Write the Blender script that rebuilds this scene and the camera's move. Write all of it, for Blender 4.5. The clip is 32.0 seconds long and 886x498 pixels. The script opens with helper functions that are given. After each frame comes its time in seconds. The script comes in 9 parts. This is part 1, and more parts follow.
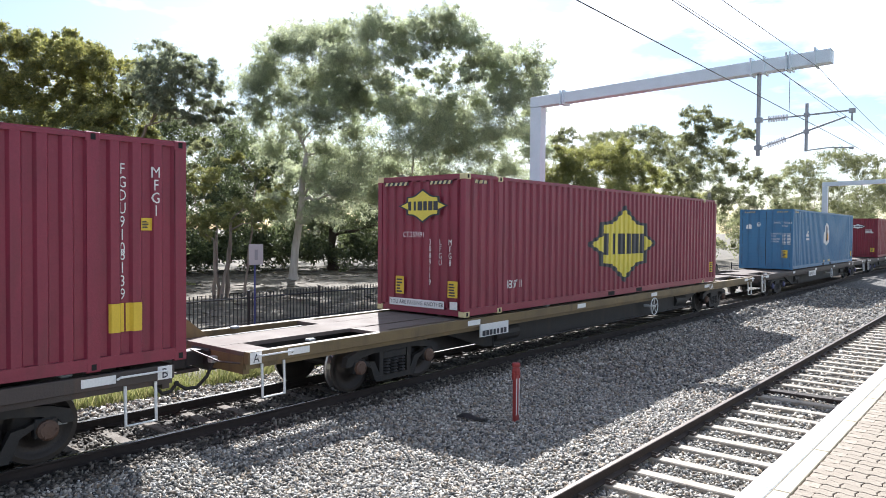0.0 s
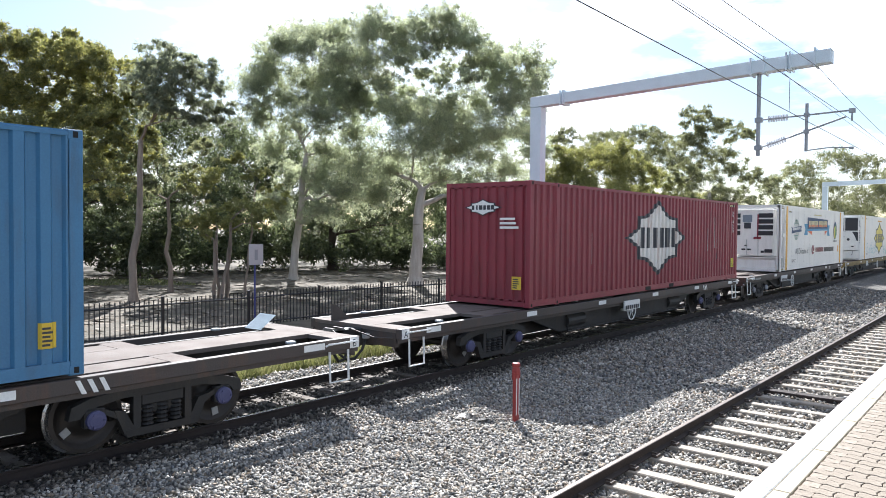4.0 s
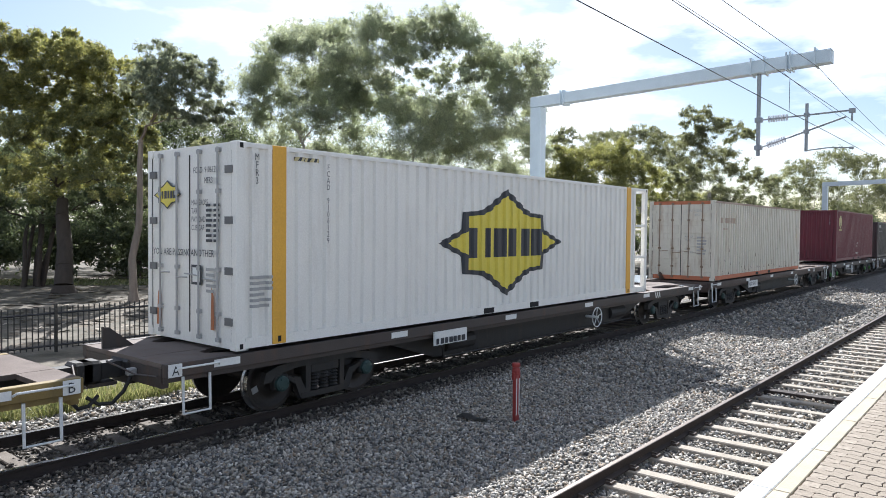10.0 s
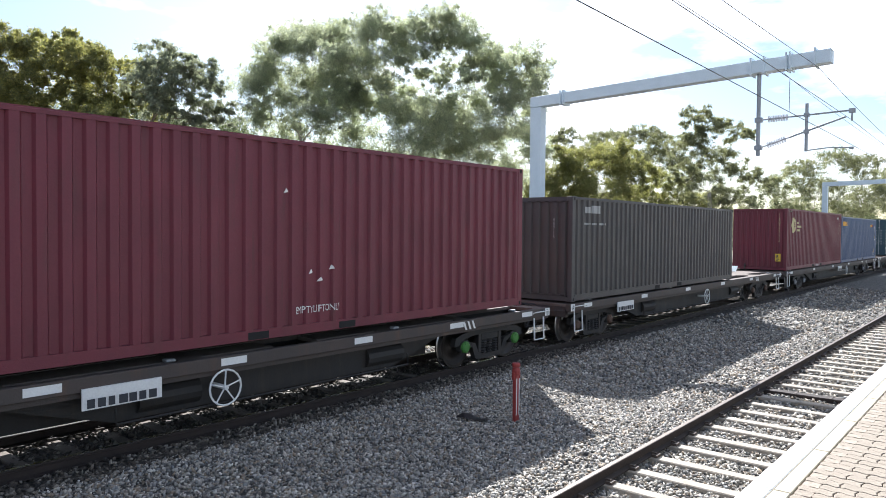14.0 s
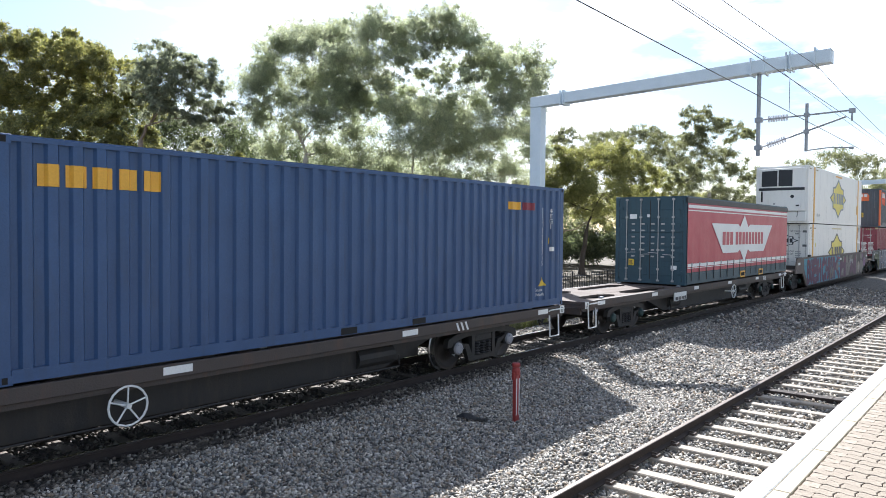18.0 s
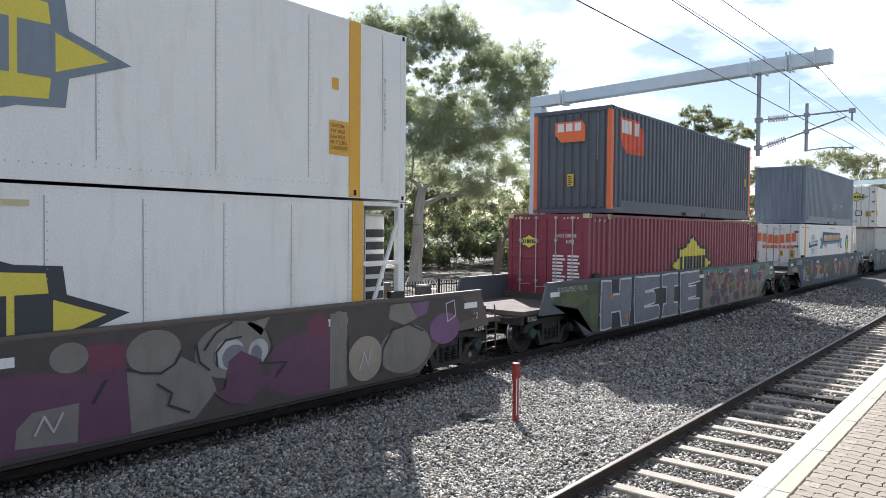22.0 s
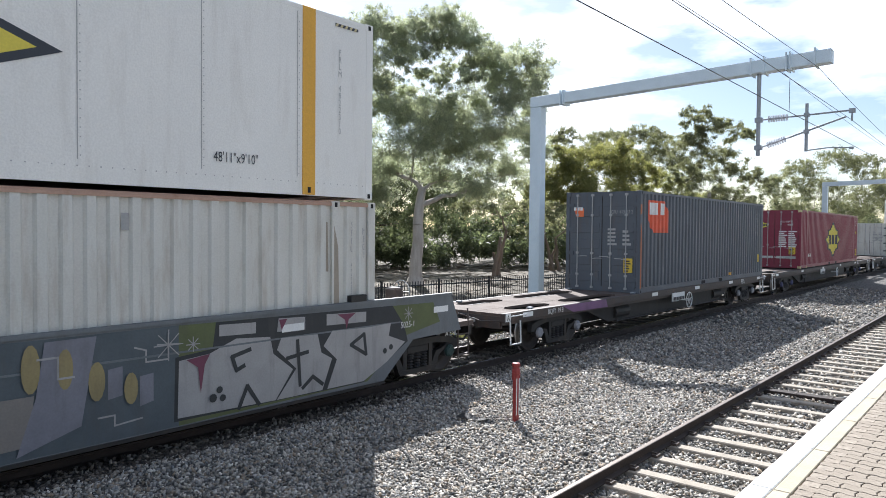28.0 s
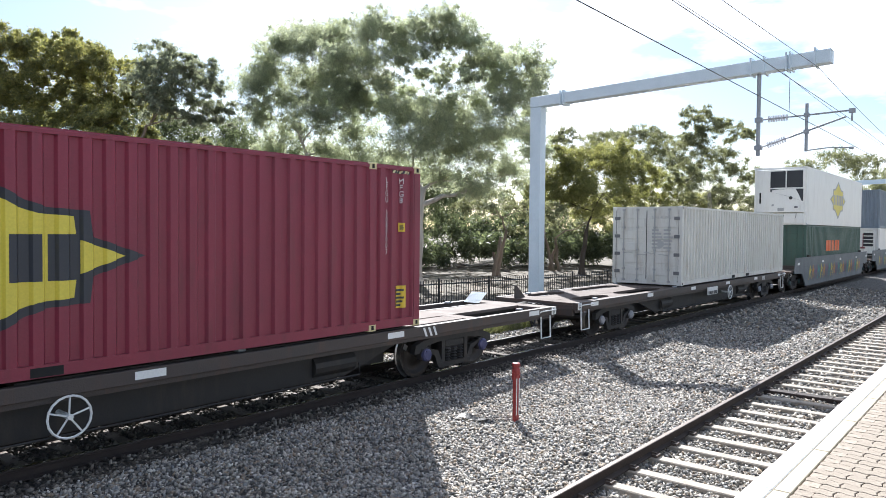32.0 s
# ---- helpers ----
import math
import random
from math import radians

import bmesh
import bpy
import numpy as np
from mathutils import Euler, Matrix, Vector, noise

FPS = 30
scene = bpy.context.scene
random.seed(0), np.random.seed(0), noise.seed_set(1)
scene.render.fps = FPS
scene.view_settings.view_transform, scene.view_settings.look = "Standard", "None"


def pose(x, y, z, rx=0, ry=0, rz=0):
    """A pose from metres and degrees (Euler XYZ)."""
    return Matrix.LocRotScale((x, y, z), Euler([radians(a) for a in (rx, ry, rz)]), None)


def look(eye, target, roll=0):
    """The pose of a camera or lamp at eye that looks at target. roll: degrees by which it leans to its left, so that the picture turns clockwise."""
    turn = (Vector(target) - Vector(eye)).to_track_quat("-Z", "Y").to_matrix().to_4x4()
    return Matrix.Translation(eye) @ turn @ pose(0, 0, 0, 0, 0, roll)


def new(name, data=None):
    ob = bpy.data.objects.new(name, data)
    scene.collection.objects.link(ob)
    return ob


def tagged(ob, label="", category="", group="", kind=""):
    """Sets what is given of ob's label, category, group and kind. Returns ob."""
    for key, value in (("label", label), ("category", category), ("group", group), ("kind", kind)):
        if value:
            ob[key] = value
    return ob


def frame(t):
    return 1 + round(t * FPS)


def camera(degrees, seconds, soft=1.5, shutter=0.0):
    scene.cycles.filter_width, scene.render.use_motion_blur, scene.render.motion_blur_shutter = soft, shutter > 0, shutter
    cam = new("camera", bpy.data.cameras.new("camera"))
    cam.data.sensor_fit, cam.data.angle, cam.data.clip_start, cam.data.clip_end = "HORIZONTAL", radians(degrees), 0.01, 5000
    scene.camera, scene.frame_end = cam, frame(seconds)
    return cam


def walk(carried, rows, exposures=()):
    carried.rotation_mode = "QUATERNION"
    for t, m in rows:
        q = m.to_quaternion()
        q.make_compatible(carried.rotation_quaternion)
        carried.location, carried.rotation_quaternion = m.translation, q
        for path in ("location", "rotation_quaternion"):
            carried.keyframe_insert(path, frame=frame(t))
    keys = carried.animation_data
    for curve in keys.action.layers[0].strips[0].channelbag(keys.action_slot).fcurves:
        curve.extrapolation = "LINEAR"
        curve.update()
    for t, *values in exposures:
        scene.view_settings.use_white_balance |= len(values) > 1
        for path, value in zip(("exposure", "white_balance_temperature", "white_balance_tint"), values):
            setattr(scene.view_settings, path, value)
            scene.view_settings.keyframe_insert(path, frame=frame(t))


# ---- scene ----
# ---- camera: it stands still on the platform ----
EYE = Vector((0.0, 0.0, 2.86))
YAW, TILT, LEAN = radians(39.823), radians(-1.554), 0.503
AIM = EYE + Vector((math.cos(YAW) * math.cos(TILT), math.sin(YAW) * math.cos(TILT), math.sin(TILT))) * 10
STAND = look(EYE, AIM, LEAN)
cam = camera(64.38, 32.0, soft=0.9)
# the camera opens up a little while dark boxes fill its view
LIGHTNESS = [(0.0, 1.37, 6050, 12), (1.0, 1.41, 6050, 12), (3.0, 1.37, 6050, 12), (5.5, 1.29, 6050, 12), (7.0, 1.09, 6050, 12), (9.0, 1.09, 6050, 12), (10.5, 1.12, 6050, 12), (12.0, 1.17, 6050, 12), (13.0, 1.21, 6050, 12), (14.0, 1.39, 6050, 12), (17.0, 1.41, 6050, 12), (19.0, 1.36, 6050, 12), (20.0, 1.31, 6050, 12), (21.0, 1.12, 6050, 12), (22.0, 1.09, 6050, 12), (23.0, 1.31, 6050, 12), (24.0, 1.37, 6050, 12), (25.0, 1.39, 6050, 12), (26.5, 1.29, 6050, 12), (28.0, 1.09, 6050, 12), (29.0, 1.29, 6050, 12), (30.0, 1.39, 6050, 12), (32.0, 1.37, 6050, 12)]
walk(cam, [(0.0, STAND), (32.0, STAND)], exposures=LIGHTNESS)

# ---- sky and sun ----
SUN_WAY = Vector((0.87, 0.89, 1.0)).normalized()
world = bpy.data.worlds.new("sky")
scene.world = world
world.use_nodes = True
wn, wl = world.node_tree.nodes, world.node_tree.links
wn.clear()
sky = wn.new("ShaderNodeTexSky")
sky.sky_type, sky.sun_disc = "NISHITA", False
sky.sun_elevation = math.asin(SUN_WAY.z)
sky.sun_rotation = math.atan2(SUN_WAY.x, SUN_WAY.y)
sky.air_density, sky.dust_density, sky.ozone_density = 1.0, 0.8, 1.4
tc = wn.new("ShaderNodeTexCoord")
mp = wn.new("ShaderNodeMapping")
mp.inputs["Scale"].default_value = (1.5, 1.5, 5.0)
cl = wn.new("ShaderNodeTexNoise")
cl.inputs["Scale"].default_value, cl.inputs["Detail"].default_value, cl.inputs["Roughness"].default_value = 2.6, 7.0, 0.55
cr = wn.new("ShaderNodeValToRGB")
cr.color_ramp.elements[0].position, cr.color_ramp.elements[1].position = 0.49, 0.66
mixc = wn.new("ShaderNodeMixRGB")
mixc.inputs["Color2"].default_value = (13.0, 13.4, 13.8, 1)
bgn = wn.new("ShaderNodeBackground")
bgn.inputs["Strength"].default_value = 0.059
wo = wn.new("ShaderNodeOutputWorld")
wl.new(tc.outputs["Generated"], mp.inputs["Vector"])
wl.new(mp.outputs["Vector"], cl.inputs["Vector"])
wl.new(cl.outputs["Fac"], cr.inputs["Fac"])
wl.new(cr.outputs["Color"], mixc.inputs["Fac"])
wl.new(sky.outputs["Color"], mixc.inputs["Color1"])
wl.new(mixc.outputs["Color"], bgn.inputs["Color"])
wl.new(bgn.outputs["Background"], wo.inputs["Surface"])
sun = new("sun", bpy.data.lights.new("sun", "SUN"))
sun.data.energy, sun.data.angle, sun.data.color = 5.0, radians(0.55), (1.0, 0.965, 0.90)
sun.matrix_world = look(SUN_WAY * 200, (0, 0, 0))

# ---- mesh helpers ----
YC = 9.90        # middle of the freight track
YT = 3.06        # middle of the platform track


def link_part(name, mesh, parent=None, label=""):
    ob = new(name, mesh)
    if parent is not None:
        ob.parent = parent
    if label:
        ob["label"] = label
    return ob


def finish(name, bm, material, smooth=False):
    me = bpy.data.meshes.new(name)
    bm.to_mesh(me)
    bm.free()
    if material is not None:
        me.materials.append(material)
    if smooth:
        for p in me.polygons:
            p.use_smooth = True
    return me


def part(name, bm, material, parent=None, label="", smooth=False):
    return link_part(name, finish(name, bm, material, smooth), parent, label)


def root(name, label, category, group="", kind="", at=(0, 0, 0)):
    ob = new(name)
    ob.empty_display_size = 0.3
    ob.location = at
    return tagged(ob, label, category, group, kind)


def box(bm, x0, x1, y0, y1, z0, z1, bevel=0.0):
    v = [bm.verts.new(c) for c in ((x0, y0, z0), (x1, y0, z0), (x1, y1, z0), (x0, y1, z0), (x0, y0, z1), (x1, y0, z1), (x1, y1, z1), (x0, y1, z1))]
    fs = [bm.faces.new([v[i] for i in q]) for q in ((3, 2, 1, 0), (4, 5, 6, 7), (0, 1, 5, 4), (1, 2, 6, 5), (2, 3, 7, 6), (3, 0, 4, 7))]
    if bevel > 0:
        es = {e for f in fs for e in f.edges}
        bmesh.ops.bevel(bm, geom=list(es), offset=bevel, segments=1, affect="EDGES")
    return bm


def boxes(*rows, bevel=0.0):
    bm = bmesh.new()
    for r in rows:
        box(bm, *r, bevel=bevel)
    return bm


def rod(bm, a, b, r0, r1=None, n=8, caps=True):
    a, b = Vector(a), Vector(b)
    r1 = r0 if r1 is None else r1
    d = (b - a).normalized()
    s = d.cross(Vector((0, 0, 1)) if abs(d.z) < 0.9 else Vector((1, 0, 0))).normalized()
    u = s.cross(d)
    ra, rb = [], []
    for i in range(n):
        w = 2 * math.pi * i / n
        o = s * math.cos(w) + u * math.sin(w)
        ra.append(bm.verts.new(a + o * r0))
        rb.append(bm.verts.new(b + o * r1))
    for i in range(n):
        j = (i + 1) % n
        bm.faces.new((ra[i], ra[j], rb[j], rb[i]))
    if caps:
        bm.faces.new(list(reversed(ra)))
        bm.faces.new(rb)
    return bm


def bar(points, r, n=6):
    """A bent rod: one tube through all points."""
    bm = bmesh.new()
    pts = [Vector(p) for p in points]
    rings = []
    s = None
    for i, p in enumerate(pts):
        d = (pts[min(i + 1, len(pts) - 1)] - pts[max(i - 1, 0)]).normalized()
        if s is None:
            s = d.cross(Vector((0, 0, 1)) if abs(d.z) < 0.9 else Vector((1, 0, 0)))
        s = (s - d * s.dot(d)).normalized()
        u = s.cross(d)
        rings.append([bm.verts.new(p + (s * math.cos(2 * math.pi * k / n) + u * math.sin(2 * math.pi * k / n)) * r) for k in range(n)])
    for a, b in zip(rings[:-1], rings[1:]):
        for k in range(n):
            j = (k + 1) % n
            bm.faces.new((a[k], a[j], b[j], b[k]))
    bm.faces.new(list(reversed(rings[0])))
    bm.faces.new(rings[-1])
    return bm


def prism(bm, outline, y0, y1):
    """A closed outline of (x, z) drawn out from y0 to y1."""
    a = [bm.verts.new((x, y0, z)) for x, z in outline]
    b = [bm.verts.new((x, y1, z)) for x, z in outline]
    k = len(a)
    for i in range(k):
        j = (i + 1) % k
        bm.faces.new((a[j], a[i], b[i], b[j]))
    bm.faces.new(a)
    bm.faces.new(list(reversed(b)))
    bmesh.ops.recalc_face_normals(bm, faces=bm.faces[:])
    return bm


def turned(profile, n=20, axis="y"):
    """A body of revolution from (radius, along) pairs."""
    bm = bmesh.new()
    rings = []
    for r, h in profile:
        ring = []
        for i in range(n):
            w = 2 * math.pi * i / n
            c, s = r * math.cos(w), r * math.sin(w)
            ring.append(bm.verts.new((c, h, s) if axis == "y" else (c, s, h)))
        rings.append(ring)
    for p, q in zip(rings[:-1], rings[1:]):
        for i in range(n):
            j = (i + 1) % n
            bm.faces.new((p[i], p[j], q[j], q[i]))
    bm.faces.new(list(reversed(rings[0])))
    bm.faces.new(rings[-1])
    bmesh.ops.recalc_face_normals(bm, faces=bm.faces[:])
    return bm


# ---- materials ----
def paint(name, base, second=None, rough=0.5, metal=0.0, scale=1.2, fine=40.0, bump=0.05, amount=0.5, stretch=(1, 1, 1), dirt=None, dirt_amount=0.0, spec=0.5):
    """A procedural surface: base mixed with a second tone by broad noise, fine grain, optional streaky dirt, slight relief."""
    m = bpy.data.materials.new(name)
    m.use_nodes = True
    nt = m.node_tree
    n, l = nt.nodes, nt.links
    b = n["Principled BSDF"]
    second = second or tuple(c * 0.7 for c in base)
    co = n.new("ShaderNodeTexCoord")
    ma = n.new("ShaderNodeMapping")
    ma.inputs["Scale"].default_value = stretch
    l.new(co.outputs["Object"], ma.inputs["Vector"])
    n1 = n.new("ShaderNodeTexNoise")
    n1.inputs["Scale"].default_value, n1.inputs["Detail"].default_value = scale, 6.0
    l.new(ma.outputs["Vector"], n1.inputs["Vector"])
    r1 = n.new("ShaderNodeMapRange")
    r1.inputs["From Min"].default_value, r1.inputs["From Max"].default_value, r1.inputs["To Max"].default_value = 0.35, 0.7, amount
    l.new(n1.outputs["Fac"], r1.inputs["Value"])
    m1 = n.new("ShaderNodeMixRGB")
    m1.inputs["Color1"].default_value, m1.inputs["Color2"].default_value = (*base, 1), (*second, 1)
    l.new(r1.outputs["Result"], m1.inputs["Fac"])
    n2 = n.new("ShaderNodeTexNoise")
    n2.inputs["Scale"].default_value, n2.inputs["Detail"].default_value = fine, 4.0
    l.new(co.outputs["Object"], n2.inputs["Vector"])
    m2 = n.new("ShaderNodeMixRGB")
    m2.blend_type = "MULTIPLY"
    m2.inputs["Fac"].default_value = 0.2
    l.new(m1.outputs["Color"], m2.inputs["Color1"])
    r2 = n.new("ShaderNodeMapRange")
    r2.inputs["From Min"].default_value, r2.inputs["From Max"].default_value, r2.inputs["To Min"].default_value, r2.inputs["To Max"].default_value = 0.3, 0.7, 0.6, 1.15
    l.new(n2.outputs["Fac"], r2.inputs["Value"])
    l.new(r2.outputs["Result"], m2.inputs["Color2"])
    out = m2
    if dirt:
        n3 = n.new("ShaderNodeTexNoise")
        n3.inputs["Scale"].default_value, n3.inputs["Detail"].default_value, n3.inputs["Roughness"].default_value = 2.0, 8.0, 0.65
        m3 = n.new("ShaderNodeMapping")
        m3.inputs["Scale"].default_value = (2.2, 2.2, 0.35)
        l.new(co.outputs["Object"], m3.inputs["Vector"])
        l.new(m3.outputs["Vector"], n3.inputs["Vector"])
        r3 = n.new("ShaderNodeMapRange")
        r3.inputs["From Min"].default_value, r3.inputs["From Max"].default_value, r3.inputs["To Max"].default_value = 0.52, 0.74, dirt_amount
        l.new(n3.outputs["Fac"], r3.inputs["Value"])
        out = n.new("ShaderNodeMixRGB")
        out.inputs["Color2"].default_value = (*dirt, 1)
        l.new(r3.outputs["Result"], out.inputs["Fac"])
        l.new(m2.outputs["Color"], out.inputs["Color1"])
    l.new(out.outputs["Color"], b.inputs["Base Color"])
    b.inputs["Metallic"].default_value = metal
    b.inputs["Specular IOR Level"].default_value = spec
    rr = n.new("ShaderNodeMapRange")
    rr.inputs["To Min"].default_value, rr.inputs["To Max"].default_value = max(0.03, rough - 0.12), min(1.0, rough + 0.12)
    l.new(n1.outputs["Fac"], rr.inputs["Value"])
    l.new(rr.outputs["Result"], b.inputs["Roughness"])
    if bump:
        bp = n.new("ShaderNodeBump")
        bp.inputs["Strength"].default_value, bp.inputs["Distance"].default_value = min(1.0, bump * 4), 0.02
        l.new(n2.outputs["Fac"], bp.inputs["Height"])
        l.new(bp.outputs["Normal"], b.inputs["Normal"])
    return m


M_MAROON = paint("maroon_paint", (0.235, 0.026, 0.052), (0.19, 0.03, 0.05), 0.42, dirt=(0.11, 0.03, 0.035), dirt_amount=0.45)
M_RED = paint("faded_red_paint", (0.235, 0.025, 0.042), (0.19, 0.028, 0.04), 0.45, dirt=(0.11, 0.028, 0.03), dirt_amount=0.5)
M_OXIDE = paint("oxide_maroon_paint", (0.155, 0.022, 0.038), (0.11, 0.025, 0.035), 0.5, dirt=(0.07, 0.03, 0.028), dirt_amount=0.5)
M_BLUE = paint("mid_blue_paint", (0.055, 0.19, 0.35), (0.05, 0.15, 0.28), 0.42, dirt=(0.06, 0.08, 0.1), dirt_amount=0.45)
M_NAVY = paint("navy_blue_paint", (0.035, 0.085, 0.20), (0.03, 0.065, 0.15), 0.42, dirt=(0.04, 0.05, 0.07), dirt_amount=0.45)
M_GREYBLUE = paint("grey_blue_paint", (0.21, 0.25, 0.295), (0.175, 0.21, 0.25), 0.5, dirt=(0.08, 0.085, 0.09), dirt_amount=0.4)
M_SLATE = paint("slate_grey_paint", (0.098, 0.112, 0.132), (0.075, 0.084, 0.098), 0.5, dirt=(0.12, 0.075, 0.05), dirt_amount=0.35)
M_DARK = paint("dark_brown_grey_paint", (0.07, 0.062, 0.06), (0.05, 0.048, 0.047), 0.5, dirt=(0.1, 0.055, 0.035), dirt_amount=0.35)
M_GREEN = paint("dull_green_paint", (0.05, 0.11, 0.085), (0.04, 0.085, 0.07), 0.5, dirt=(0.1, 0.06, 0.03), dirt_amount=0.35)
M_TEAL = paint("dark_teal_paint", (0.03, 0.075, 0.1), (0.025, 0.055, 0.075), 0.5, dirt=(0.02, 0.03, 0.035), dirt_amount=0.4)
M_WHITE = paint("white_panel_paint", (0.83, 0.815, 0.77), (0.76, 0.75, 0.715), 0.4, dirt=(0.50, 0.46, 0.40), dirt_amount=0.3)
M_CREAM = paint("weathered_cream_paint", (0.66, 0.62, 0.53), (0.56, 0.51, 0.42), 0.5, dirt=(0.32, 0.2, 0.12), dirt_amount=0.65)
M_BEIGE = paint("dirty_beige_paint", (0.64, 0.63, 0.58), (0.55, 0.53, 0.47), 0.5, dirt=(0.34, 0.27, 0.2), dirt_amount=0.6)
M_BLACK = paint("sooty_black_steel", (0.022, 0.021, 0.02), (0.035, 0.03, 0.026), 0.65, dirt=(0.06, 0.045, 0.032), dirt_amount=0.5)
M_FRAME = paint("dark_wagon_steel", (0.055, 0.046, 0.042), (0.085, 0.06, 0.05), 0.6, dirt=(0.12, 0.06, 0.035), dirt_amount=0.55)
M_DECK = paint("dusty_deck_steel", (0.15, 0.122, 0.105), (0.11, 0.085, 0.072), 0.85, scale=2.0, dirt=(0.13, 0.08, 0.06), dirt_amount=0.6)
M_DECKR = paint("rust_brown_deck", (0.115, 0.085, 0.07), (0.08, 0.058, 0.048), 0.85, scale=2.0, dirt=(0.075, 0.055, 0.046), dirt_amount=0.7)
M_WHEEL = paint("wheel_steel", (0.05, 0.043, 0.038), (0.034, 0.03, 0.027), 0.5, metal=0.5)
M_TREAD = paint("polished_tread", (0.42, 0.41, 0.4), (0.3, 0.29, 0.28), 0.28, metal=0.9)
M_YELLOW = paint("logo_yellow", (0.72, 0.60, 0.075), (0.62, 0.51, 0.07), 0.45, bump=0.0)
M_AMBER = paint("amber_yellow_post", (0.75, 0.40, 0.04), (0.66, 0.34, 0.035), 0.45)
M_INK = paint("dark_logo_ink", (0.03, 0.034, 0.045), (0.045, 0.05, 0.06), 0.45, bump=0.0)
M_SIGNW = paint("white_marking", (0.78, 0.78, 0.76), (0.68, 0.68, 0.66), 0.5, bump=0.0)
M_ORANGE = paint("orange_paint", (0.80, 0.17, 0.05), (0.70, 0.15, 0.05), 0.45)
M_GREYMARK = paint("grey_marking", (0.4, 0.4, 0.39), (0.3, 0.3, 0.3), 0.5, bump=0.0)
M_GALV = paint("galvanised_steel", (0.67, 0.765, 0.82), (0.57, 0.66, 0.715), 0.5, metal=0.0, scale=3.0)
M_GALVD = paint("dark_galvanised_steel", (0.34, 0.36, 0.38), (0.27, 0.29, 0.31), 0.5, metal=0.2)
M_CASTING = paint("cream_corner_casting", (0.62, 0.55, 0.30), (0.5, 0.42, 0.22), 0.5)
M_CHROME = paint("zinc_lock_rod", (0.45, 0.45, 0.45), (0.35, 0.33, 0.3), 0.4, metal=0.6)
# ---- ground: one sheet to the horizon ----
def stony(name, dark, mid, light, scale, bump=0.6):
    """Broken stone: cells of differing greys with raised middles."""
    m = paint(name, mid, dark, 0.9, scale=0.9, fine=60, bump=0.0)
    n, l = m.node_tree.nodes, m.node_tree.links
    b = n["Principled BSDF"]
    co = n.new("ShaderNodeTexCoord")
    vo = n.new("ShaderNodeTexVoronoi")
    vo.inputs["Scale"].default_value = scale
    l.new(co.outputs["Object"], vo.inputs["Vector"])
    sp = n.new("ShaderNodeSeparateColor")
    l.new(vo.outputs["Color"], sp.inputs["Color"])
    ra = n.new("ShaderNodeValToRGB")
    ra.color_ramp.elements[0].color, ra.color_ramp.elements[1].color = (*dark, 1), (*light, 1)
    ra.color_ramp.elements.new(0.5).color = (*mid, 1)
    l.new(sp.outputs["Red"], ra.inputs["Fac"])
    l.new(ra.outputs["Color"], b.inputs["Base Color"])
    bp = n.new("ShaderNodeBump")
    bp.invert = True
    bp.inputs["Strength"].default_value, bp.inputs["Distance"].default_value = bump, 0.04
    l.new(vo.outputs["Distance"], bp.inputs["Height"])
    l.new(bp.outputs["Normal"], b.inputs["Normal"])
    return m


def island(name, colours, rough=0.85):
    """Each loose piece of a mesh takes its own tone."""
    m = bpy.data.materials.new(name)
    m.use_nodes = True
    n, l = m.node_tree.nodes, m.node_tree.links
    b = n["Principled BSDF"]
    b.inputs["Roughness"].default_value = rough
    ge = n.new("ShaderNodeNewGeometry")
    ra = n.new("ShaderNodeValToRGB")
    ra.color_ramp.elements[0].color, ra.color_ramp.elements[1].color = (*colours[0], 1), (*colours[-1], 1)
    for i, c in enumerate(colours[1:-1]):
        ra.color_ramp.elements.new((i + 1) / (len(colours) - 1)).color = (*c, 1)
    co = n.new("ShaderNodeTexCoord")
    no = n.new("ShaderNodeTexNoise")
    no.inputs["Scale"].default_value, no.inputs["Detail"].default_value = 35.0, 4.0
    l.new(co.outputs["Object"], no.inputs["Vector"])
    mu = n.new("ShaderNodeMixRGB")
    mu.blend_type, mu.inputs["Fac"].default_value = "OVERLAY", 0.5
    l.new(ge.outputs["Random Per Island"], ra.inputs["Fac"])
    l.new(ra.outputs["Color"], mu.inputs["Color1"])
    l.new(no.outputs["Fac"], mu.inputs["Color2"])
    l.new(mu.outputs["Color"], b.inputs["Base Color"])
    return m


M_EARTH = paint("park_earth", (0.075, 0.066, 0.044), (0.185, 0.158, 0.124), 0.95, scale=0.7, fine=7.0, bump=0.25, amount=0.95, dirt=(0.06, 0.05, 0.035), dirt_amount=0.8)
# bed colours kept dark to paint in the shade between loose stones
M_BALLAST = stony("ballast_bed", (0.03, 0.028, 0.026), (0.085, 0.08, 0.072), (0.22, 0.205, 0.18), 21.0)
M_STONE = island("ballast_stone", [(0.06, 0.06, 0.06), (0.15, 0.148, 0.14), (0.30, 0.235, 0.165), (0.22, 0.228, 0.23), (0.44, 0.40, 0.335), (0.28, 0.27, 0.245), (0.68, 0.64, 0.57)])
M_LITTER = island("leaf_litter", [(0.07, 0.055, 0.035), (0.16, 0.125, 0.085), (0.36, 0.31, 0.25)], 0.9)
M_CONC = paint("sleeper_concrete", (0.35, 0.31, 0.255), (0.28, 0.245, 0.2), 0.85, scale=4.0, fine=60, bump=0.08, dirt=(0.3, 0.25, 0.19), dirt_amount=0.35)
M_RAILSIDE = paint("rusty_rail_side", (0.034, 0.024, 0.02), (0.022, 0.017, 0.015), 0.8, scale=3.0)
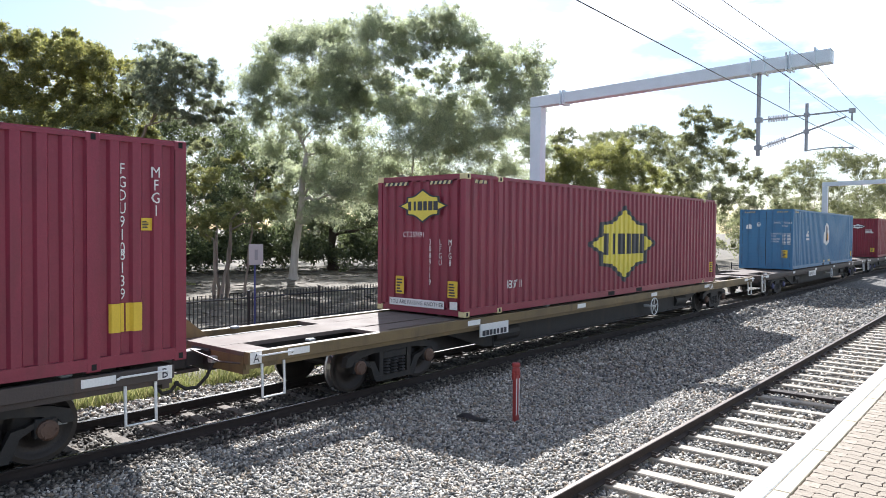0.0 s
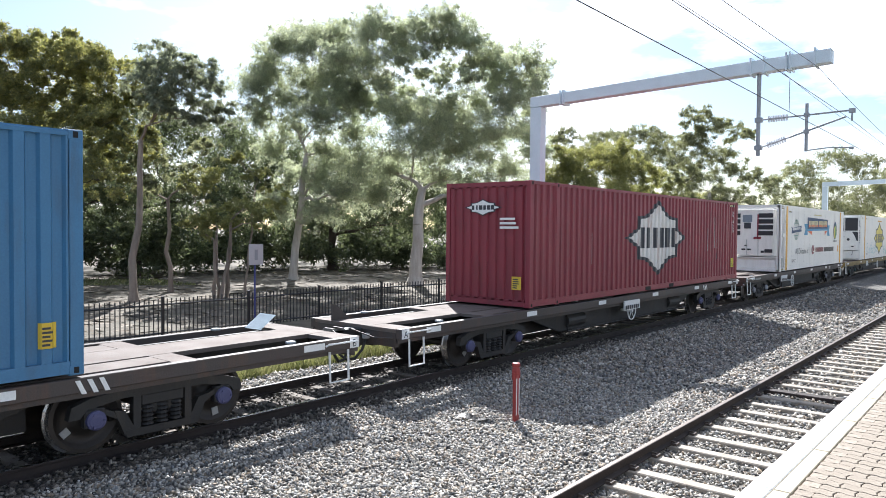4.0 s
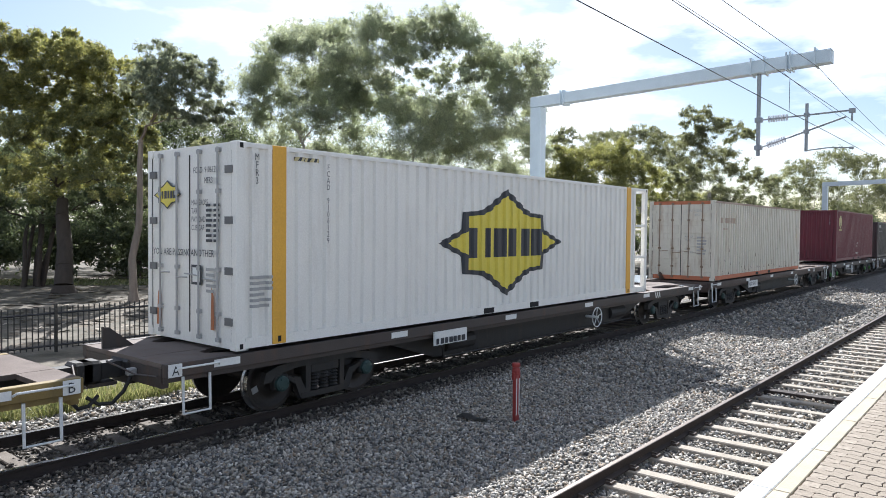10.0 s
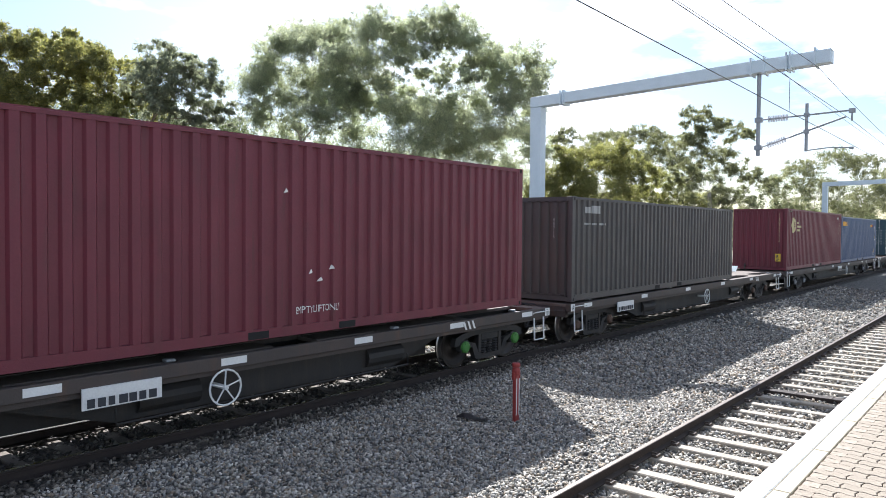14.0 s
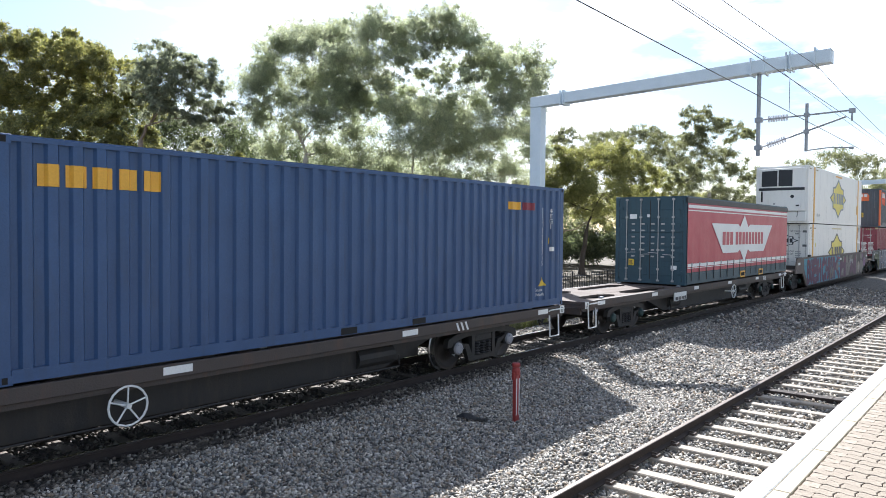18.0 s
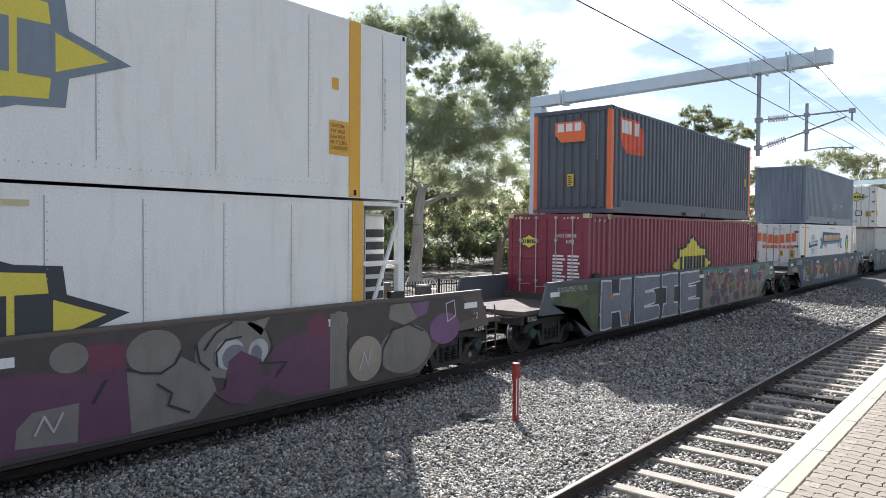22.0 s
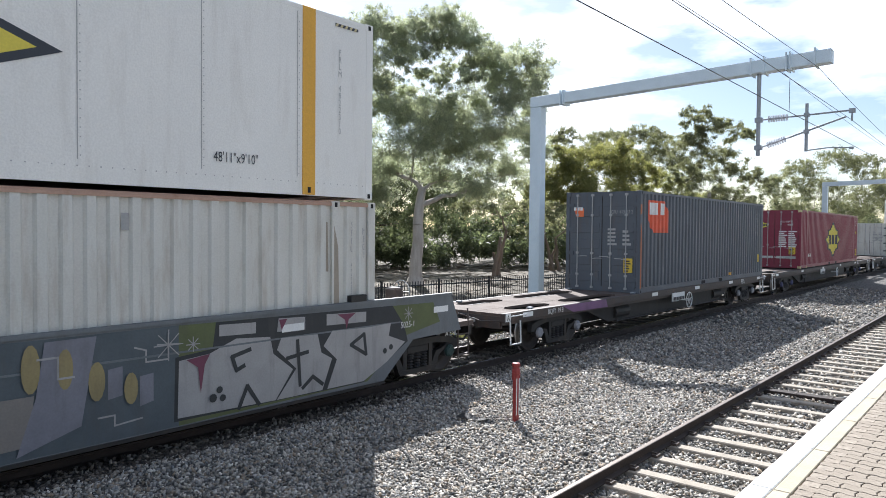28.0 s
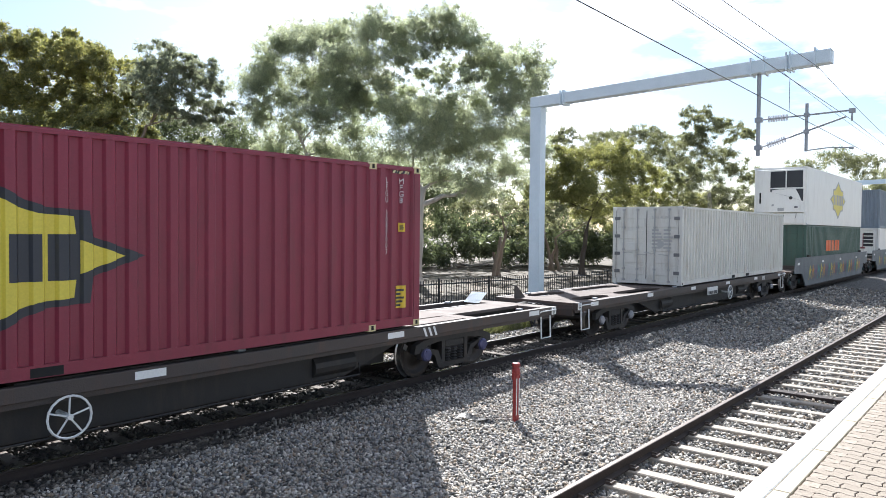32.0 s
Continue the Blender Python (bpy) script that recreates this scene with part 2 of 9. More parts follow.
M_RAILTOP = paint("worn_rail_head", (0.42, 0.41, 0.40), (0.3, 0.28, 0.27), 0.25, metal=0.9)
# freight sleepers: grimy, and coloured darker for the shade under the wagons
M_CONCDIM = paint("grimy_shaded_sleeper_concrete", (0.15, 0.125, 0.10), (0.095, 0.078, 0.064), 0.85, scale=4.0, fine=60, bump=0.1, dirt=(0.08, 0.065, 0.05), dirt_amount=0.7)
M_RAILOLD = paint("dull_rail_head", (0.20, 0.165, 0.14), (0.14, 0.11, 0.09), 0.5, metal=0.4)
M_CLIP = paint("rail_clip_steel", (0.06, 0.048, 0.04), (0.09, 0.06, 0.045), 0.6)
M_EDGE = paint("white_platform_edge", (0.80, 0.79, 0.75), (0.70, 0.68, 0.63), 0.7, scale=3, dirt=(0.5, 0.47, 0.42), dirt_amount=0.4)
M_COPE = paint("buff_coping", (0.45, 0.395, 0.29), (0.37, 0.32, 0.225), 0.85, scale=4)
M_PAVER = paint("clay_paver", (0.275, 0.232, 0.18), (0.235, 0.195, 0.15), 0.85, scale=6, fine=70, bump=0.1)
M_JOINT = paint("sand_joint", (0.10, 0.085, 0.07), (0.07, 0.06, 0.05), 0.95, scale=9)
M_FENCE = paint("black_powder_coat", (0.018, 0.018, 0.02), (0.03, 0.03, 0.032), 0.4)
M_POSTRED = paint("post_red", (0.30, 0.035, 0.03), (0.22, 0.03, 0.028), 0.55)
M_SIGNB = paint("sign_grey_back", (0.55, 0.56, 0.57), (0.46, 0.47, 0.48), 0.45, metal=0.3)
M_POLEB = paint("blue_pole", (0.05, 0.06, 0.22), (0.04, 0.05, 0.17), 0.45)
M_WIRE = paint("copper_wire_dark", (0.05, 0.05, 0.052), (0.08, 0.075, 0.07), 0.5, metal=0.5)
M_INSUL = paint("grey_insulator", (0.56, 0.57, 0.60), (0.48, 0.49, 0.52), 0.35)
M_BARK = paint("gum_bark", (0.30, 0.24, 0.19), (0.17, 0.13, 0.10), 0.85, scale=1.5, stretch=(3, 3, 0.5), fine=18, bump=0.2, amount=0.9)
M_DARKBARK = paint("rough_dark_bark", (0.075, 0.058, 0.046), (0.045, 0.036, 0.03), 0.95, scale=2, stretch=(3, 3, 0.4), fine=14, bump=0.3)


def height(x, y):
    """Height of the ground across the line of the tracks."""
    w = 0.045 * noise.noise(Vector((x * 0.55, y * 0.7, 2))) + 0.025 * noise.noise(Vector((x * 1.6, y * 1.6, 5)))
    if y < 4.6:
        return (-0.215 if y < 3.9 else -0.15) + 0.2 * w
    if y < 8.4:
        u = (y - 4.6) / 3.8
        return -0.15 - 0.13 * math.sin(u * math.pi) + w * math.sin(u * math.pi) ** 0.5
    if y < 11.6:
        return (-0.145 if y < 9.02 or y > 10.8 else -0.19) + 0.2 * w
    if y < 13.2:
        return -0.19 - 0.22 * (y - 11.6) / 1.6 + w
    return -0.41 + 0.14 * max(0.0, min(1.0, (y - 22) / 14)) + 1.2 * w


bm = bmesh.new()
ys = [-400, -60, -4, 1.3, 1.9, 2.4, 3, 3.6, 3.85, 3.92] + [4.2 + 0.3 * i for i in range(15)] + [8.75, 8.98, 9.06, 9.3, 9.6, 9.9, 10.2, 10.5, 10.74, 10.82, 11.1, 11.4, 11.7] + [12.4, 12.8, 13.2, 14, 15, 16, 17, 18, 19, 20, 21, 22, 23, 24, 25.5, 27, 29, 31, 34, 38, 43, 50, 60, 80, 120, 300, 1500]
xs = [-400, -60, -25, -12, -6, -3] + [-2 + 0.4 * i for i in range(60)] + [22 + i for i in range(24)] + [47, 50, 54, 60, 70, 90, 130, 250, 600, 1500]
grid = [[bm.verts.new((x, y, height(x, y))) for x in xs] for y in ys]
for j in range(len(ys) - 1):
    for i in range(len(xs) - 1):
        f = bm.faces.new((grid[j][i], grid[j][i + 1], grid[j + 1][i + 1], grid[j + 1][i]))
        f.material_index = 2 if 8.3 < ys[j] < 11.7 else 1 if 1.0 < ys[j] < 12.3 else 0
        f.smooth = True
ground = part("ground", bm, M_EARTH)
ground.data.materials.append(M_BALLAST)
# oily bed whose dark tones also carry the shadow beneath the wagons
ground.data.materials.append(stony("oily_shaded_ballast_bed", (0.02, 0.018, 0.016), (0.05, 0.044, 0.037), (0.10, 0.086, 0.07), 21.0))
tagged(ground, "dry park earth with a grey stone ballast bed along the rails", "ground", kind="structure")


def cloud_mesh(name, verts, faces, material):
    """A mesh from arrays of corners and faces that all have as many corners."""
    me = bpy.data.meshes.new(name)
    k = faces.shape[1]
    me.vertices.add(len(verts))
    me.vertices.foreach_set("co", np.ascontiguousarray(verts, dtype=np.float32).ravel())
    me.loops.add(faces.size)
    me.loops.foreach_set("vertex_index", np.ascontiguousarray(faces, dtype=np.int32).ravel())
    me.polygons.add(len(faces))
    me.polygons.foreach_set("loop_start", np.arange(0, faces.size, k, dtype=np.int32))
    me.polygons.foreach_set("loop_total", np.full(len(faces), k, dtype=np.int32))
    me.update(calc_edges=True)
    me.materials.append(material)
    return me


OCTA = np.array([(1, 0, 0), (-1, 0, 0), (0, 1, 0), (0, -1, 0), (0, 0, 1), (0, 0, -1)], float)
OCTAF = np.array([(0, 2, 4), (2, 1, 4), (1, 3, 4), (3, 0, 4), (2, 0, 5), (1, 2, 5), (3, 1, 5), (0, 3, 5)])


def stones(rng, xy, size):
    """Chipped oblong stones lying on the ground at xy."""
    k = len(xy)
    v = OCTA[None] + rng.normal(0, 0.24, (k, 6, 3))
    v *= (size * 0.5 * rng.uniform(0.65, 1.35, k))[:, None, None] * (np.array([1.45, 1.05, 0.8]) * rng.uniform(0.75, 1.2, (k, 3)))[:, None, :]
    q = rng.normal(size=(k, 4))
    q[:, 1:3] *= 0.45
    q /= np.linalg.norm(q, axis=1)[:, None]
    w, x, y, z = q.T
    r = np.stack([1 - 2 * (y * y + z * z), 2 * (x * y - w * z), 2 * (x * z + w * y), 2 * (x * y + w * z), 1 - 2 * (x * x + z * z), 2 * (y * z - w * x), 2 * (x * z - w * y), 2 * (y * z + w * x), 1 - 2 * (x * x + y * y)], 1).reshape(k, 3, 3)
    v = np.einsum("kij,kvj->kvi", r, v)
    v[:, :, 0] += xy[:, 0, None]
    v[:, :, 1] += xy[:, 1, None]
    v[:, :, 2] += np.array([height(a, b) for a, b in xy])[:, None] + size * rng.uniform(-0.05, 0.5, k)[:, None]
    return v.reshape(-1, 3), (OCTAF[None] + 6 * np.arange(k)[:, None, None]).reshape(-1, 3)


rng = np.random.default_rng(7)
beds = []
for (x0, x1, y0, y1, per, size) in ((1.8, 7, 3.95, 8.5, 900, 0.046), (7, 13, 3.85, 8.5, 850, 0.047), (13, 24, 3.85, 8.5, 300, 0.06), (24, 45, 3.9, 8.5, 55, 0.085), (4.6, 12, 1.5, 3.8, 700, 0.046), (12, 26, 1.5, 3.8, 200, 0.06), (1.5, 26, 10.95, 12.35, 190, 0.065)):
    k = int((x1 - x0) * (y1 - y0) * per)
    xy = np.stack([rng.uniform(x0, x1, k), rng.uniform(y0, y1, k)], 1)
    # the tops of the platform track's sleepers lie bare
    bare = (xy[:, 1] < 3.86) & (np.abs((xy[:, 0] - 1.0 + 0.335) % 0.67 - 0.335) < 0.072) & (rng.random(k) > 0.05)
    beds.append(stones(rng, xy[~bare], size))
base, vs, qs = 0, [], []
for v, q in beds:
    vs.append(v), qs.append(q + base)
    base += len(v)
ob = link_part("ballast_stones", cloud_mesh("ballast_stones", np.concatenate(vs), np.concatenate(qs), M_STONE))
tagged(ob, "loose grey and buff crushed stone heaped between the rails", "gravel", kind="stuff")

# brake grime plus the train's shade, both put into the stone colours
M_OILSHADE = island("oily_shaded_ballast_stone", [(0.03, 0.026, 0.023), (0.07, 0.06, 0.05), (0.12, 0.10, 0.08), (0.28, 0.255, 0.215)])
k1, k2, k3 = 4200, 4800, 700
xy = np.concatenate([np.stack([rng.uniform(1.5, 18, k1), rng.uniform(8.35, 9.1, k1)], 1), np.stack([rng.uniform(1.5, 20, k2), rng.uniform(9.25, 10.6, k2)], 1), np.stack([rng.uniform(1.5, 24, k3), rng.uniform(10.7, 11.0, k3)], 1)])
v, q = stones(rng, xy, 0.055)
ob = link_part("oily_shaded_ballast", cloud_mesh("oily_shaded_ballast", v, q, M_OILSHADE))
tagged(ob, "oily crushed stone under the freight rails, darkened for the train's shade", "gravel", kind="stuff")

# bark and leaf litter in the park
rng = np.random.default_rng(9)
k = 9000
lx, ly = rng.uniform(2, 60, k), rng.uniform(20, 46, k)
lz = np.array([height(a, b) for a, b in zip(lx, ly)]) + 0.012
an, ln, wd = rng.uniform(0, 6.28, k), rng.uniform(0.08, 0.5, k), rng.uniform(0.02, 0.09, k)
d, s = np.stack([np.cos(an), np.sin(an), 0 * an], 1) * ln[:, None], np.stack([-np.sin(an), np.cos(an), 0.3 + 0 * an], 1) * wd[:, None]
c = np.stack([lx, ly, lz], 1)
v = np.stack([c - d, c - s, c + d, c + s], 1).reshape(-1, 3)
ob = link_part("leaf_litter", cloud_mesh("leaf_litter", v, np.arange(4 * k).reshape(-1, 4), M_LITTER))
tagged(ob, "dry bark strips and leaf litter on the park earth", "leaf litter", kind="stuff")


# ---- tracks ----
def rail_mesh(length, head):
    bm = bmesh.new()
    o = [(-0.07, -0.155), (0.07, -0.155), (0.07, -0.14), (0.012, -0.12), (0.010, -0.045), (0.034, -0.032), (0.034, -0.006), (0.026, 0.0), (-0.026, 0.0), (-0.034, -0.006), (-0.034, -0.032), (-0.010, -0.045), (-0.012, -0.12), (-0.07, -0.14)]
    a = [bm.verts.new((0, y, z)) for y, z in o]
    b = [bm.verts.new((length, y, z)) for y, z in o]
    for i in range(len(o)):
        j = (i + 1) % len(o)
        f = bm.faces.new((a[i], a[j], b[j], b[i]))
        f.material_index = 1 if i in (6, 7, 8) else 0
    bm.faces.new(list(reversed(a))), bm.faces.new(b)
    bmesh.ops.recalc_face_normals(bm, faces=bm.faces[:])
    me = finish("rail", bm, M_RAILSIDE)
    me.materials.append(head)
    return me


def track(label, y, gauge, x0, x1, first, last, head, conc):
    t = tagged(root("railway_track", label, "railway track", kind="structure", at=(0, y, 0)))
    rails = rail_mesh(x1 - x0, head)
    for s in (-1, 1):
        link_part("rail", rails, t).location = (x0, s * (gauge / 2 + 0.034), 0)
    bm = prism(bmesh.new(), [(-0.12, -0.36), (0.12, -0.36), (0.092, -0.155), (-0.092, -0.155)], -1.25, 1.25)
    bmesh.ops.bevel(bm, geom=bm.edges[:], offset=0.012, segments=1, affect="EDGES")
    sl = finish("sleeper", bm, conc)
    bm = boxes((-0.06, 0.06, -0.15, -0.075, -0.155, -0.12), (-0.06, 0.06, 0.075, 0.15, -0.155, -0.12), (-0.02, 0.02, -0.12, -0.05, -0.13, -0.10), (-0.02, 0.02, 0.05, 0.12, -0.13, -0.10))
    cp = finish("rail_clip", bm, M_CLIP)
    n = 0
    while first + 0.67 * n < last:
        x = first + 0.67 * n
        ob = link_part("sleeper", sl, t)
        ob.location = (x, 0.02 * math.sin(n * 2.3), 0.004 * math.sin(n * 5.1))
        ob.rotation_euler.z = 0.008 * math.sin(n * 3.7)
        if x < 40:
            link_part("rail_clip", cp, t).location = (x, gauge / 2 + 0.034, 0)
        n += 1
    return t


track("platform track with worn rails on pale concrete sleepers in ballast", YT, 1.6, -40, 400, 1.0, 90, M_RAILOLD, M_CONC)
track("freight track with rails shining on concrete sleepers in ballast", YC, 1.435, -60, 500, -4.0, 60, M_RAILTOP, M_CONCDIM)

# ---- platform ----
plat = tagged(root("platform", "station platform with white edge and zigzag clay pavers", "platform", kind="structure"))
PZ = 1.08
part("platform_wall", boxes((-40, 400, 0.9, 1.36, -0.3, PZ - 0.09)), M_CONC, plat)
part("paver_bed", boxes((-40, 400, -9, 0.9, -0.3, PZ - 0.055)), M_JOINT, plat)
x = -2.0
n = 0
while x < 60:
    w = 1.2
    part("edge_slab", boxes((x + 0.004, x + w - 0.004, 1.335, 1.49, PZ - 0.1, PZ), bevel=0.008), M_EDGE, plat)
    part("coping_slab", boxes((x + 0.004, x + w - 0.004, 1.215, 1.329, PZ - 0.1, PZ - 0.002), bevel=0.006), M_COPE, plat)
    x += w
part("edge_slab", boxes((60, 400, 1.335, 1.49, PZ - 0.1, PZ)), M_EDGE, plat)
part("coping_slab", boxes((60, 400, 1.215, 1.329, PZ - 0.1, PZ - 0.002)), M_COPE, plat)


def paver_shape(x0, y0):
    """One zigzag paver, 0.225 by 0.1125 m, long across the platform."""
    j = 0.012
    u, w = 0.225, 0.1125
    o = [(0, 0), (u / 8, -j), (3 * u / 8, j), (5 * u / 8, -j), (7 * u / 8, j), (u, 0), (u + j, w * 0.5), (u, w), (7 * u / 8, w + j), (5 * u / 8, w - j), (3 * u / 8, w + j), (u / 8, w - j), (0, w), (j, w * 0.5)]
    g = 0.0035
    cx, cy = u / 2, w / 2
    return [(x0 + cy + (b - cy) * (1 - g / 0.055), y0 + cx + (a - cx) * (1 - g / 0.11)) for a, b in reversed(o)]


def paver_into(bm, x0, y0, z):
    o = paver_shape(x0, y0)
    a = [bm.verts.new((p, q, z - 0.05)) for p, q in o]
    b = [bm.verts.new((p, q, z - 0.004)) for p, q in o]
    cx, cy = x0 + 0.056, y0 + 0.1125
    c = [bm.verts.new((cx + (p - cx) * 0.94, cy + (q - cy) * 0.965, z)) for p, q in o]
    k = len(o)
    for lo, hi in ((a, b), (b, c)):
        for i in range(k):
            bm.faces.new((lo[i], lo[(i + 1) % k], hi[(i + 1) % k], hi[i]))
    bm.faces.new(c)


M_PAVERS = island("clay_pavers", [(0.225, 0.187, 0.145), (0.27, 0.227, 0.177), (0.305, 0.26, 0.205), (0.245, 0.206, 0.16)], 0.85)
bm = bmesh.new()
paver_into(bm, 0, 0, 0)
one = finish("paver", bm, M_PAVER)
n = 0
rest_v, rest_f = [], []
for r in range(168):
    x = 4.2 + 0.1125 * r
    for i in range(17):
        y = 1.205 - 0.225 * (i + 1) - 0.1125 * (r % 2)
        z = PZ - 0.004 + 0.0015 * math.sin(i * 12.9 + r * 78.2)
        if 4 <= r < 62 and i < 5:
            ob = link_part("paver", one, plat)
            ob.location = (x, y, z)
            n += 1
        else:
            o = paver_shape(x, y)
            b0 = len(rest_v)
            rest_v += [(p, q, z - 0.045) for p, q in o] + [(p, q, z) for p, q in o]
            k = len(o)
            rest_f += [(b0 + i2, b0 + (i2 + 1) % k, b0 + k + (i2 + 1) % k, b0 + k + i2) for i2 in range(k)] + [tuple(b0 + k + i2 for i2 in range(k))]
for r in range(1, 168, 2):
    x, z = 4.2 + 0.1125 * r, PZ - 0.004
    b0 = len(rest_v)
    o = [(x + 0.003, 1.096), (x + 0.1095, 1.096), (x + 0.1095, 1.202), (x + 0.003, 1.202)]
    rest_v += [(p, q, z - 0.045) for p, q in o] + [(p, q, z) for p, q in o]
    rest_f += [(b0 + i2, b0 + (i2 + 1) % 4, b0 + 4 + (i2 + 1) % 4, b0 + 4 + i2) for i2 in range(4)] + [tuple(b0 + 4 + i2 for i2 in range(4))]
me = bpy.data.meshes.new("pavers")
me.from_pydata(rest_v, [], rest_f)
me.materials.append(M_PAVERS)
tagged(link_part("pavers", me, plat), kind="stuff")
part("paving", boxes((23.1, 400, -9, 1.205, PZ - 0.05, PZ - 0.006), (-40, 4.2, -9, 1.205, PZ - 0.05, PZ - 0.006)), M_PAVER, plat)

# ---- fence ----
fence = tagged(root("fence", "black tubular steel picket fence along the park", "fence"))


def fence_y(x):
    return 19.5 if x < 18 else 19.5 - 0.145 * (x - 18) if x < 46 else 15.44


F0, STEP = 1.70, 2.955
pk = finish("picket", boxes((-0.012, 0.012, -0.012, 0.012, -0.34, 0.77)), M_FENCE)
po = finish("fence_post", boxes((-0.035, 0.035, -0.035, 0.035, -0.6, 0.82), (-0.04, 0.04, -0.04, 0.04, 0.82, 0.84)), M_FENCE)
for i in range(-3, 22):
    x = F0 + STEP * i
    ob = link_part("fence_post", po, fence)
    ob.location = (x, fence_y(x), 0)
    a, b = (x, fence_y(x)), (x + STEP, fence_y(x + STEP))
    for z in (0.60, -0.24):
        bm = bmesh.new()
        rod(bm, (a[0], a[1], z), (b[0], b[1], z), 0.026, n=4)
        part("fence_rail", bm, M_FENCE, fence)
    if -1 <= i < 13:
        for j in range(1, 21):
            u = j / 21
            ob = link_part("picket", pk, fence)
            ob.location = (a[0] + STEP * u, a[1] + (b[1] - a[1]) * u, 0.01 * math.sin(j * 3.1 + i))
    elif i >= 13:
        bm = bmesh.new()
        for j in range(1, 21):
            u = j / 21
            xx, yy = a[0] + STEP * u, a[1] + (b[1] - a[1]) * u
            box(bm, xx - 0.009, xx + 0.009, yy - 0.009, yy + 0.009, -0.34, 0.77)
        tagged(part("far_pickets", bm, M_FENCE, fence), kind="stuff")

# ---- park sign seen from behind ----
sg = root("park_sign", "grey sign board on a blue pole by the fence", "sign", at=(13.58, 19.25, -0.45))
bm = bmesh.new()
rod(bm, (0, 0, 0), (0, 0, 2.75), 0.03, n=10)
part("pole", bm, M_POLEB, sg, "blue steel pole")
bm = boxes((-0.27, 0.27, -0.075, -0.055, 2.13, 2.80), bevel=0.02)
part("board", bm, M_SIGNB, sg)
part("clamp", boxes((-0.05, 0.05, -0.055, 0.04, 2.25, 2.30), (-0.05, 0.05, -0.055, 0.04, 2.62, 2.67)), M_GALVD, sg)
part("label_plate", boxes((-0.06, 0.06, -0.08, -0.076, 2.28, 2.62)), M_GALVD, sg)

# ---- marker post in the ballast ----
mk = root("marker_post", "red plastic marker post with white edge strips in the ballast", "post", at=(9.6, 6.42, -0.36))
bm = boxes((-0.052, 0.052, -0.035, 0.035, 0, 0.86), bevel=0.012)
part("post", bm, M_POSTRED, mk)
part("cap", turned([(0.03, 0.84), (0.066, 0.86), (0.068, 0.93), (0.05, 0.99), (0.04, 0.995)], 14, "z"), M_POSTRED, mk)
part("collar", turned([(0.058, 0.985), (0.07, 0.99), (0.07, 1.035), (0.06, 1.05), (0.02, 1.055)], 14, "z"), M_POSTRED, mk)
for s in (-1, 1):
    part("reflector", boxes((s * 0.036 - 0.009, s * 0.036 + 0.009, -0.041, -0.036, 0.2, 0.8)), M_SIGNW, mk, "white strip")
    part("shoulder", boxes((s * 0.075 - 0.012, s * 0.075 + 0.012, -0.03, 0.03, 0.78, 0.9), bevel=0.008), M_POSTRED, mk)


# ---- cable duct across the platform track, scrap in the ballast ----
duct = root("cable_duct", "black cable duct laid across the platform track", "cable duct", at=(14.32, 3.7, -0.17))
part("cover", boxes((-0.11, 0.11, -1.35, 0.42, -0.06, 0.035), (-0.09, 0.09, 0.56, 1.4, -0.06, 0.03), bevel=0.01), M_RAILSIDE, duct)
for y in (-1.0, -0.4, 0.2, 0.9):
    part("strap", boxes((-0.125, 0.125, y - 0.02, y + 0.02, 0.03, 0.042)), M_CLIP, duct)
bm = bmesh.new()
lo, hi = [], []
for i in range(9):
    u = i / 8
    c = Vector((8.96 + 0.34 * u, 7.16 - 0.5 * u, -0.20 + 0.03 * math.sin(u * 7)))
    w = Vector((0.06, 0.05, 0.02 * math.sin(u * 5))) * (0.7 + 0.5 * math.sin(u * 3.1))
    lo.append(bm.verts.new(c - w)), hi.append(bm.verts.new(c + w))
for i in range(8):
    bm.faces.new((lo[i], hi[i], hi[i + 1], lo[i + 1]))
bmesh.ops.solidify(bm, geom=bm.faces[:], thickness=0.014)
tagged(part("rubber_strip", bm, M_FENCE), "torn black rubber strip lying on the ballast", "scrap")


# ---- overhead line ----
def flange(bm, y, z0, z1):
    box(bm, -0.24, 0.24, y - 0.02, y + 0.02, z0 - 0.05, z1 + 0.07)


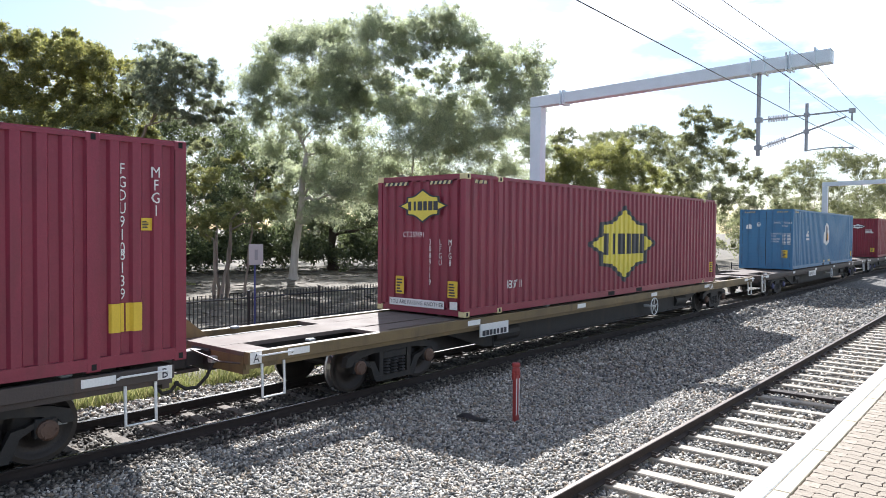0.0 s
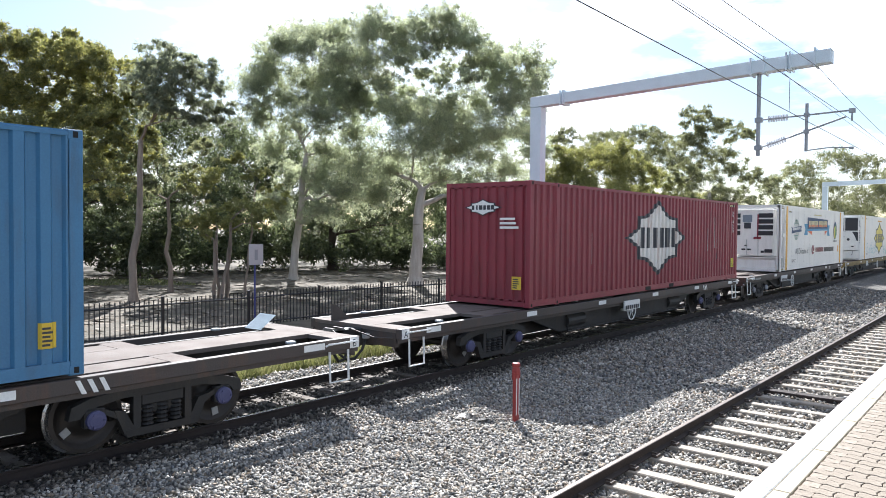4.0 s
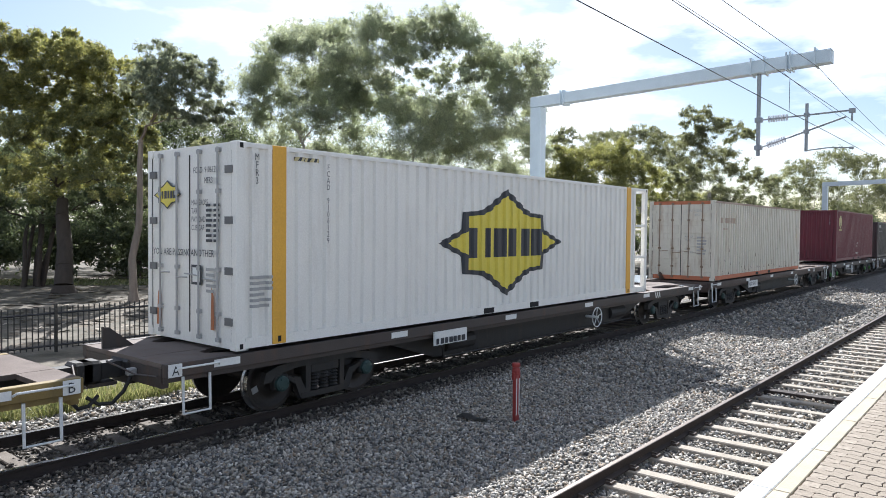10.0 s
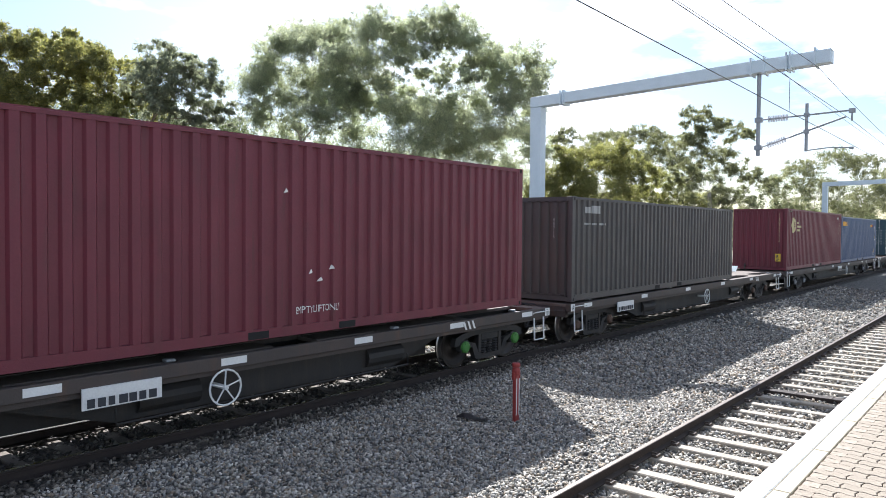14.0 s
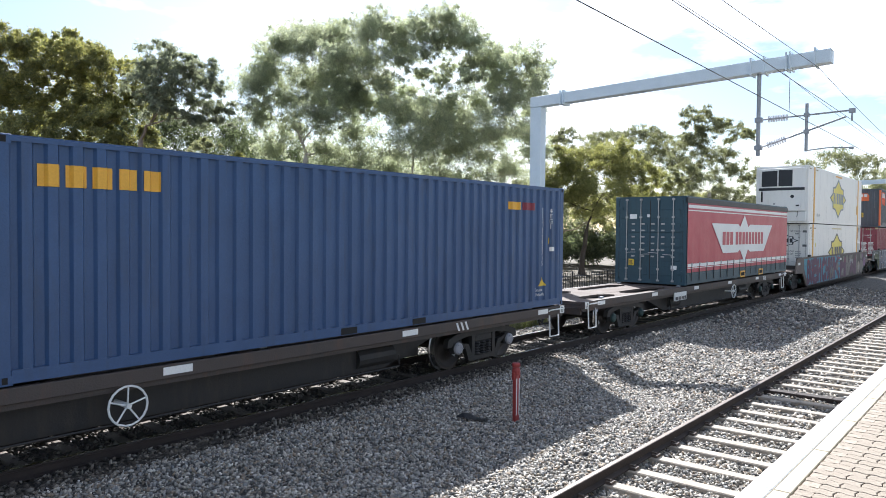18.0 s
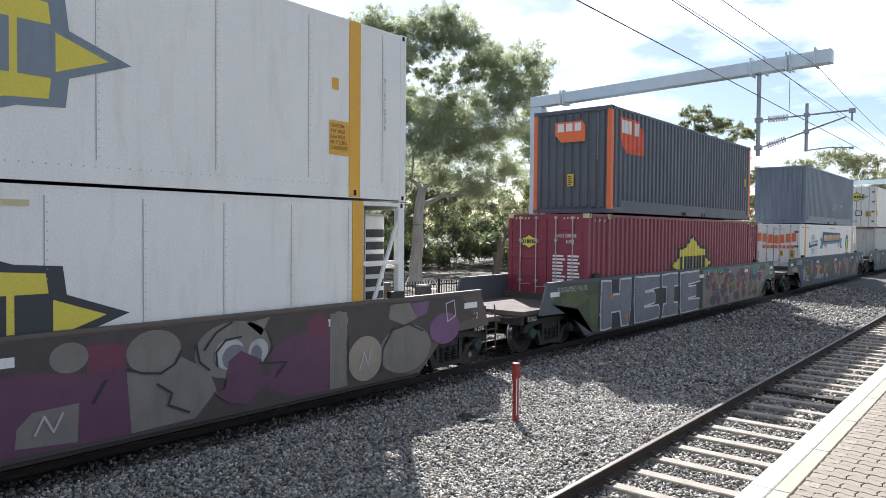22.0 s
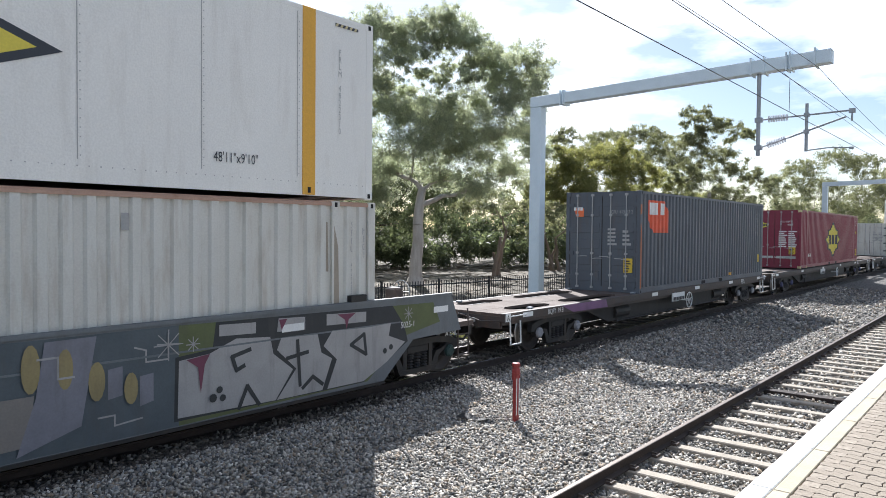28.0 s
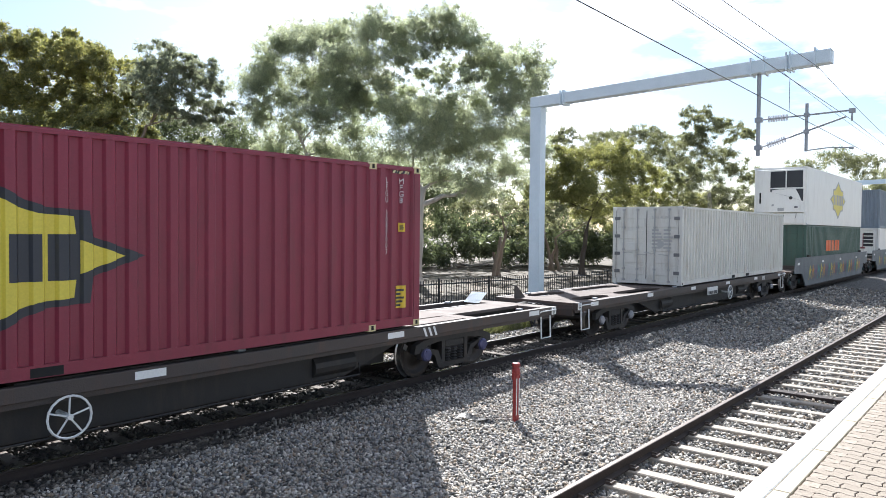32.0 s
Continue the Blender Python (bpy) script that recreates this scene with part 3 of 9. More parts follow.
def gantry(x, y_mast, y_tip, z_mast, z_tip, near=True):
    r = root("overhead_gantry", "pale grey galvanised steel gantry over the tracks", "gantry", "overhead line gantries", at=(x, 0, 0))
    bm = boxes((-0.165, 0.165, y_mast - 0.205, y_mast + 0.205, -0.5, z_mast - 0.345), bevel=0.012)
    part("mast", bm, M_GALV, r)
    bm = bmesh.new()
    a = [bm.verts.new((sx * 0.17, y_mast + 0.21, z)) for sx, z in ((-1, z_mast - 0.34), (1, z_mast - 0.34), (1, z_mast), (-1, z_mast))]
    b = [bm.verts.new((sx * 0.17, y_tip, z)) for sx, z in ((-1, z_tip - 0.34), (1, z_tip - 0.34), (1, z_tip), (-1, z_tip))]
    for i in range(4):
        j = (i + 1) % 4
        bm.faces.new((a[i], a[j], b[j], b[i]))
    bm.faces.new(a), bm.faces.new(list(reversed(b)))
    bmesh.ops.recalc_face_normals(bm, faces=bm.faces[:])
    bmesh.ops.bevel(bm, geom=bm.edges[:], offset=0.01, segments=1, affect="EDGES")
    part("beam", bm, M_GALV, r)

    def beam_z(y):
        return z_mast + (z_tip - z_mast) * (y_mast - y) / (y_mast - y_tip)
    for y in ((y_mast - 0.95, y_mast - 1.05, 5.85, 5.52, 4.97, 4.88, 4.3) if near else (y_mast - 1.0, 5.7)):
        bm = bmesh.new()
        flange(bm, y, beam_z(y) - 0.34, beam_z(y))
        part("joint_plate", bm, M_GALV, r)
    bm = bmesh.new()
    rod(bm, (0, 5.68, 4.92), (0, 5.68, beam_z(5.68) - 0.34), 0.055, n=10)
    part("drop_tube", bm, M_GALVD, r)
    bm = bmesh.new()
    rod(bm, (0, 4.50, 4.97), (0, 4.50, 6.2), 0.042, n=8)
    part("drop_tube", bm, M_GALVD, r)
    for z0, z1, ye in ((5.88, 5.93, 3.45), (5.14, 5.78, 3.60)):
        bm = bmesh.new()
        d = Vector((0, ye - 5.68, z1 - z0))
        p0, p1 = Vector((0, 5.62, z0)), Vector((0, ye, z1))
        rod(bm, p0 + d * 0.34, p1, 0.024, n=8)
        part("cantilever_tube", bm, M_GALVD, r)
        bm = bmesh.new()
        rod(bm, p0, p0 + d * 0.36, 0.022, n=8)
        for i in range(8):
            c = p0 + d * (0.09 + 0.028 * i)
            e = p0 + d * (0.097 + 0.028 * i)
            rod(bm, c, e, 0.092, n=12)
        part("insulator", bm, M_INSUL, r, "ribbed grey insulator")
        part("bracket", boxes((-0.07, 0.07, 5.58, 5.76, z0 - 0.06, z0 + 0.06)), M_GALVD, r)
        part("clamp", boxes((-0.05, 0.05, 4.44, 4.56, z0 + (z1 - z0) * 0.53 - 0.05, z0 + (z1 - z0) * 0.53 + 0.05)), M_GALVD, r)
    part("registration_arm", bar([(0, 4.50, 4.99), (0, 4.0, 5.03), (0, 3.47, 5.0)], 0.016), M_GALVD, r)
    part("steady_clip", boxes((-0.03, 0.03, 3.42, 3.52, 4.96, 5.02)), M_GALVD, r)
    part("wire_clamp", boxes((-0.05, 0.05, 3.4, 3.54, 5.86, 5.97), (-0.02, 0.02, 3.45, 3.49, 5.66, 5.87)), M_GALVD, r)
    return r


gantry(20.0, 12.62, 3.94, 7.27, 7.50)
gantry(64.0, 12.9, 3.9, 7.0, 7.2, near=False)


def wire(label, points, r):
    bm = bar(points, r, 5)
    ob = part("overhead_wire", bm, M_WIRE)
    return tagged(ob, label, "wire", "overhead wires")


def hung(y, z, sag, x0, x1, n=14):
    return [(x0 + (x1 - x0) * i / n, y, z - sag * 4 * (i / n) * (1 - i / n)) for i in range(n + 1)]


contact = [(-24 + 4 * i, 3.47, 5.15 - 0.004 * min(max(-24 + 4 * i, 0), 44)) for i in range(30)]
wire("dark copper contact wire over the platform track", contact, 0.0065)
CATENARY = hung(3.47, 5.68, -0.06, -24, 20) + hung(3.47, 5.68, 0.3, 20, 64)[1:] + hung(3.47, 5.5, 0.3, 64, 108)[1:]
wire("dark catenary wire slung between the gantries", CATENARY, 0.006)
wire("dark feeder wire carried on the gantry beams", hung(5.58, 7.55, 0.06, -24, 20) + hung(5.58, 7.55, 0.45, 20, 64)[1:], 0.0065)
wire("dark return wire slung under the gantry tips", hung(4.26, 7.10, 0.28, -24, 20) + hung(4.26, 7.10, 0.75, 20, 64)[1:], 0.0065)
for x in (14.1, 26.5, 34.0, 42.0, 50.0):
    z = 5.15 - 0.004 * x
    bm = bmesh.new()
    rod(bm, (x, 3.47, z), (x, 3.47, 5.72 if x < 20 else 5.68 - 0.3 * 4 * ((x - 20) / 44) * (1 - (x - 20) / 44)), 0.005, n=5)
    tagged(part("dropper_wire", bm, M_WIRE), "thin dropper between catenary and contact wire", "wire", "overhead wires")
# ---- trees ----
def foliage(name, tones, glow, share=0.55):
    m = bpy.data.materials.new(name)
    m.use_nodes = True
    n, l = m.node_tree.nodes, m.node_tree.links
    b = n["Principled BSDF"]
    out = n["Material Output"]
    ge = n.new("ShaderNodeNewGeometry")
    ra = n.new("ShaderNodeValToRGB")
    ra.color_ramp.elements[0].color, ra.color_ramp.elements[1].color = (*tones[0], 1), (*tones[-1], 1)
    for i, c in enumerate(tones[1:-1]):
        ra.color_ramp.elements.new((i + 1) / (len(tones) - 1)).color = (*c, 1)
    l.new(ge.outputs["Random Per Island"], ra.inputs["Fac"])
    co = n.new("ShaderNodeTexCoord")
    no = n.new("ShaderNodeTexNoise")
    no.inputs["Scale"].default_value, no.inputs["Detail"].default_value = 0.5, 3.0
    l.new(co.outputs["Object"], no.inputs["Vector"])
    mu = n.new("ShaderNodeMixRGB")
    mu.blend_type, mu.inputs["Fac"].default_value = "OVERLAY", 0.6
    l.new(ra.outputs["Color"], mu.inputs["Color1"])
    l.new(no.outputs["Fac"], mu.inputs["Color2"])
    l.new(mu.outputs["Color"], b.inputs["Base Color"])
    b.inputs["Roughness"].default_value = 0.5
    tr = n.new("ShaderNodeBsdfTranslucent")
    tm = n.new("ShaderNodeMixRGB")
    tm.blend_type, tm.inputs["Fac"].default_value, tm.inputs["Color2"].default_value = "MULTIPLY", 1.0, (*glow, 1)
    l.new(mu.outputs["Color"], tm.inputs["Color1"])
    l.new(tm.outputs["Color"], tr.inputs["Color"])
    mx = n.new("ShaderNodeMixShader")
    mx.inputs["Fac"].default_value = share
    l.new(b.outputs["BSDF"], mx.inputs[1])
    l.new(tr.outputs["BSDF"], mx.inputs[2])
    l.new(mx.outputs["Shader"], out.inputs["Surface"])
    return m


L_OLIVE = foliage("olive_leaf", [(0.13, 0.148, 0.088), (0.195, 0.208, 0.105), (0.36, 0.345, 0.14), (0.15, 0.168, 0.098)], (1.55, 1.5, 0.95), 0.52)
# grey-green gum leaves, tones lightened to imitate glare haze over the crowns
L_GREY = foliage("hazed_grey_gum_leaf", [(0.205, 0.232, 0.18), (0.28, 0.308, 0.23), (0.37, 0.385, 0.275), (0.23, 0.26, 0.205)], (1.7, 1.7, 1.45), 0.6)
L_GREEN = foliage("mid_green_leaf", [(0.118, 0.13, 0.088), (0.175, 0.187, 0.118), (0.265, 0.27, 0.165), (0.135, 0.15, 0.102)], (1.6, 1.58, 1.2))
L_SAGE = foliage("sage_gum_leaf", [(0.13, 0.15, 0.115), (0.18, 0.20, 0.15), (0.27, 0.28, 0.19), (0.15, 0.17, 0.13)], (1.6, 1.6, 1.35))
L_LIME = foliage("lime_green_leaf", [(0.14, 0.155, 0.075), (0.20, 0.212, 0.098), (0.31, 0.305, 0.14), (0.16, 0.176, 0.086)], (1.6, 1.55, 1.0))
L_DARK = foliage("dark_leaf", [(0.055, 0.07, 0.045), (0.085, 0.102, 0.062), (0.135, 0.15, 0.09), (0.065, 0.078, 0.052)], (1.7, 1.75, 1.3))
M_GRASS = foliage("verge_grass", [(0.10, 0.125, 0.05), (0.19, 0.205, 0.09), (0.34, 0.315, 0.19), (0.14, 0.165, 0.06)], (1.3, 1.3, 0.9), 0.4)
M_PALEBARK = paint("pale_gum_bark", (0.52, 0.47, 0.41), (0.36, 0.31, 0.26), 0.8, scale=1.5, stretch=(3, 3, 0.5), fine=18, bump=0.15, amount=0.9)


def leaf_mesh(name, v, material):
    """A mesh of loose slender three-cornered leaves."""
    k = len(v) // 3
    me = bpy.data.meshes.new(name)
    me.vertices.add(len(v))
    me.vertices.foreach_set("co", np.ascontiguousarray(v, dtype=np.float32).ravel())
    me.loops.add(3 * k)
    me.loops.foreach_set("vertex_index", np.arange(3 * k, dtype=np.int32))
    me.polygons.add(k)
    me.polygons.foreach_set("loop_start", np.arange(0, 3 * k, 3, dtype=np.int32))
    me.polygons.foreach_set("loop_total", np.full(k, 3, dtype=np.int32))
    me.update(calc_edges=True)
    me.materials.append(material)
    return me


def leaves(rng, centres, radii, counts, length, width, droop=0.7, flat=0.8, strands=8):
    """Slender leaves strung along drooping twigs that fan out from each centre."""
    k = int(counts.sum())
    n = len(centres)
    ti = np.repeat(np.arange(n), counts)
    way = rng.normal(size=(n, strands, 3))
    way[:, :, 2] = np.where(rng.random((n, strands)) < 0.4, np.abs(way[:, :, 2]), way[:, :, 2])
    way /= np.linalg.norm(way, axis=2)[:, :, None]
    way *= rng.uniform(0.55, 1.15, (n, strands))[:, :, None]
    d = way[ti, rng.integers(0, strands, k)]
    r = radii[ti][:, None]
    u = (rng.uniform(0.02, 1.0, k) ** 0.6)[:, None]
    p = centres[ti] + d * u * r * np.array([1, 1, flat]) + rng.normal(0, 0.13, (k, 3)) * r
    p[:, 2] -= (0.3 * droop * r * u * u)[:, 0]
    a = rng.normal(size=(k, 3)) * 0.75 + d * 0.8
    a[:, 2] -= droop
    a /= np.linalg.norm(a, axis=1)[:, None]
    s = np.cross(a, rng.normal(size=(k, 3)))
    s /= np.linalg.norm(s, axis=1)[:, None]
    ln, wd = length * rng.uniform(0.6, 1.4, k), width * rng.uniform(0.7, 1.3, k)
    a, s = a * ln[:, None] / 2, s * wd[:, None] / 2
    return np.stack([p - a - s, p - a + s, p + a], 1).reshape(-1, 3)


def limb(bm, a, b, r0, r1, rng, bend=0.12, n=5):
    """A crooked tapering limb; gives back its points."""
    a, b = Vector(a), Vector(b)
    k = 5
    length = (b - a).length
    pts = [a]
    for i in range(1, k):
        u = i / k
        off = Vector(rng.normal(0, bend * length * 0.35, 3)) * math.sin(u * math.pi)
        pts.append(a.lerp(b, u) + off + Vector((0, 0, bend * length * 0.5 * math.sin(u * math.pi))))
    pts.append(b)
    for i in range(k):
        rod(bm, pts[i], pts[i + 1], r0 + (r1 - r0) * i / k, r0 + (r1 - r0) * (i + 1) / k, n=n, caps=False)
    return pts


SIDE, DEEP = Vector((0.64, -0.768, 0)), Vector((0.768, 0.64, 0))


def spread_out(rng, foot, rows, depth):
    """Crown masses given as (across, height, half width, half height), set at varying depth."""
    lobes = []
    for i, (u, z, across, up) in enumerate(rows):
        p = Vector(foot) + SIDE * u + DEEP * rng.uniform(-depth, depth) * (0.6 + 0.4 * (i % 2))
        lobes.append((p.x, p.y, z, across * 1.3, up * 1.25))
    return lobes


def tree(seed, label, foot, fork, lobes, leaf, bark, trunk_r=0.3, cover=2.24, size=(0.15, 0.046), group="park trees", stems=1, deep=1.0, name="gum_tree", droop=0.7, shell=0.45, tuft=(18, 0.34), stout=1.0, swell=1.0):
    """foot and fork: the trunk's ends. lobes: (x, y, z, across, up) of the crown's rounded masses."""
    rng = np.random.default_rng(seed)
    if len(lobes[0]) == 4:
        lobes = [(x, y, z, a * swell, b * swell) for x, y, z, a, b in spread_out(rng, foot, lobes, deep)]
    else:
        lobes = [(x, y, z, a * 1.1, b * 1.15) for x, y, z, a, b in lobes]
    t = root(name, label, "tree", group, at=foot)
    o = Vector(foot)
    bm = bmesh.new()
    nodes = []
    for s in range(stems):
        j = Vector((rng.normal(0, 0.35), rng.normal(0, 0.35), rng.normal(0, 0.5))) if stems > 1 else Vector()
        base = Vector((rng.normal(0, 0.3), rng.normal(0, 0.3), -0.3)) if stems > 1 else Vector((0, 0, -0.3))
        if stems == 1:
            rod(bm, base, base + Vector((0, 0, 0.7)), trunk_r * 1.7, trunk_r * 1.05, n=9, caps=False)
            base = base + Vector((0, 0, 0.68))
        pts = limb(bm, base, Vector(fork) - o + j, trunk_r, trunk_r * 0.6, rng, 0.05, 9)
        nodes += [(p, trunk_r * 0.6) for p in pts[2:]]
    part("trunk", bm, bark, t, smooth=True)
    centres, radii, counts = [], [], []
    bl = bmesh.new()
    top = Vector(fork) - o
    order = sorted(lobes, key=lambda q: (Vector(q[:3]) - o - top).length)
    for x, y, z, across, up in order:
        c = Vector((x, y, z)) - o
        near, r0 = min(nodes, key=lambda q: (q[0] - c).length + 2.5 * max(0.0, q[0].z - c.z + 0.4))
        r0 = min(r0 * 0.72, stout * (0.02 + 0.035 * (near - c).length))
        pts = limb(bl, near, c, r0, max(0.012, r0 * 0.35), rng, 0.10)
        nodes += [(p, r0 * (1 - 0.6 * i / 5)) for i, p in enumerate(pts) if i > 1]
        k = max(9, int(tuft[0] * across * up))
        each = max(12, int(cover * 2 * math.pi * across * up / (size[0] * size[1] / 2) / k))
        for j in range(k):
            d = Vector(rng.normal(size=3)).normalized()
            if d.z < 0 and rng.random() < 0.4:
                d.z = -d.z
            rad = shell + (1 - shell) * rng.random()
            p = c + Vector((d.x * across, d.y * across, d.z * up)) * rad
            centres.append(p)
            w = rng.uniform(0.6, 1.25)
            radii.append(w * max(0.26, tuft[1] * math.sqrt(across * up)))
            counts.append(int(each * w * w))
            if j % 5 == 0:
                limb(bl, pts[3 + j % 3], p, max(0.008, r0 * 0.22), 0.005, rng, 0.12, 3)
    part("branchwork", bl, bark, t, smooth=True)["kind"] = "stuff"
    v = leaves(rng, np.array([tuple(p) for p in centres]), np.array(radii), np.array(counts), *size, droop)
    link_part("crown", leaf_mesh("crown", v, leaf), t)
    return t


# rank grass and weeds beyond the freight track
rng = np.random.default_rng(8)
k = 30000
gx, gy = rng.uniform(0.5, 30, k), 12.25 + np.abs(rng.normal(0, 0.8, k))
keep = np.array([noise.noise(Vector((a * 0.9, b * 0.9, 3))) > -0.22 for a, b in zip(gx, gy)])
gx, gy = gx[keep], gy[keep]
k = len(gx)
gz = np.array([height(a, b) for a, b in zip(gx, gy)])
hh, an = rng.uniform(0.10, 0.34, k) * np.array([1.25 + 1.1 * noise.noise(Vector((a * 1.7, b * 1.7, 8))) for a, b in zip(gx, gy)]), rng.uniform(0, 6.28, k)
lean = rng.normal(0, 0.13, (k, 2))
wd = rng.uniform(0.004, 0.010, k)
c = np.stack([gx, gy, gz], 1)
s = np.stack([np.cos(an), np.sin(an), 0 * an], 1) * wd[:, None]
mid = c + np.stack([lean[:, 0] * 0.4, lean[:, 1] * 0.4, hh * 0.55], 1)
tip = c + np.stack([lean[:, 0], lean[:, 1], hh], 1)
v = np.stack([c - s, c + s, mid + s, mid - s, tip + s * 0.2, tip - s * 0.2], 1).reshape(-1, 3)
q = (np.array([(0, 1, 2, 3), (3, 2, 4, 5)])[None] + 6 * np.arange(k)[:, None, None]).reshape(-1, 4)
ob = link_part("grass", cloud_mesh("grass", v, q, M_GRASS))
tagged(ob, "rank yellow-green grass and weeds on the far verge", "grass", kind="stuff")

k = 6000
gx = rng.uniform(8, 21, k)
gy = 56.5 - 0.93 * gx + rng.uniform(-2.6, 3.4, k)
gz = np.array([height(a, b) for a, b in zip(gx, gy)])
hh, an, wd = rng.uniform(0.05, 0.14, k), rng.uniform(0, 6.28, k), rng.uniform(0.02, 0.05, k)
c = np.stack([gx, gy, gz], 1)
s = np.stack([np.cos(an), np.sin(an), 0 * an], 1) * wd[:, None]
tip = c + np.stack([rng.normal(0, 0.05, k), rng.normal(0, 0.05, k), hh], 1)
v = np.stack([c - s, c + s, tip + s * 0.4, tip - s * 0.4], 1).reshape(-1, 3)
ob = link_part("lawn", cloud_mesh("lawn", v, np.arange(4 * k).reshape(-1, 4), M_GRASS))
tagged(ob, "short green lawn on the far side of the park", "grass", kind="stuff")


# broad tree with rounded domes
domes = [(-2.4, 11.2, 1.1, 0.7), (-1.1, 11.0, 1.2, 0.7), (0.3, 11.0, 1.1, 0.6), (1.3, 11.0, 0.9, 0.5), (-2.2, 10.6, 1.2, 0.7), (-1.0, 10.4, 1.3, 0.7), (0.5, 10.5, 1.1, 0.6), (1.7, 10.6, 1.0, 0.5), (2.7, 10.3, 0.8, 0.5), (2.1, 10.1, 1.5, 0.7), (0.0, 9.8, 1.1, 0.6), (-2.2, 9.5, 1.3, 0.7), (1.8, 9.3, 1.1, 0.6), (-1.0, 9.3, 1.1, 0.6), (3.1, 9.8, 1.0, 0.7), (-3.7, 10.8, 1.2, 0.9), (-3.7, 9.6, 1.2, 0.9)]
under = [(-1.7, 8.4, 1.2, 0.8), (0.0, 8.7, 1.0, 0.8), (1.3, 8.4, 1.0, 0.8), (2.6, 8.6, 0.9, 0.8), (2.6, 7.6, 1.0, 0.7), (1.3, 7.2, 0.9, 0.7), (0.4, 7.4, 0.9, 0.7), (0.9, 6.1, 0.9, 0.6), (2.5, 6.4, 1.0, 0.7), (3.7, 6.7, 0.8, 0.8), (3.7, 8.8, 0.8, 0.8), (-3.0, 8.4, 1.2, 1.0), (-1.0, 6.9, 1.0, 0.8), (-2.6, 6.6, 1.1, 0.9), (0.0, 5.2, 1.1, 0.8), (2.2, 5.0, 1.1, 0.8), (-2.0, 4.9, 1.1, 0.9)]
tree(11, "spreading olive-gold tree with rounded leafy domes and dark trunk", (14.1, 35.2, -0.3), (14.6, 36.5, 4.2),
     domes + under, L_OLIVE, M_DARKBARK, 0.42, cover=2.9, size=(0.13, 0.045), deep=1.7, droop=0.2, shell=0.7, tuft=(30, 0.33))
tree(12, "leaning gum tree with pale trunk and grey-green crown", (14.6, 29.4, -0.3), (14.9, 29.3, 6.6),
     [(1.3, 9.9, 0.8, 0.55), (2.2, 9.8, 0.8, 0.55), (3.0, 9.4, 0.7, 0.55), (1.5, 9.1, 0.9, 0.65), (2.6, 8.9, 0.9, 0.65), (3.5, 8.7, 0.65, 0.55), (0.9, 9.4, 0.6, 0.55), (1.7, 8.2, 0.9, 0.6), (2.8, 7.9, 0.8, 0.6), (3.5, 7.8, 0.55, 0.55), (2.3, 7.4, 0.7, 0.4), (3.1, 7.4, 0.6, 0.4), (1.4, 7.8, 0.7, 0.65), (0.6, 8.5, 0.6, 0.6)],
     L_SAGE, M_BARK, 0.17, cover=2.1, size=(0.13, 0.04), deep=1.1, shell=0.4, tuft=(30, 0.36))
high = [(-0.2, 14.8, 0.9, 0.8), (1.2, 14.9, 1.1, 0.8), (2.6, 14.7, 1.0, 0.9), (-0.6, 13.7, 1.1, 1.0), (1.0, 13.7, 1.2, 1.0), (2.6, 13.5, 1.1, 1.0), (-1.6, 13.2, 0.7, 0.7), (3.2, 14.2, 0.7, 0.7), (2.0, 12.3, 1.2, 1.0), (0.4, 12.1, 1.2, 1.0), (-1.2, 12.3, 1.0, 0.8), (-2.2, 12.5, 0.8, 1.0), (-2.4, 11.3, 1.0, 1.0), (-0.8, 10.7, 1.2, 1.0), (1.2, 10.8, 1.2, 1.0), (3.0, 11.6, 1.0, 1.0)]
low = [(3.6, 10.4, 1.0, 1.0), (2.0, 9.4, 1.2, 1.0), (0.0, 9.1, 1.0, 0.8), (3.8, 8.6, 1.2, 1.2), (-2.0, 9.5, 1.0, 1.0), (-1.6, 7.9, 1.0, 1.0), (1.8, 7.6, 1.2, 1.0), (3.8, 6.6, 1.2, 1.2), (1.2, 6.0, 1.2, 1.0), (5.6, 7.0, 1.0, 1.0), (3.1, 5.0, 1.2, 1.0), (5.1, 4.8, 1.0, 1.2), (-0.4, 6.2, 0.8, 0.8), (2.1, 3.8, 1.2, 0.8), (-0.8, 4.1, 1.0, 1.0)]
tree(13, "tall hazy grey-green gum with open layered crown", (27.5, 35.0, -0.3), (28.2, 34.6, 7.4),
     high + low, L_GREY, M_PALEBARK, 0.26, cover=1.6, size=(0.18, 0.044), deep=2.0, shell=0.15, tuft=(32, 0.34), stout=1.3, swell=1.16)
high = [(-2.3, 14.9, 1.1, 0.8), (-2.8, 14.0, 1.0, 0.9), (-1.3, 14.4, 1.1, 0.9), (0.2, 15.0, 1.0, 0.8), (1.3, 15.2, 1.1, 0.7), (2.3, 14.7, 1.0, 0.8), (1.1, 14.0, 1.1, 0.8), (-0.7, 13.6, 1.0, 0.8), (2.4, 13.7, 1.0, 0.8), (3.8, 12.7, 1.1, 0.9), (5.1, 12.8, 1.1, 0.9), (6.3, 12.0, 1.0, 0.9), (7.0, 11.5, 0.7, 0.8), (4.6, 11.7, 1.1, 0.8), (5.9, 11.2, 1.1, 0.9), (6.8, 10.4, 0.7, 0.9), (-2.8, 12.4, 1.1, 0.9), (-2.2, 11.6, 0.8, 0.8), (-3.6, 13.0, 0.9, 0.9), (3.2, 13.4, 0.9, 0.8)]
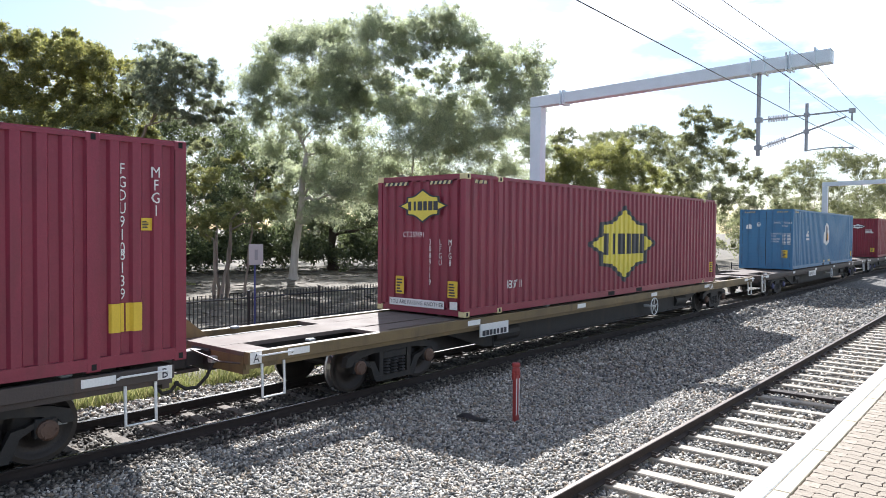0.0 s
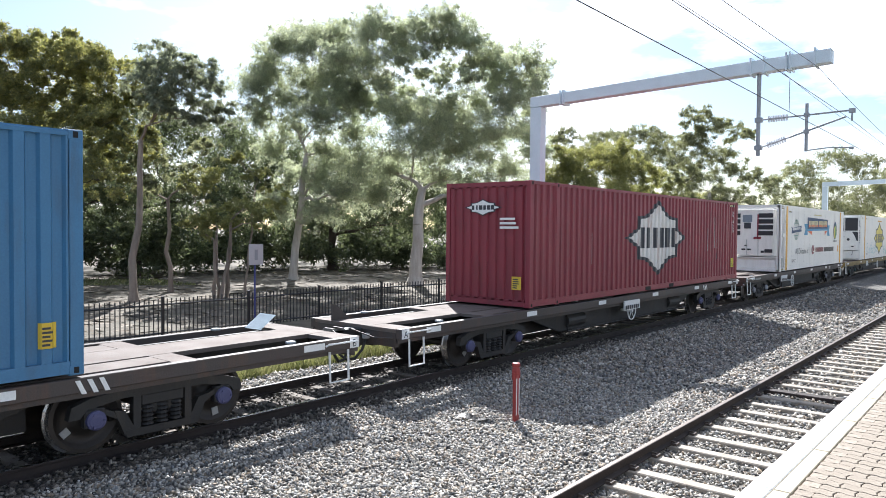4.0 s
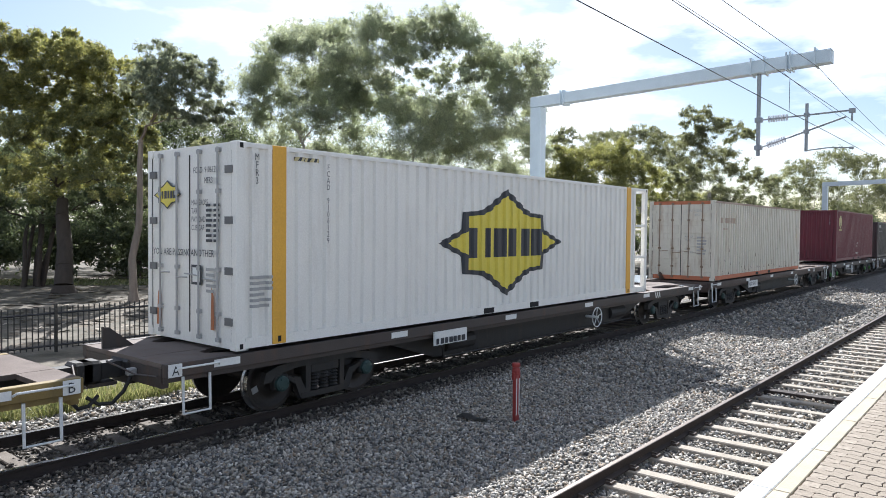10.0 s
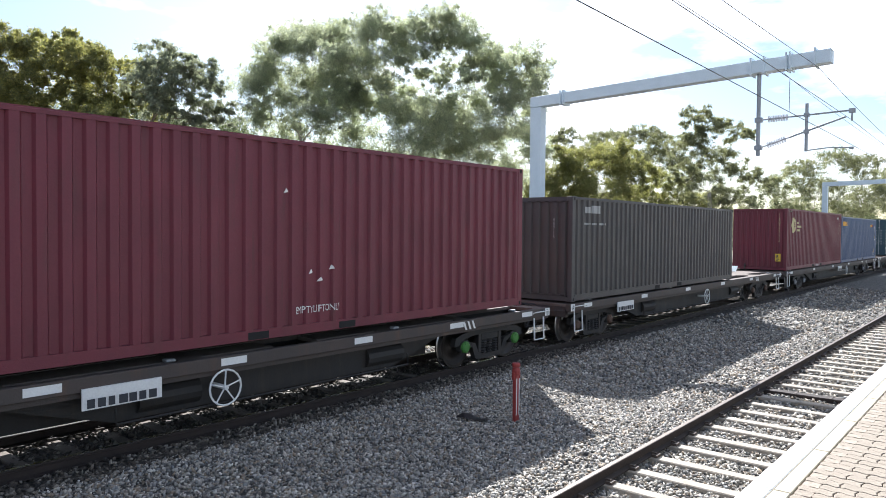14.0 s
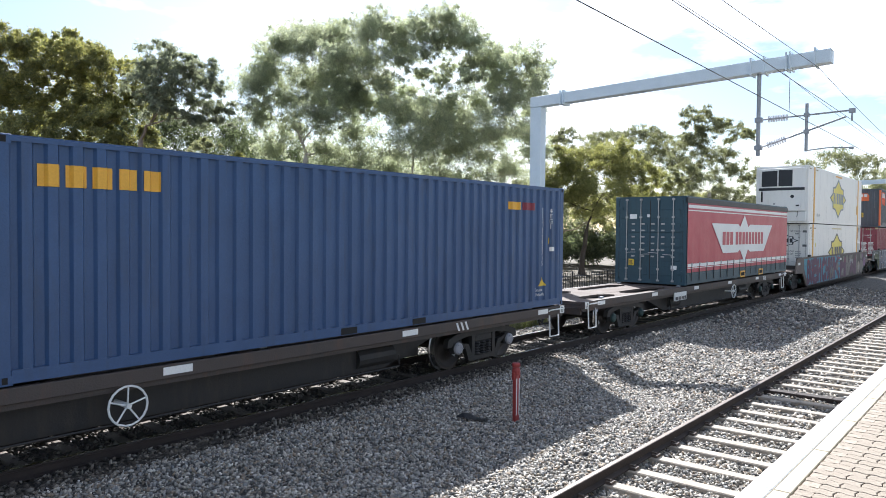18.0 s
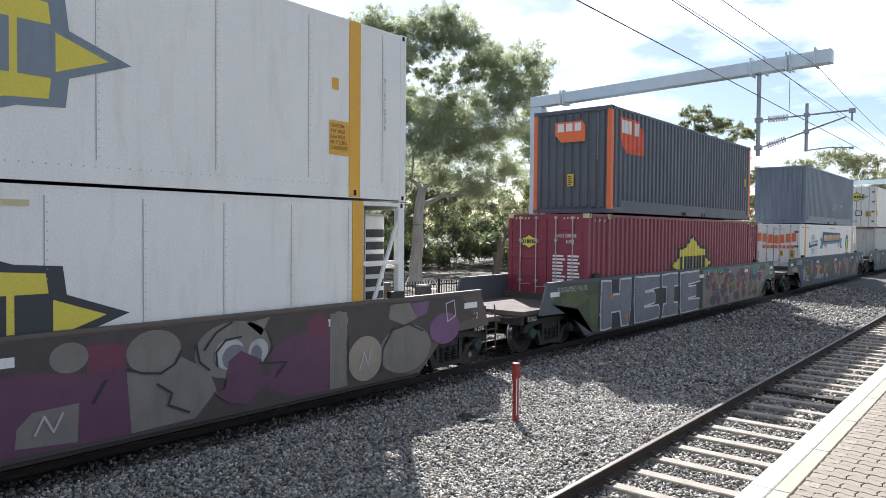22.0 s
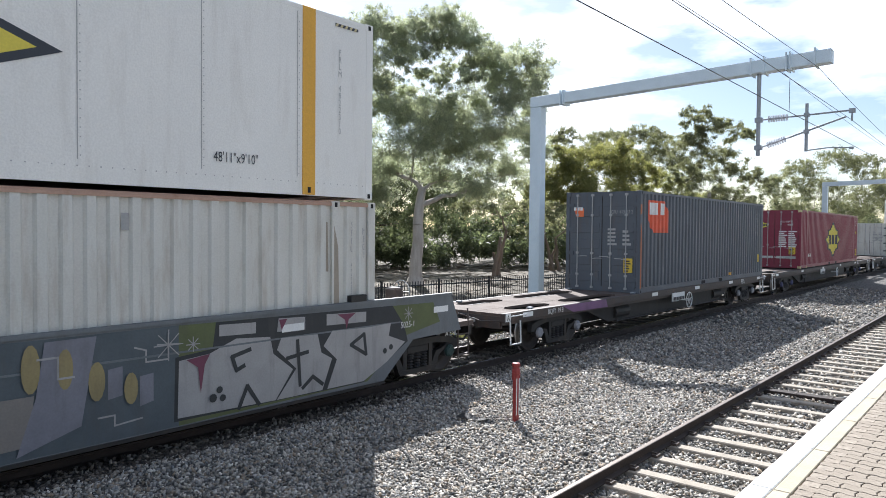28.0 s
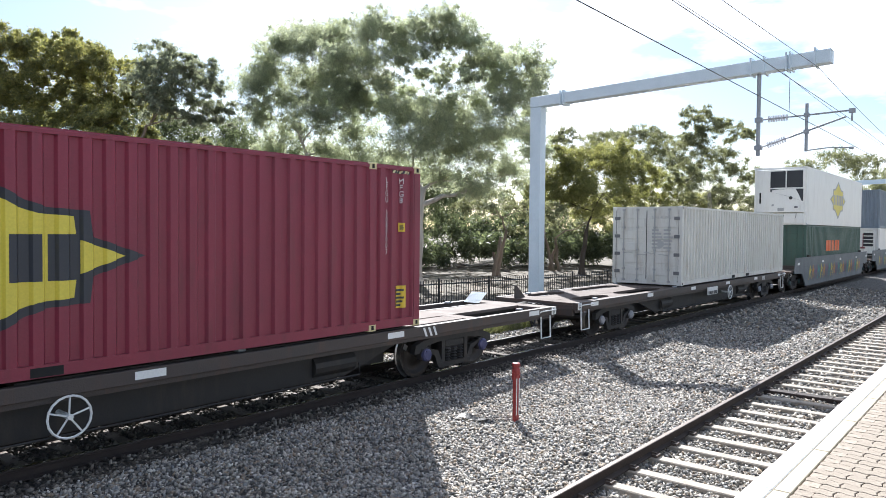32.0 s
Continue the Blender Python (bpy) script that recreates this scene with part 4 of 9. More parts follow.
heart = [(0.6, 12.9, 0.7, 0.5), (1.8, 12.5, 0.7, 0.5), (0.2, 11.9, 0.7, 0.5), (1.4, 11.4, 0.8, 0.5), (2.8, 12.3, 0.6, 0.5), (3.0, 11.2, 0.8, 0.5), (-0.9, 12.5, 0.8, 0.6), (-0.6, 11.1, 0.8, 0.6), (-1.6, 11.0, 0.7, 0.6), (-4.3, 12.2, 0.9, 0.8), (-3.6, 11.2, 0.9, 0.8), (-4.4, 10.6, 0.9, 0.8), (-3.0, 10.4, 0.9, 0.8), (-4.6, 13.2, 0.7, 0.7)]
low = [(0.0, 10.0, 1.1, 0.9), (1.6, 10.0, 1.1, 0.9), (3.4, 10.2, 1.1, 0.8), (5.3, 9.9, 1.3, 0.9), (6.5, 8.7, 0.9, 1.1), (2.5, 8.9, 1.5, 1.1), (0.8, 8.7, 1.3, 1.1), (-0.7, 9.4, 1.1, 0.9), (4.6, 8.3, 1.5, 1.1), (-1.8, 10.0, 0.9, 0.9), (6.9, 7.4, 0.8, 0.9), (0.1, 7.6, 1.5, 1.1), (2.0, 7.4, 1.5, 0.9), (3.9, 7.2, 1.3, 0.8), (-1.6, 6.4, 1.2, 0.9), (5.4, 6.2, 1.3, 0.9), (1.6, 5.9, 1.3, 0.8), (3.6, 5.2, 1.2, 0.8)]
tree(14, "tallest gum with pale forking limbs and airy grey crown", (30.6, 27.6, -0.3), (30.8, 27.3, 5.2),
     high + heart + low, L_GREY, M_PALEBARK, 0.40, cover=1.6, size=(0.18, 0.044), deep=2.0, shell=0.15, tuft=(32, 0.34), stout=1.6, swell=1.16)
tree(15, "small many-stemmed gum with yellow-green leaves", (18.4, 28.5, -0.3), (18.2, 28.3, 2.4),
     [(17.6, 29.0, 5.0, 1.0, 0.75), (18.8, 27.5, 3.8, 1.1, 0.75), (18.0, 28.4, 3.0, 1.0, 0.75), (17.4, 29.1, 2.8, 0.75, 0.65), (19.3, 26.8, 3.2, 0.7, 0.65), (17.0, 28.6, 4.3, 0.7, 0.7)],
     L_LIME, M_BARK, 0.09, cover=1.51, size=(0.12, 0.038), stems=5, group="young gums")
tree(16, "round lime-green wattle beyond the gantry", (46.5, 25.4, -0.3), (46.8, 25.2, 3.0),
     [(47.1, 24.9, 7.4, 2.3, 1.5), (48.3, 23.5, 8.1, 1.9, 1.2), (46.0, 26.2, 6.4, 1.7, 1.5), (47.4, 24.5, 5.3, 2.5, 1.3), (45.4, 27.0, 7.6, 1.3, 1.6), (49.4, 22.4, 6.6, 1.4, 1.2), (44.6, 27.8, 5.4, 1.4, 1.3)],
     L_LIME, M_DARKBARK, 0.22, cover=2.67, size=(0.17, 0.055), droop=0.2, shell=0.7)
tree(17, "flat-topped dark gum with bare forking limbs", (66.9, 29.0, -0.3), (66.2, 30.2, 6.0),
     [(64.4, 32.5, 11.8, 2.5, 1.0), (66.4, 30.1, 12.3, 2.5, 0.9), (68.2, 28.0, 11.6, 2.1, 1.0), (61.7, 35.8, 11.7, 1.7, 1.2), (67.6, 28.6, 9.9, 2.1, 1.4), (65.6, 30.9, 9.0, 3.0, 1.6), (62.8, 34.4, 9.6, 2.4, 1.4), (69.2, 26.6, 9.4, 1.6, 1.2)],
     L_GREEN, M_PALEBARK, 0.34, cover=2.2, stout=1.5, size=(0.2, 0.065))
tree(18, "slender green gum rising over the tree line", (56.6, 19.9, -0.3), (56.9, 19.8, 6.0),
     [(56.3, 20.4, 11.8, 1.5, 1.0), (57.7, 18.6, 10.9, 1.4, 1.0), (58.8, 17.3, 10.5, 0.9, 0.6), (55.9, 20.7, 9.2, 1.7, 1.3), (57.4, 18.9, 8.3, 1.6, 1.2), (58.9, 17.0, 6.8, 1.4, 1.1), (56.5, 19.9, 6.2, 2.0, 1.2), (55.4, 21.3, 7.4, 1.2, 1.0), (58.0, 18.0, 5.2, 1.8, 1.0), (55.8, 20.8, 10.8, 1.1, 0.9)],
     L_GREEN, M_PALEBARK, 0.26, cover=2.3, stout=1.5, size=(0.17, 0.052))
tree(19, "broad far gum with bare grey twigs among its leaves", (86.2, 18.4, -0.3), (86.6, 18.2, 4.0),
     [(85.3, 19.8, 9.4, 2.1, 1.4), (88.0, 16.7, 10.7, 2.4, 1.3), (89.9, 14.3, 10.1, 2.0, 1.4), (83.7, 21.7, 7.7, 1.6, 1.5), (86.7, 18.1, 7.3, 2.6, 1.4), (90.3, 13.7, 6.9, 2.4, 1.8), (93.5, 11.9, 8.2, 2.6, 2.0), (88.4, 16.0, 5.0, 2.6, 1.4), (84.8, 20.2, 5.4, 2.0, 1.3)],
     L_GREEN, M_PALEBARK, 0.3, cover=1.8, stout=1.5, size=(0.24, 0.07))
tree(20, "low lime-green wattle behind the wagons", (58.3, 23.8, -0.3), (58.3, 23.9, 2.5),
     [(58.4, 23.9, 6.5, 2.1, 1.2), (56.8, 25.7, 5.3, 2.2, 1.3), (59.6, 22.4, 4.8, 2.2, 1.3)],
     L_LIME, M_DARKBARK, 0.18, cover=2.67, size=(0.19, 0.06), droop=0.2, shell=0.7)
tree(21, "low spreading gum with arching bare limbs over the fence", (40.5, 28.9, -0.3), (39.8, 28.2, 2.2),
     [(39.0, 28.3, 4.9, 1.9, 0.7), (40.7, 26.1, 4.4, 1.6, 0.7), (41.7, 24.9, 4.3, 1.5, 0.7), (38.0, 29.4, 4.3, 1.4, 0.7)],
     L_GREEN, M_BARK, 0.16, cover=1.64, size=(0.15, 0.048), stems=3, group="young gums")
tree(22, "low spreading gum with arching bare limbs over the fence", (49.5, 29.5, -0.3), (49.0, 29.2, 2.5),
     [(48.5, 30.0, 5.2, 2.0, 0.9), (50.6, 27.6, 4.9, 1.9, 0.8), (51.8, 26.2, 4.2, 1.8, 1.0)],
     L_LIME, M_BARK, 0.15, cover=1.64, size=(0.17, 0.052), stems=3, group="young gums")
tree(23, "slim young gum with crooked pale stem", (17.9, 32.3, -0.3), (17.6, 32.0, 4.2),
     [(17.2, 32.6, 6.0, 1.0, 0.8), (18.3, 31.2, 5.2, 0.9, 0.7), (17.0, 32.9, 4.6, 0.9, 0.7), (18.9, 31.0, 6.6, 0.9, 0.7)],
     L_GREEN, M_BARK, 0.12, cover=1.64, size=(0.13, 0.042), group="young gums")
tree(24, "slim young gum with crooked pale stem", (19.9, 29.0, -0.3), (20.2, 28.7, 4.2),
     [(20.3, 28.6, 5.2, 0.75, 0.6), (20.9, 28.0, 4.4, 0.75, 0.65), (19.8, 29.2, 6.0, 0.65, 0.5)],
     L_LIME, M_BARK, 0.06, cover=1.51, size=(0.12, 0.038), group="young gums")
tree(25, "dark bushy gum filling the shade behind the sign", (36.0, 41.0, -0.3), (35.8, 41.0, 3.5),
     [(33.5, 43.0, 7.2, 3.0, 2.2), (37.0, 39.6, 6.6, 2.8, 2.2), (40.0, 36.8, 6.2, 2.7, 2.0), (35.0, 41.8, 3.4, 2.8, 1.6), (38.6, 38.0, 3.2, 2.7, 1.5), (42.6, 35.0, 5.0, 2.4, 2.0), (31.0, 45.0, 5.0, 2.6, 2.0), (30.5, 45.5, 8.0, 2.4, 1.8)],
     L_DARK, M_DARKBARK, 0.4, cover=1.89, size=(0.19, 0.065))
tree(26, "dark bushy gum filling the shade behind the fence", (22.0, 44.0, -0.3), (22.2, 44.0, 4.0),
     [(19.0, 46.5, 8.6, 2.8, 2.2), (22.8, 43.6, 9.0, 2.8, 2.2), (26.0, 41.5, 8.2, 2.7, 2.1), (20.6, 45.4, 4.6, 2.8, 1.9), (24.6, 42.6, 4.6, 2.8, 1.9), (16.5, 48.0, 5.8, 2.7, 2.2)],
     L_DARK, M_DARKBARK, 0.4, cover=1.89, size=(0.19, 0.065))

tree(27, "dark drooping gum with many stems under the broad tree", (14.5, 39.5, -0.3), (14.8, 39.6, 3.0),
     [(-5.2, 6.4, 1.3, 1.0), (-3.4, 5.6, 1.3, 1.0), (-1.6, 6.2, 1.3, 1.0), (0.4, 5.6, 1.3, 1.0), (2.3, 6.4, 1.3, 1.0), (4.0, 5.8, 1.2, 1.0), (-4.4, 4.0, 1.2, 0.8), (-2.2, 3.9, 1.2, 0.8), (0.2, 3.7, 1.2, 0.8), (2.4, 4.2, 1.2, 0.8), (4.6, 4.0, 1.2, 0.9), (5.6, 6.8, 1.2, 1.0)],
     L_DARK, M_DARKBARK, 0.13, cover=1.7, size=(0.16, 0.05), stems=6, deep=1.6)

# scrub that closes the park at the back
rng = np.random.default_rng(31)


def scrub(label, n, x0, x1, line, z, up, leaf):
    cs, rs = [], []
    for i in range(n):
        x = rng.uniform(x0, x1)
        cs.append((x, line(x) + rng.uniform(-2.5, 2.5), rng.uniform(0.1, z) + up * abs(math.sin(x * 0.37)) * rng.uniform(0, 1)))
        rs.append(rng.uniform(0.7, 1.4))
    v = leaves(rng, np.array(cs), np.array(rs), np.full(n, 115), 0.34, 0.13, 0.2, 0.8)
    ob = link_part("scrub", leaf_mesh("scrub", v, leaf))
    tagged(ob, label, "shrubs", kind="stuff")


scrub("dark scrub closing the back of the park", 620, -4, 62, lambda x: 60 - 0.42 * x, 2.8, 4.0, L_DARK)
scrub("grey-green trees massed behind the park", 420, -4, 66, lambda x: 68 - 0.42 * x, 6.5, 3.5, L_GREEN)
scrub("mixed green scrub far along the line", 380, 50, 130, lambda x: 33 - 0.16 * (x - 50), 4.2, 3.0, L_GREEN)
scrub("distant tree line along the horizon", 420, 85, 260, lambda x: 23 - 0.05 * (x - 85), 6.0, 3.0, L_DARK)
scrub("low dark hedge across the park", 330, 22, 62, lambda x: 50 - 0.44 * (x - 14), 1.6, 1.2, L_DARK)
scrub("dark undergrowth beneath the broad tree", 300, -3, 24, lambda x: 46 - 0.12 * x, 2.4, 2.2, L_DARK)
# ---- train: speeds in metres a second at these seconds ----
SPEED = ((0, 11.999), (8, 11.392), (16, 11.257), (24, 10.919), (32, 10.657))


def gone(t):
    """How far the train has run at t seconds."""
    s = 0.0
    for (t0, v0), (t1, v1) in zip(SPEED[:-1], SPEED[1:]):
        u = min(t, t1) - t0
        if u <= 0:
            break
        s += v0 * u + (v1 - v0) * u * u / (2 * (t1 - t0))
    return s


MOVING = []      # (thing, place along the train, height)
ROLLING = []     # (wheelset, place along the train, place in its wagon)


def on_train(ob, x, z):
    MOVING.append((ob, x, z))
    ob.location = (x, YC, z)
    return ob


# ---- container parts ----
PITCH, DEPTH = 0.278, 0.046


def wave(u, pitch=PITCH, depth=DEPTH):
    """How far a corrugated wall lies back at u."""
    f = (u / pitch) % 1.0
    if f < 0.39:
        return 0.0
    if f < 0.5:
        return depth * (f - 0.39) / 0.11
    if f < 0.89:
        return depth
    return depth * (1.0 - f) / 0.11


def breaks(a, b, pitch=PITCH):
    out = []
    k = math.floor(a / pitch)
    while k * pitch < b:
        out += [pitch * (k + f) for f in (0.0, 0.39, 0.5, 0.89) if a < pitch * (k + f) < b]
        k += 1
    return out


def corrugated(a, b, z0, z1, place, thick=0.006, pitch=PITCH, depth=DEPTH):
    """A folded sheet from a to b; place(u, back, z) gives the corner."""
    bm = bmesh.new()
    us = [a] + breaks(a, b, pitch) + [b]
    lo = [bm.verts.new(place(u, wave(u, pitch, depth), z0)) for u in us]
    hi = [bm.verts.new(place(u, wave(u, pitch, depth), z1)) for u in us]
    for i in range(len(us) - 1):
        bm.faces.new((lo[i], lo[i + 1], hi[i + 1], hi[i]))
    return bm


M_HAZARD = paint("hazard_yellow", (0.72, 0.50, 0.04), (0.6, 0.42, 0.04), 0.5, bump=0.0)
M_RUBBER = paint("black_rubber", (0.02, 0.02, 0.02), (0.03, 0.03, 0.03), 0.7)
M_GRILL = paint("dark_grille", (0.02, 0.022, 0.026), (0.04, 0.042, 0.05), 0.5)
M_HINGE = paint("grey_hinge", (0.16, 0.16, 0.16), (0.1, 0.1, 0.1), 0.6)
M_GAP = paint("forklift_pocket_shade", (0.012, 0.012, 0.012), (0.02, 0.02, 0.02), 0.9)


class Face:
    """A side ('side') or the leading end ('end') of a box, on which markings lie. u runs to the reader's right."""

    def __init__(self, thing, where, half, folded=False, lift=0.006, lead=0.0, pitch=PITCH, depth=DEPTH):
        self.count = 0
        self.thing, self.where, self.half, self.folded, self.lift, self.lead, self.pitch, self.depth = thing, where, half, folded, lift, lead, pitch, depth

    def lay_apart(self, name, bm, material, lift, label):
        for piece in islands(bm):
            self.count -= 1
            self.lay(name, piece, material, lift, label, True)
        self.count += 1

    def lay(self, name, bm, material, lift=0.0, label="", whole=False):
        if not whole and (name.endswith("_bars") or name in ("faded_name", "panel_seams", "panel_seam", "spray_patch", "curtain_band", "sticker", "warning_plate", "slab_badge", "ribbon", "ribbon_fold")):
            return self.lay_apart(name.replace("_bars", "_bar").replace("faded_name", "faded_letter").replace("panel_seams", "panel_seam"), bm, material, lift, label)
        us = [v.co.x for v in bm.verts]
        self.count += 1
        lift += 0.0004 * (self.count % 40)
        if not us:
            bm.free()
            return None
        if self.folded:
            cuts = breaks(min(us), max(us), self.pitch)
            for c in cuts:
                g = bm.verts[:] + bm.edges[:] + bm.faces[:]
                bmesh.ops.bisect_plane(bm, geom=g, plane_co=(c, 0, 0), plane_no=(1, 0, 0), dist=1e-5)
        for v in bm.verts:
            u, w = v.co.x, v.co.y
            back = (wave(u, self.pitch, self.depth) if self.folded else 0.0) - self.lift - lift - v.co.z
            v.co = (u, -self.half + back, w) if self.where == "side" else (self.lead + back, -u, w)
        return part(name, bm, material, self.thing, label)


def islands(bm):
    """The loose pieces of a mesh, each as a mesh of its own."""
    left, out = set(bm.verts), []
    while left:
        todo, got = [left.pop()], []
        while todo:
            v = todo.pop()
            got.append(v)
            for e in v.link_edges:
                o = e.other_vert(v)
                if o in left:
                    left.discard(o)
                    todo.append(o)
        made = bmesh.new()
        twin = {v: made.verts.new(v.co) for v in got}
        for fc in {fc for v in got for fc in v.link_faces}:
            made.faces.new([twin[v] for v in fc.verts])
        out.append(made)
    bm.free()
    return sorted(out, key=lambda m: min((v.co.x, v.co.y) for v in m.verts))


def shape(*outlines, step=0.0):
    """Flat outlines of (u, v) as one mesh."""
    bm = bmesh.new()
    for i, o in enumerate(outlines):
        bm.faces.new([bm.verts.new((u, w, step * i)) for u, w in o])
    bmesh.ops.triangulate(bm, faces=[f for f in bm.faces if len(f.verts) > 4])
    return bm


def rect(u, v, w, h):
    return [(u, v), (u + w, v), (u + w, v + h), (u, v + h)]


def ribbon(points, width):
    """Outlines of a brush stroke along points."""
    out = []
    for (a, b), (c, d) in zip(points[:-1], points[1:]):
        n = math.hypot(c - a, d - b) or 1.0
        du, dv = -(d - b) / n * width / 2, (c - a) / n * width / 2
        eu, ev = (c - a) / n * width * 0.3, (d - b) / n * width * 0.3
        out.append([(a - eu + du, b - ev + dv), (a - eu - du, b - ev - dv), (c + eu - du, d + ev - dv), (c + eu + du, d + ev + dv)])
    return out


def disc(u, v, ru, rv, n=24):
    return [(u + ru * math.cos(2 * math.pi * i / n), v + rv * math.sin(2 * math.pi * i / n)) for i in range(n)]


def star(u, v, r, inner=0.42, points=5, turn=0.0):
    return [(u + r * (1 if i % 2 == 0 else inner) * math.sin(math.pi * i / points + turn), v + r * (1 if i % 2 == 0 else inner) * math.cos(math.pi * i / points + turn)) for i in range(2 * points)]


LETTERING = {}


def words(body, size, squeeze=1.0, align="LEFT", line=1.0):
    """Lettering in the built-in face as a flat mesh, cap height about 0.7 of size."""
    key = (body, align, line)
    if key not in LETTERING:
        cu = bpy.data.curves.new("lettering", "FONT")
        cu.body, cu.align_x, cu.space_line, cu.resolution_u = body, align, line, 2
        ob = new("lettering", cu)
        bpy.context.view_layer.update()
        me = bpy.data.meshes.new_from_object(ob.evaluated_get(bpy.context.evaluated_depsgraph_get()))
        bpy.data.objects.remove(ob)
        LETTERING[key] = ([tuple(v.co) for v in me.vertices], [tuple(p.vertices) for p in me.polygons])
        bpy.data.meshes.remove(me)
    vs, fs = LETTERING[key]
    bm = bmesh.new()
    bv = [bm.verts.new((x * size * squeeze, y * size, 0)) for x, y, _ in vs]
    for f in fs:
        try:
            bm.faces.new([bv[i] for i in f])
        except ValueError:
            pass
    return bm


def write(face, body, u, v, size, material, squeeze=0.75, align="LEFT", line=1.0, name="lettering"):
    bm = words(body, size, squeeze, align, line)
    bmesh.ops.translate(bm, verts=bm.verts[:], vec=(u, v, 0))
    return face.lay(name, bm, material, 0.007)


def column(face, body, u, v, size, material, squeeze=0.75):
    """Letters stacked from v downwards."""
    return write(face, "\n".join(body), u, v, size, material, squeeze, "CENTER", 0.82)


def bars(face, u, v, w, h, rows, material, cols=1, seed=0):
    """Writing too small to read: plain bars."""
    r = random.Random(seed)
    o = []
    for i in range(rows):
        for c in range(cols):
            ww = w / cols * r.uniform(0.55, 0.9)
            o.append(rect(u + c * w / cols, v - (i + 1) * h / rows, ww, h / rows * 0.55))
    return face.lay("small_print", shape(*o), material, 0.007)


def chevrons(face, u, v, w, h, n=5, vertical=False):
    """A yellow and black warning strip."""
    face.lay("warning_strip", shape(rect(u, v, w, h)), M_INK, 0.001)
    o = []
    for i in range(n):
        if vertical:
            s = h / n
            o.append([(u, v + i * s), (u + w, v + i * s + s * 0.3), (u + w, v + i * s + s * 0.8), (u, v + i * s + s * 0.5)])
        else:
            s = w / n
            o.append([(u + i * s, v), (u + i * s + s * 0.5, v), (u + i * s + s * 0.8, v + h), (u + i * s + s * 0.3, v + h)])
    face.lay("warning_stripe", shape(*o), M_CASTING, 0.004)


GEM = [(0, 0.5), (0.17, 0.325), (0.235, 0.285), (0.36, 0.27), (0.37, 0.12), (0.55, 0), (0.37, -0.12), (0.36, -0.27), (0.235, -0.285), (0.17, -0.325)]
GEM = GEM + [(-u, -v) for u, v in GEM]


def gem_logo(face, u, v, width, height, fill, ink, bars_on=True, bar_ink=None):
    """The haulier's pointed badge: dark rim, bright field, six plain bars."""
    sx, sy = width / 1.10, height
    face.lay("badge_rim", shape([(u + a * sx * 1.0, v + b * sy) for a, b in GEM]), ink, 0.002, "dark badge outline")
    face.lay("badge_field", shape([(u + a * sx * 0.875, v + b * sy * 0.875) for a, b in GEM]), fill, 0.005, "bright badge field")
    if bars_on:
        w, h = 0.092 * sx, 0.265 * sy
        o = []
        for i, k in enumerate((0.75, 0.5, 1.1, 0.85, 1.0, 1.05)):
            c = u + (-0.285 + 0.114 * i) * sx
            o.append(rect(c - w * k / 2, v - h / 2, w * k, h))
        face.lay("badge_bars", shape(*o), bar_ink or ink, 0.008)


def warning_plate(face, u, v, w=0.28, h=0.38, seed=1):
    face.lay("warning_plate", shape(rect(u, v, w, h)), M_HAZARD, 0.004, "yellow warning plate")
    bars(face, u + 0.03, v + h - 0.03, w - 0.05, h - 0.06, 5, M_INK, 1, seed)


def castings(c, W, H, xs, material):
    for x in xs:
        for y in (-1, 1):
            for z in (0, 1):
                bm = bmesh.new()
                x0 = x - 0.089
                y0, y1 = (-W / 2 - 0.004, -W / 2 + 0.158) if y < 0 else (W / 2 - 0.158, W / 2 + 0.004)
                z0, z1 = (-0.004, 0.118) if z == 0 else (H - 0.118, H + 0.004)
                box(bm, x0, x0 + 0.178, y0, y1, z0, z1, bevel=0.01)
                ob = part("corner_casting", bm, material, c)
                if y < 0:
                    part("casting_hole", shape_at_side(x - 0.03, z0 + 0.025, 0.06, 0.075, -W / 2 - 0.0065), M_GAP, ob)


def shape_at_side(u, v, w, h, y):
    bm = bmesh.new()
    bm.faces.new([bm.verts.new((a, y, b)) for a, b in rect(u, v, w, h)])
    return bm


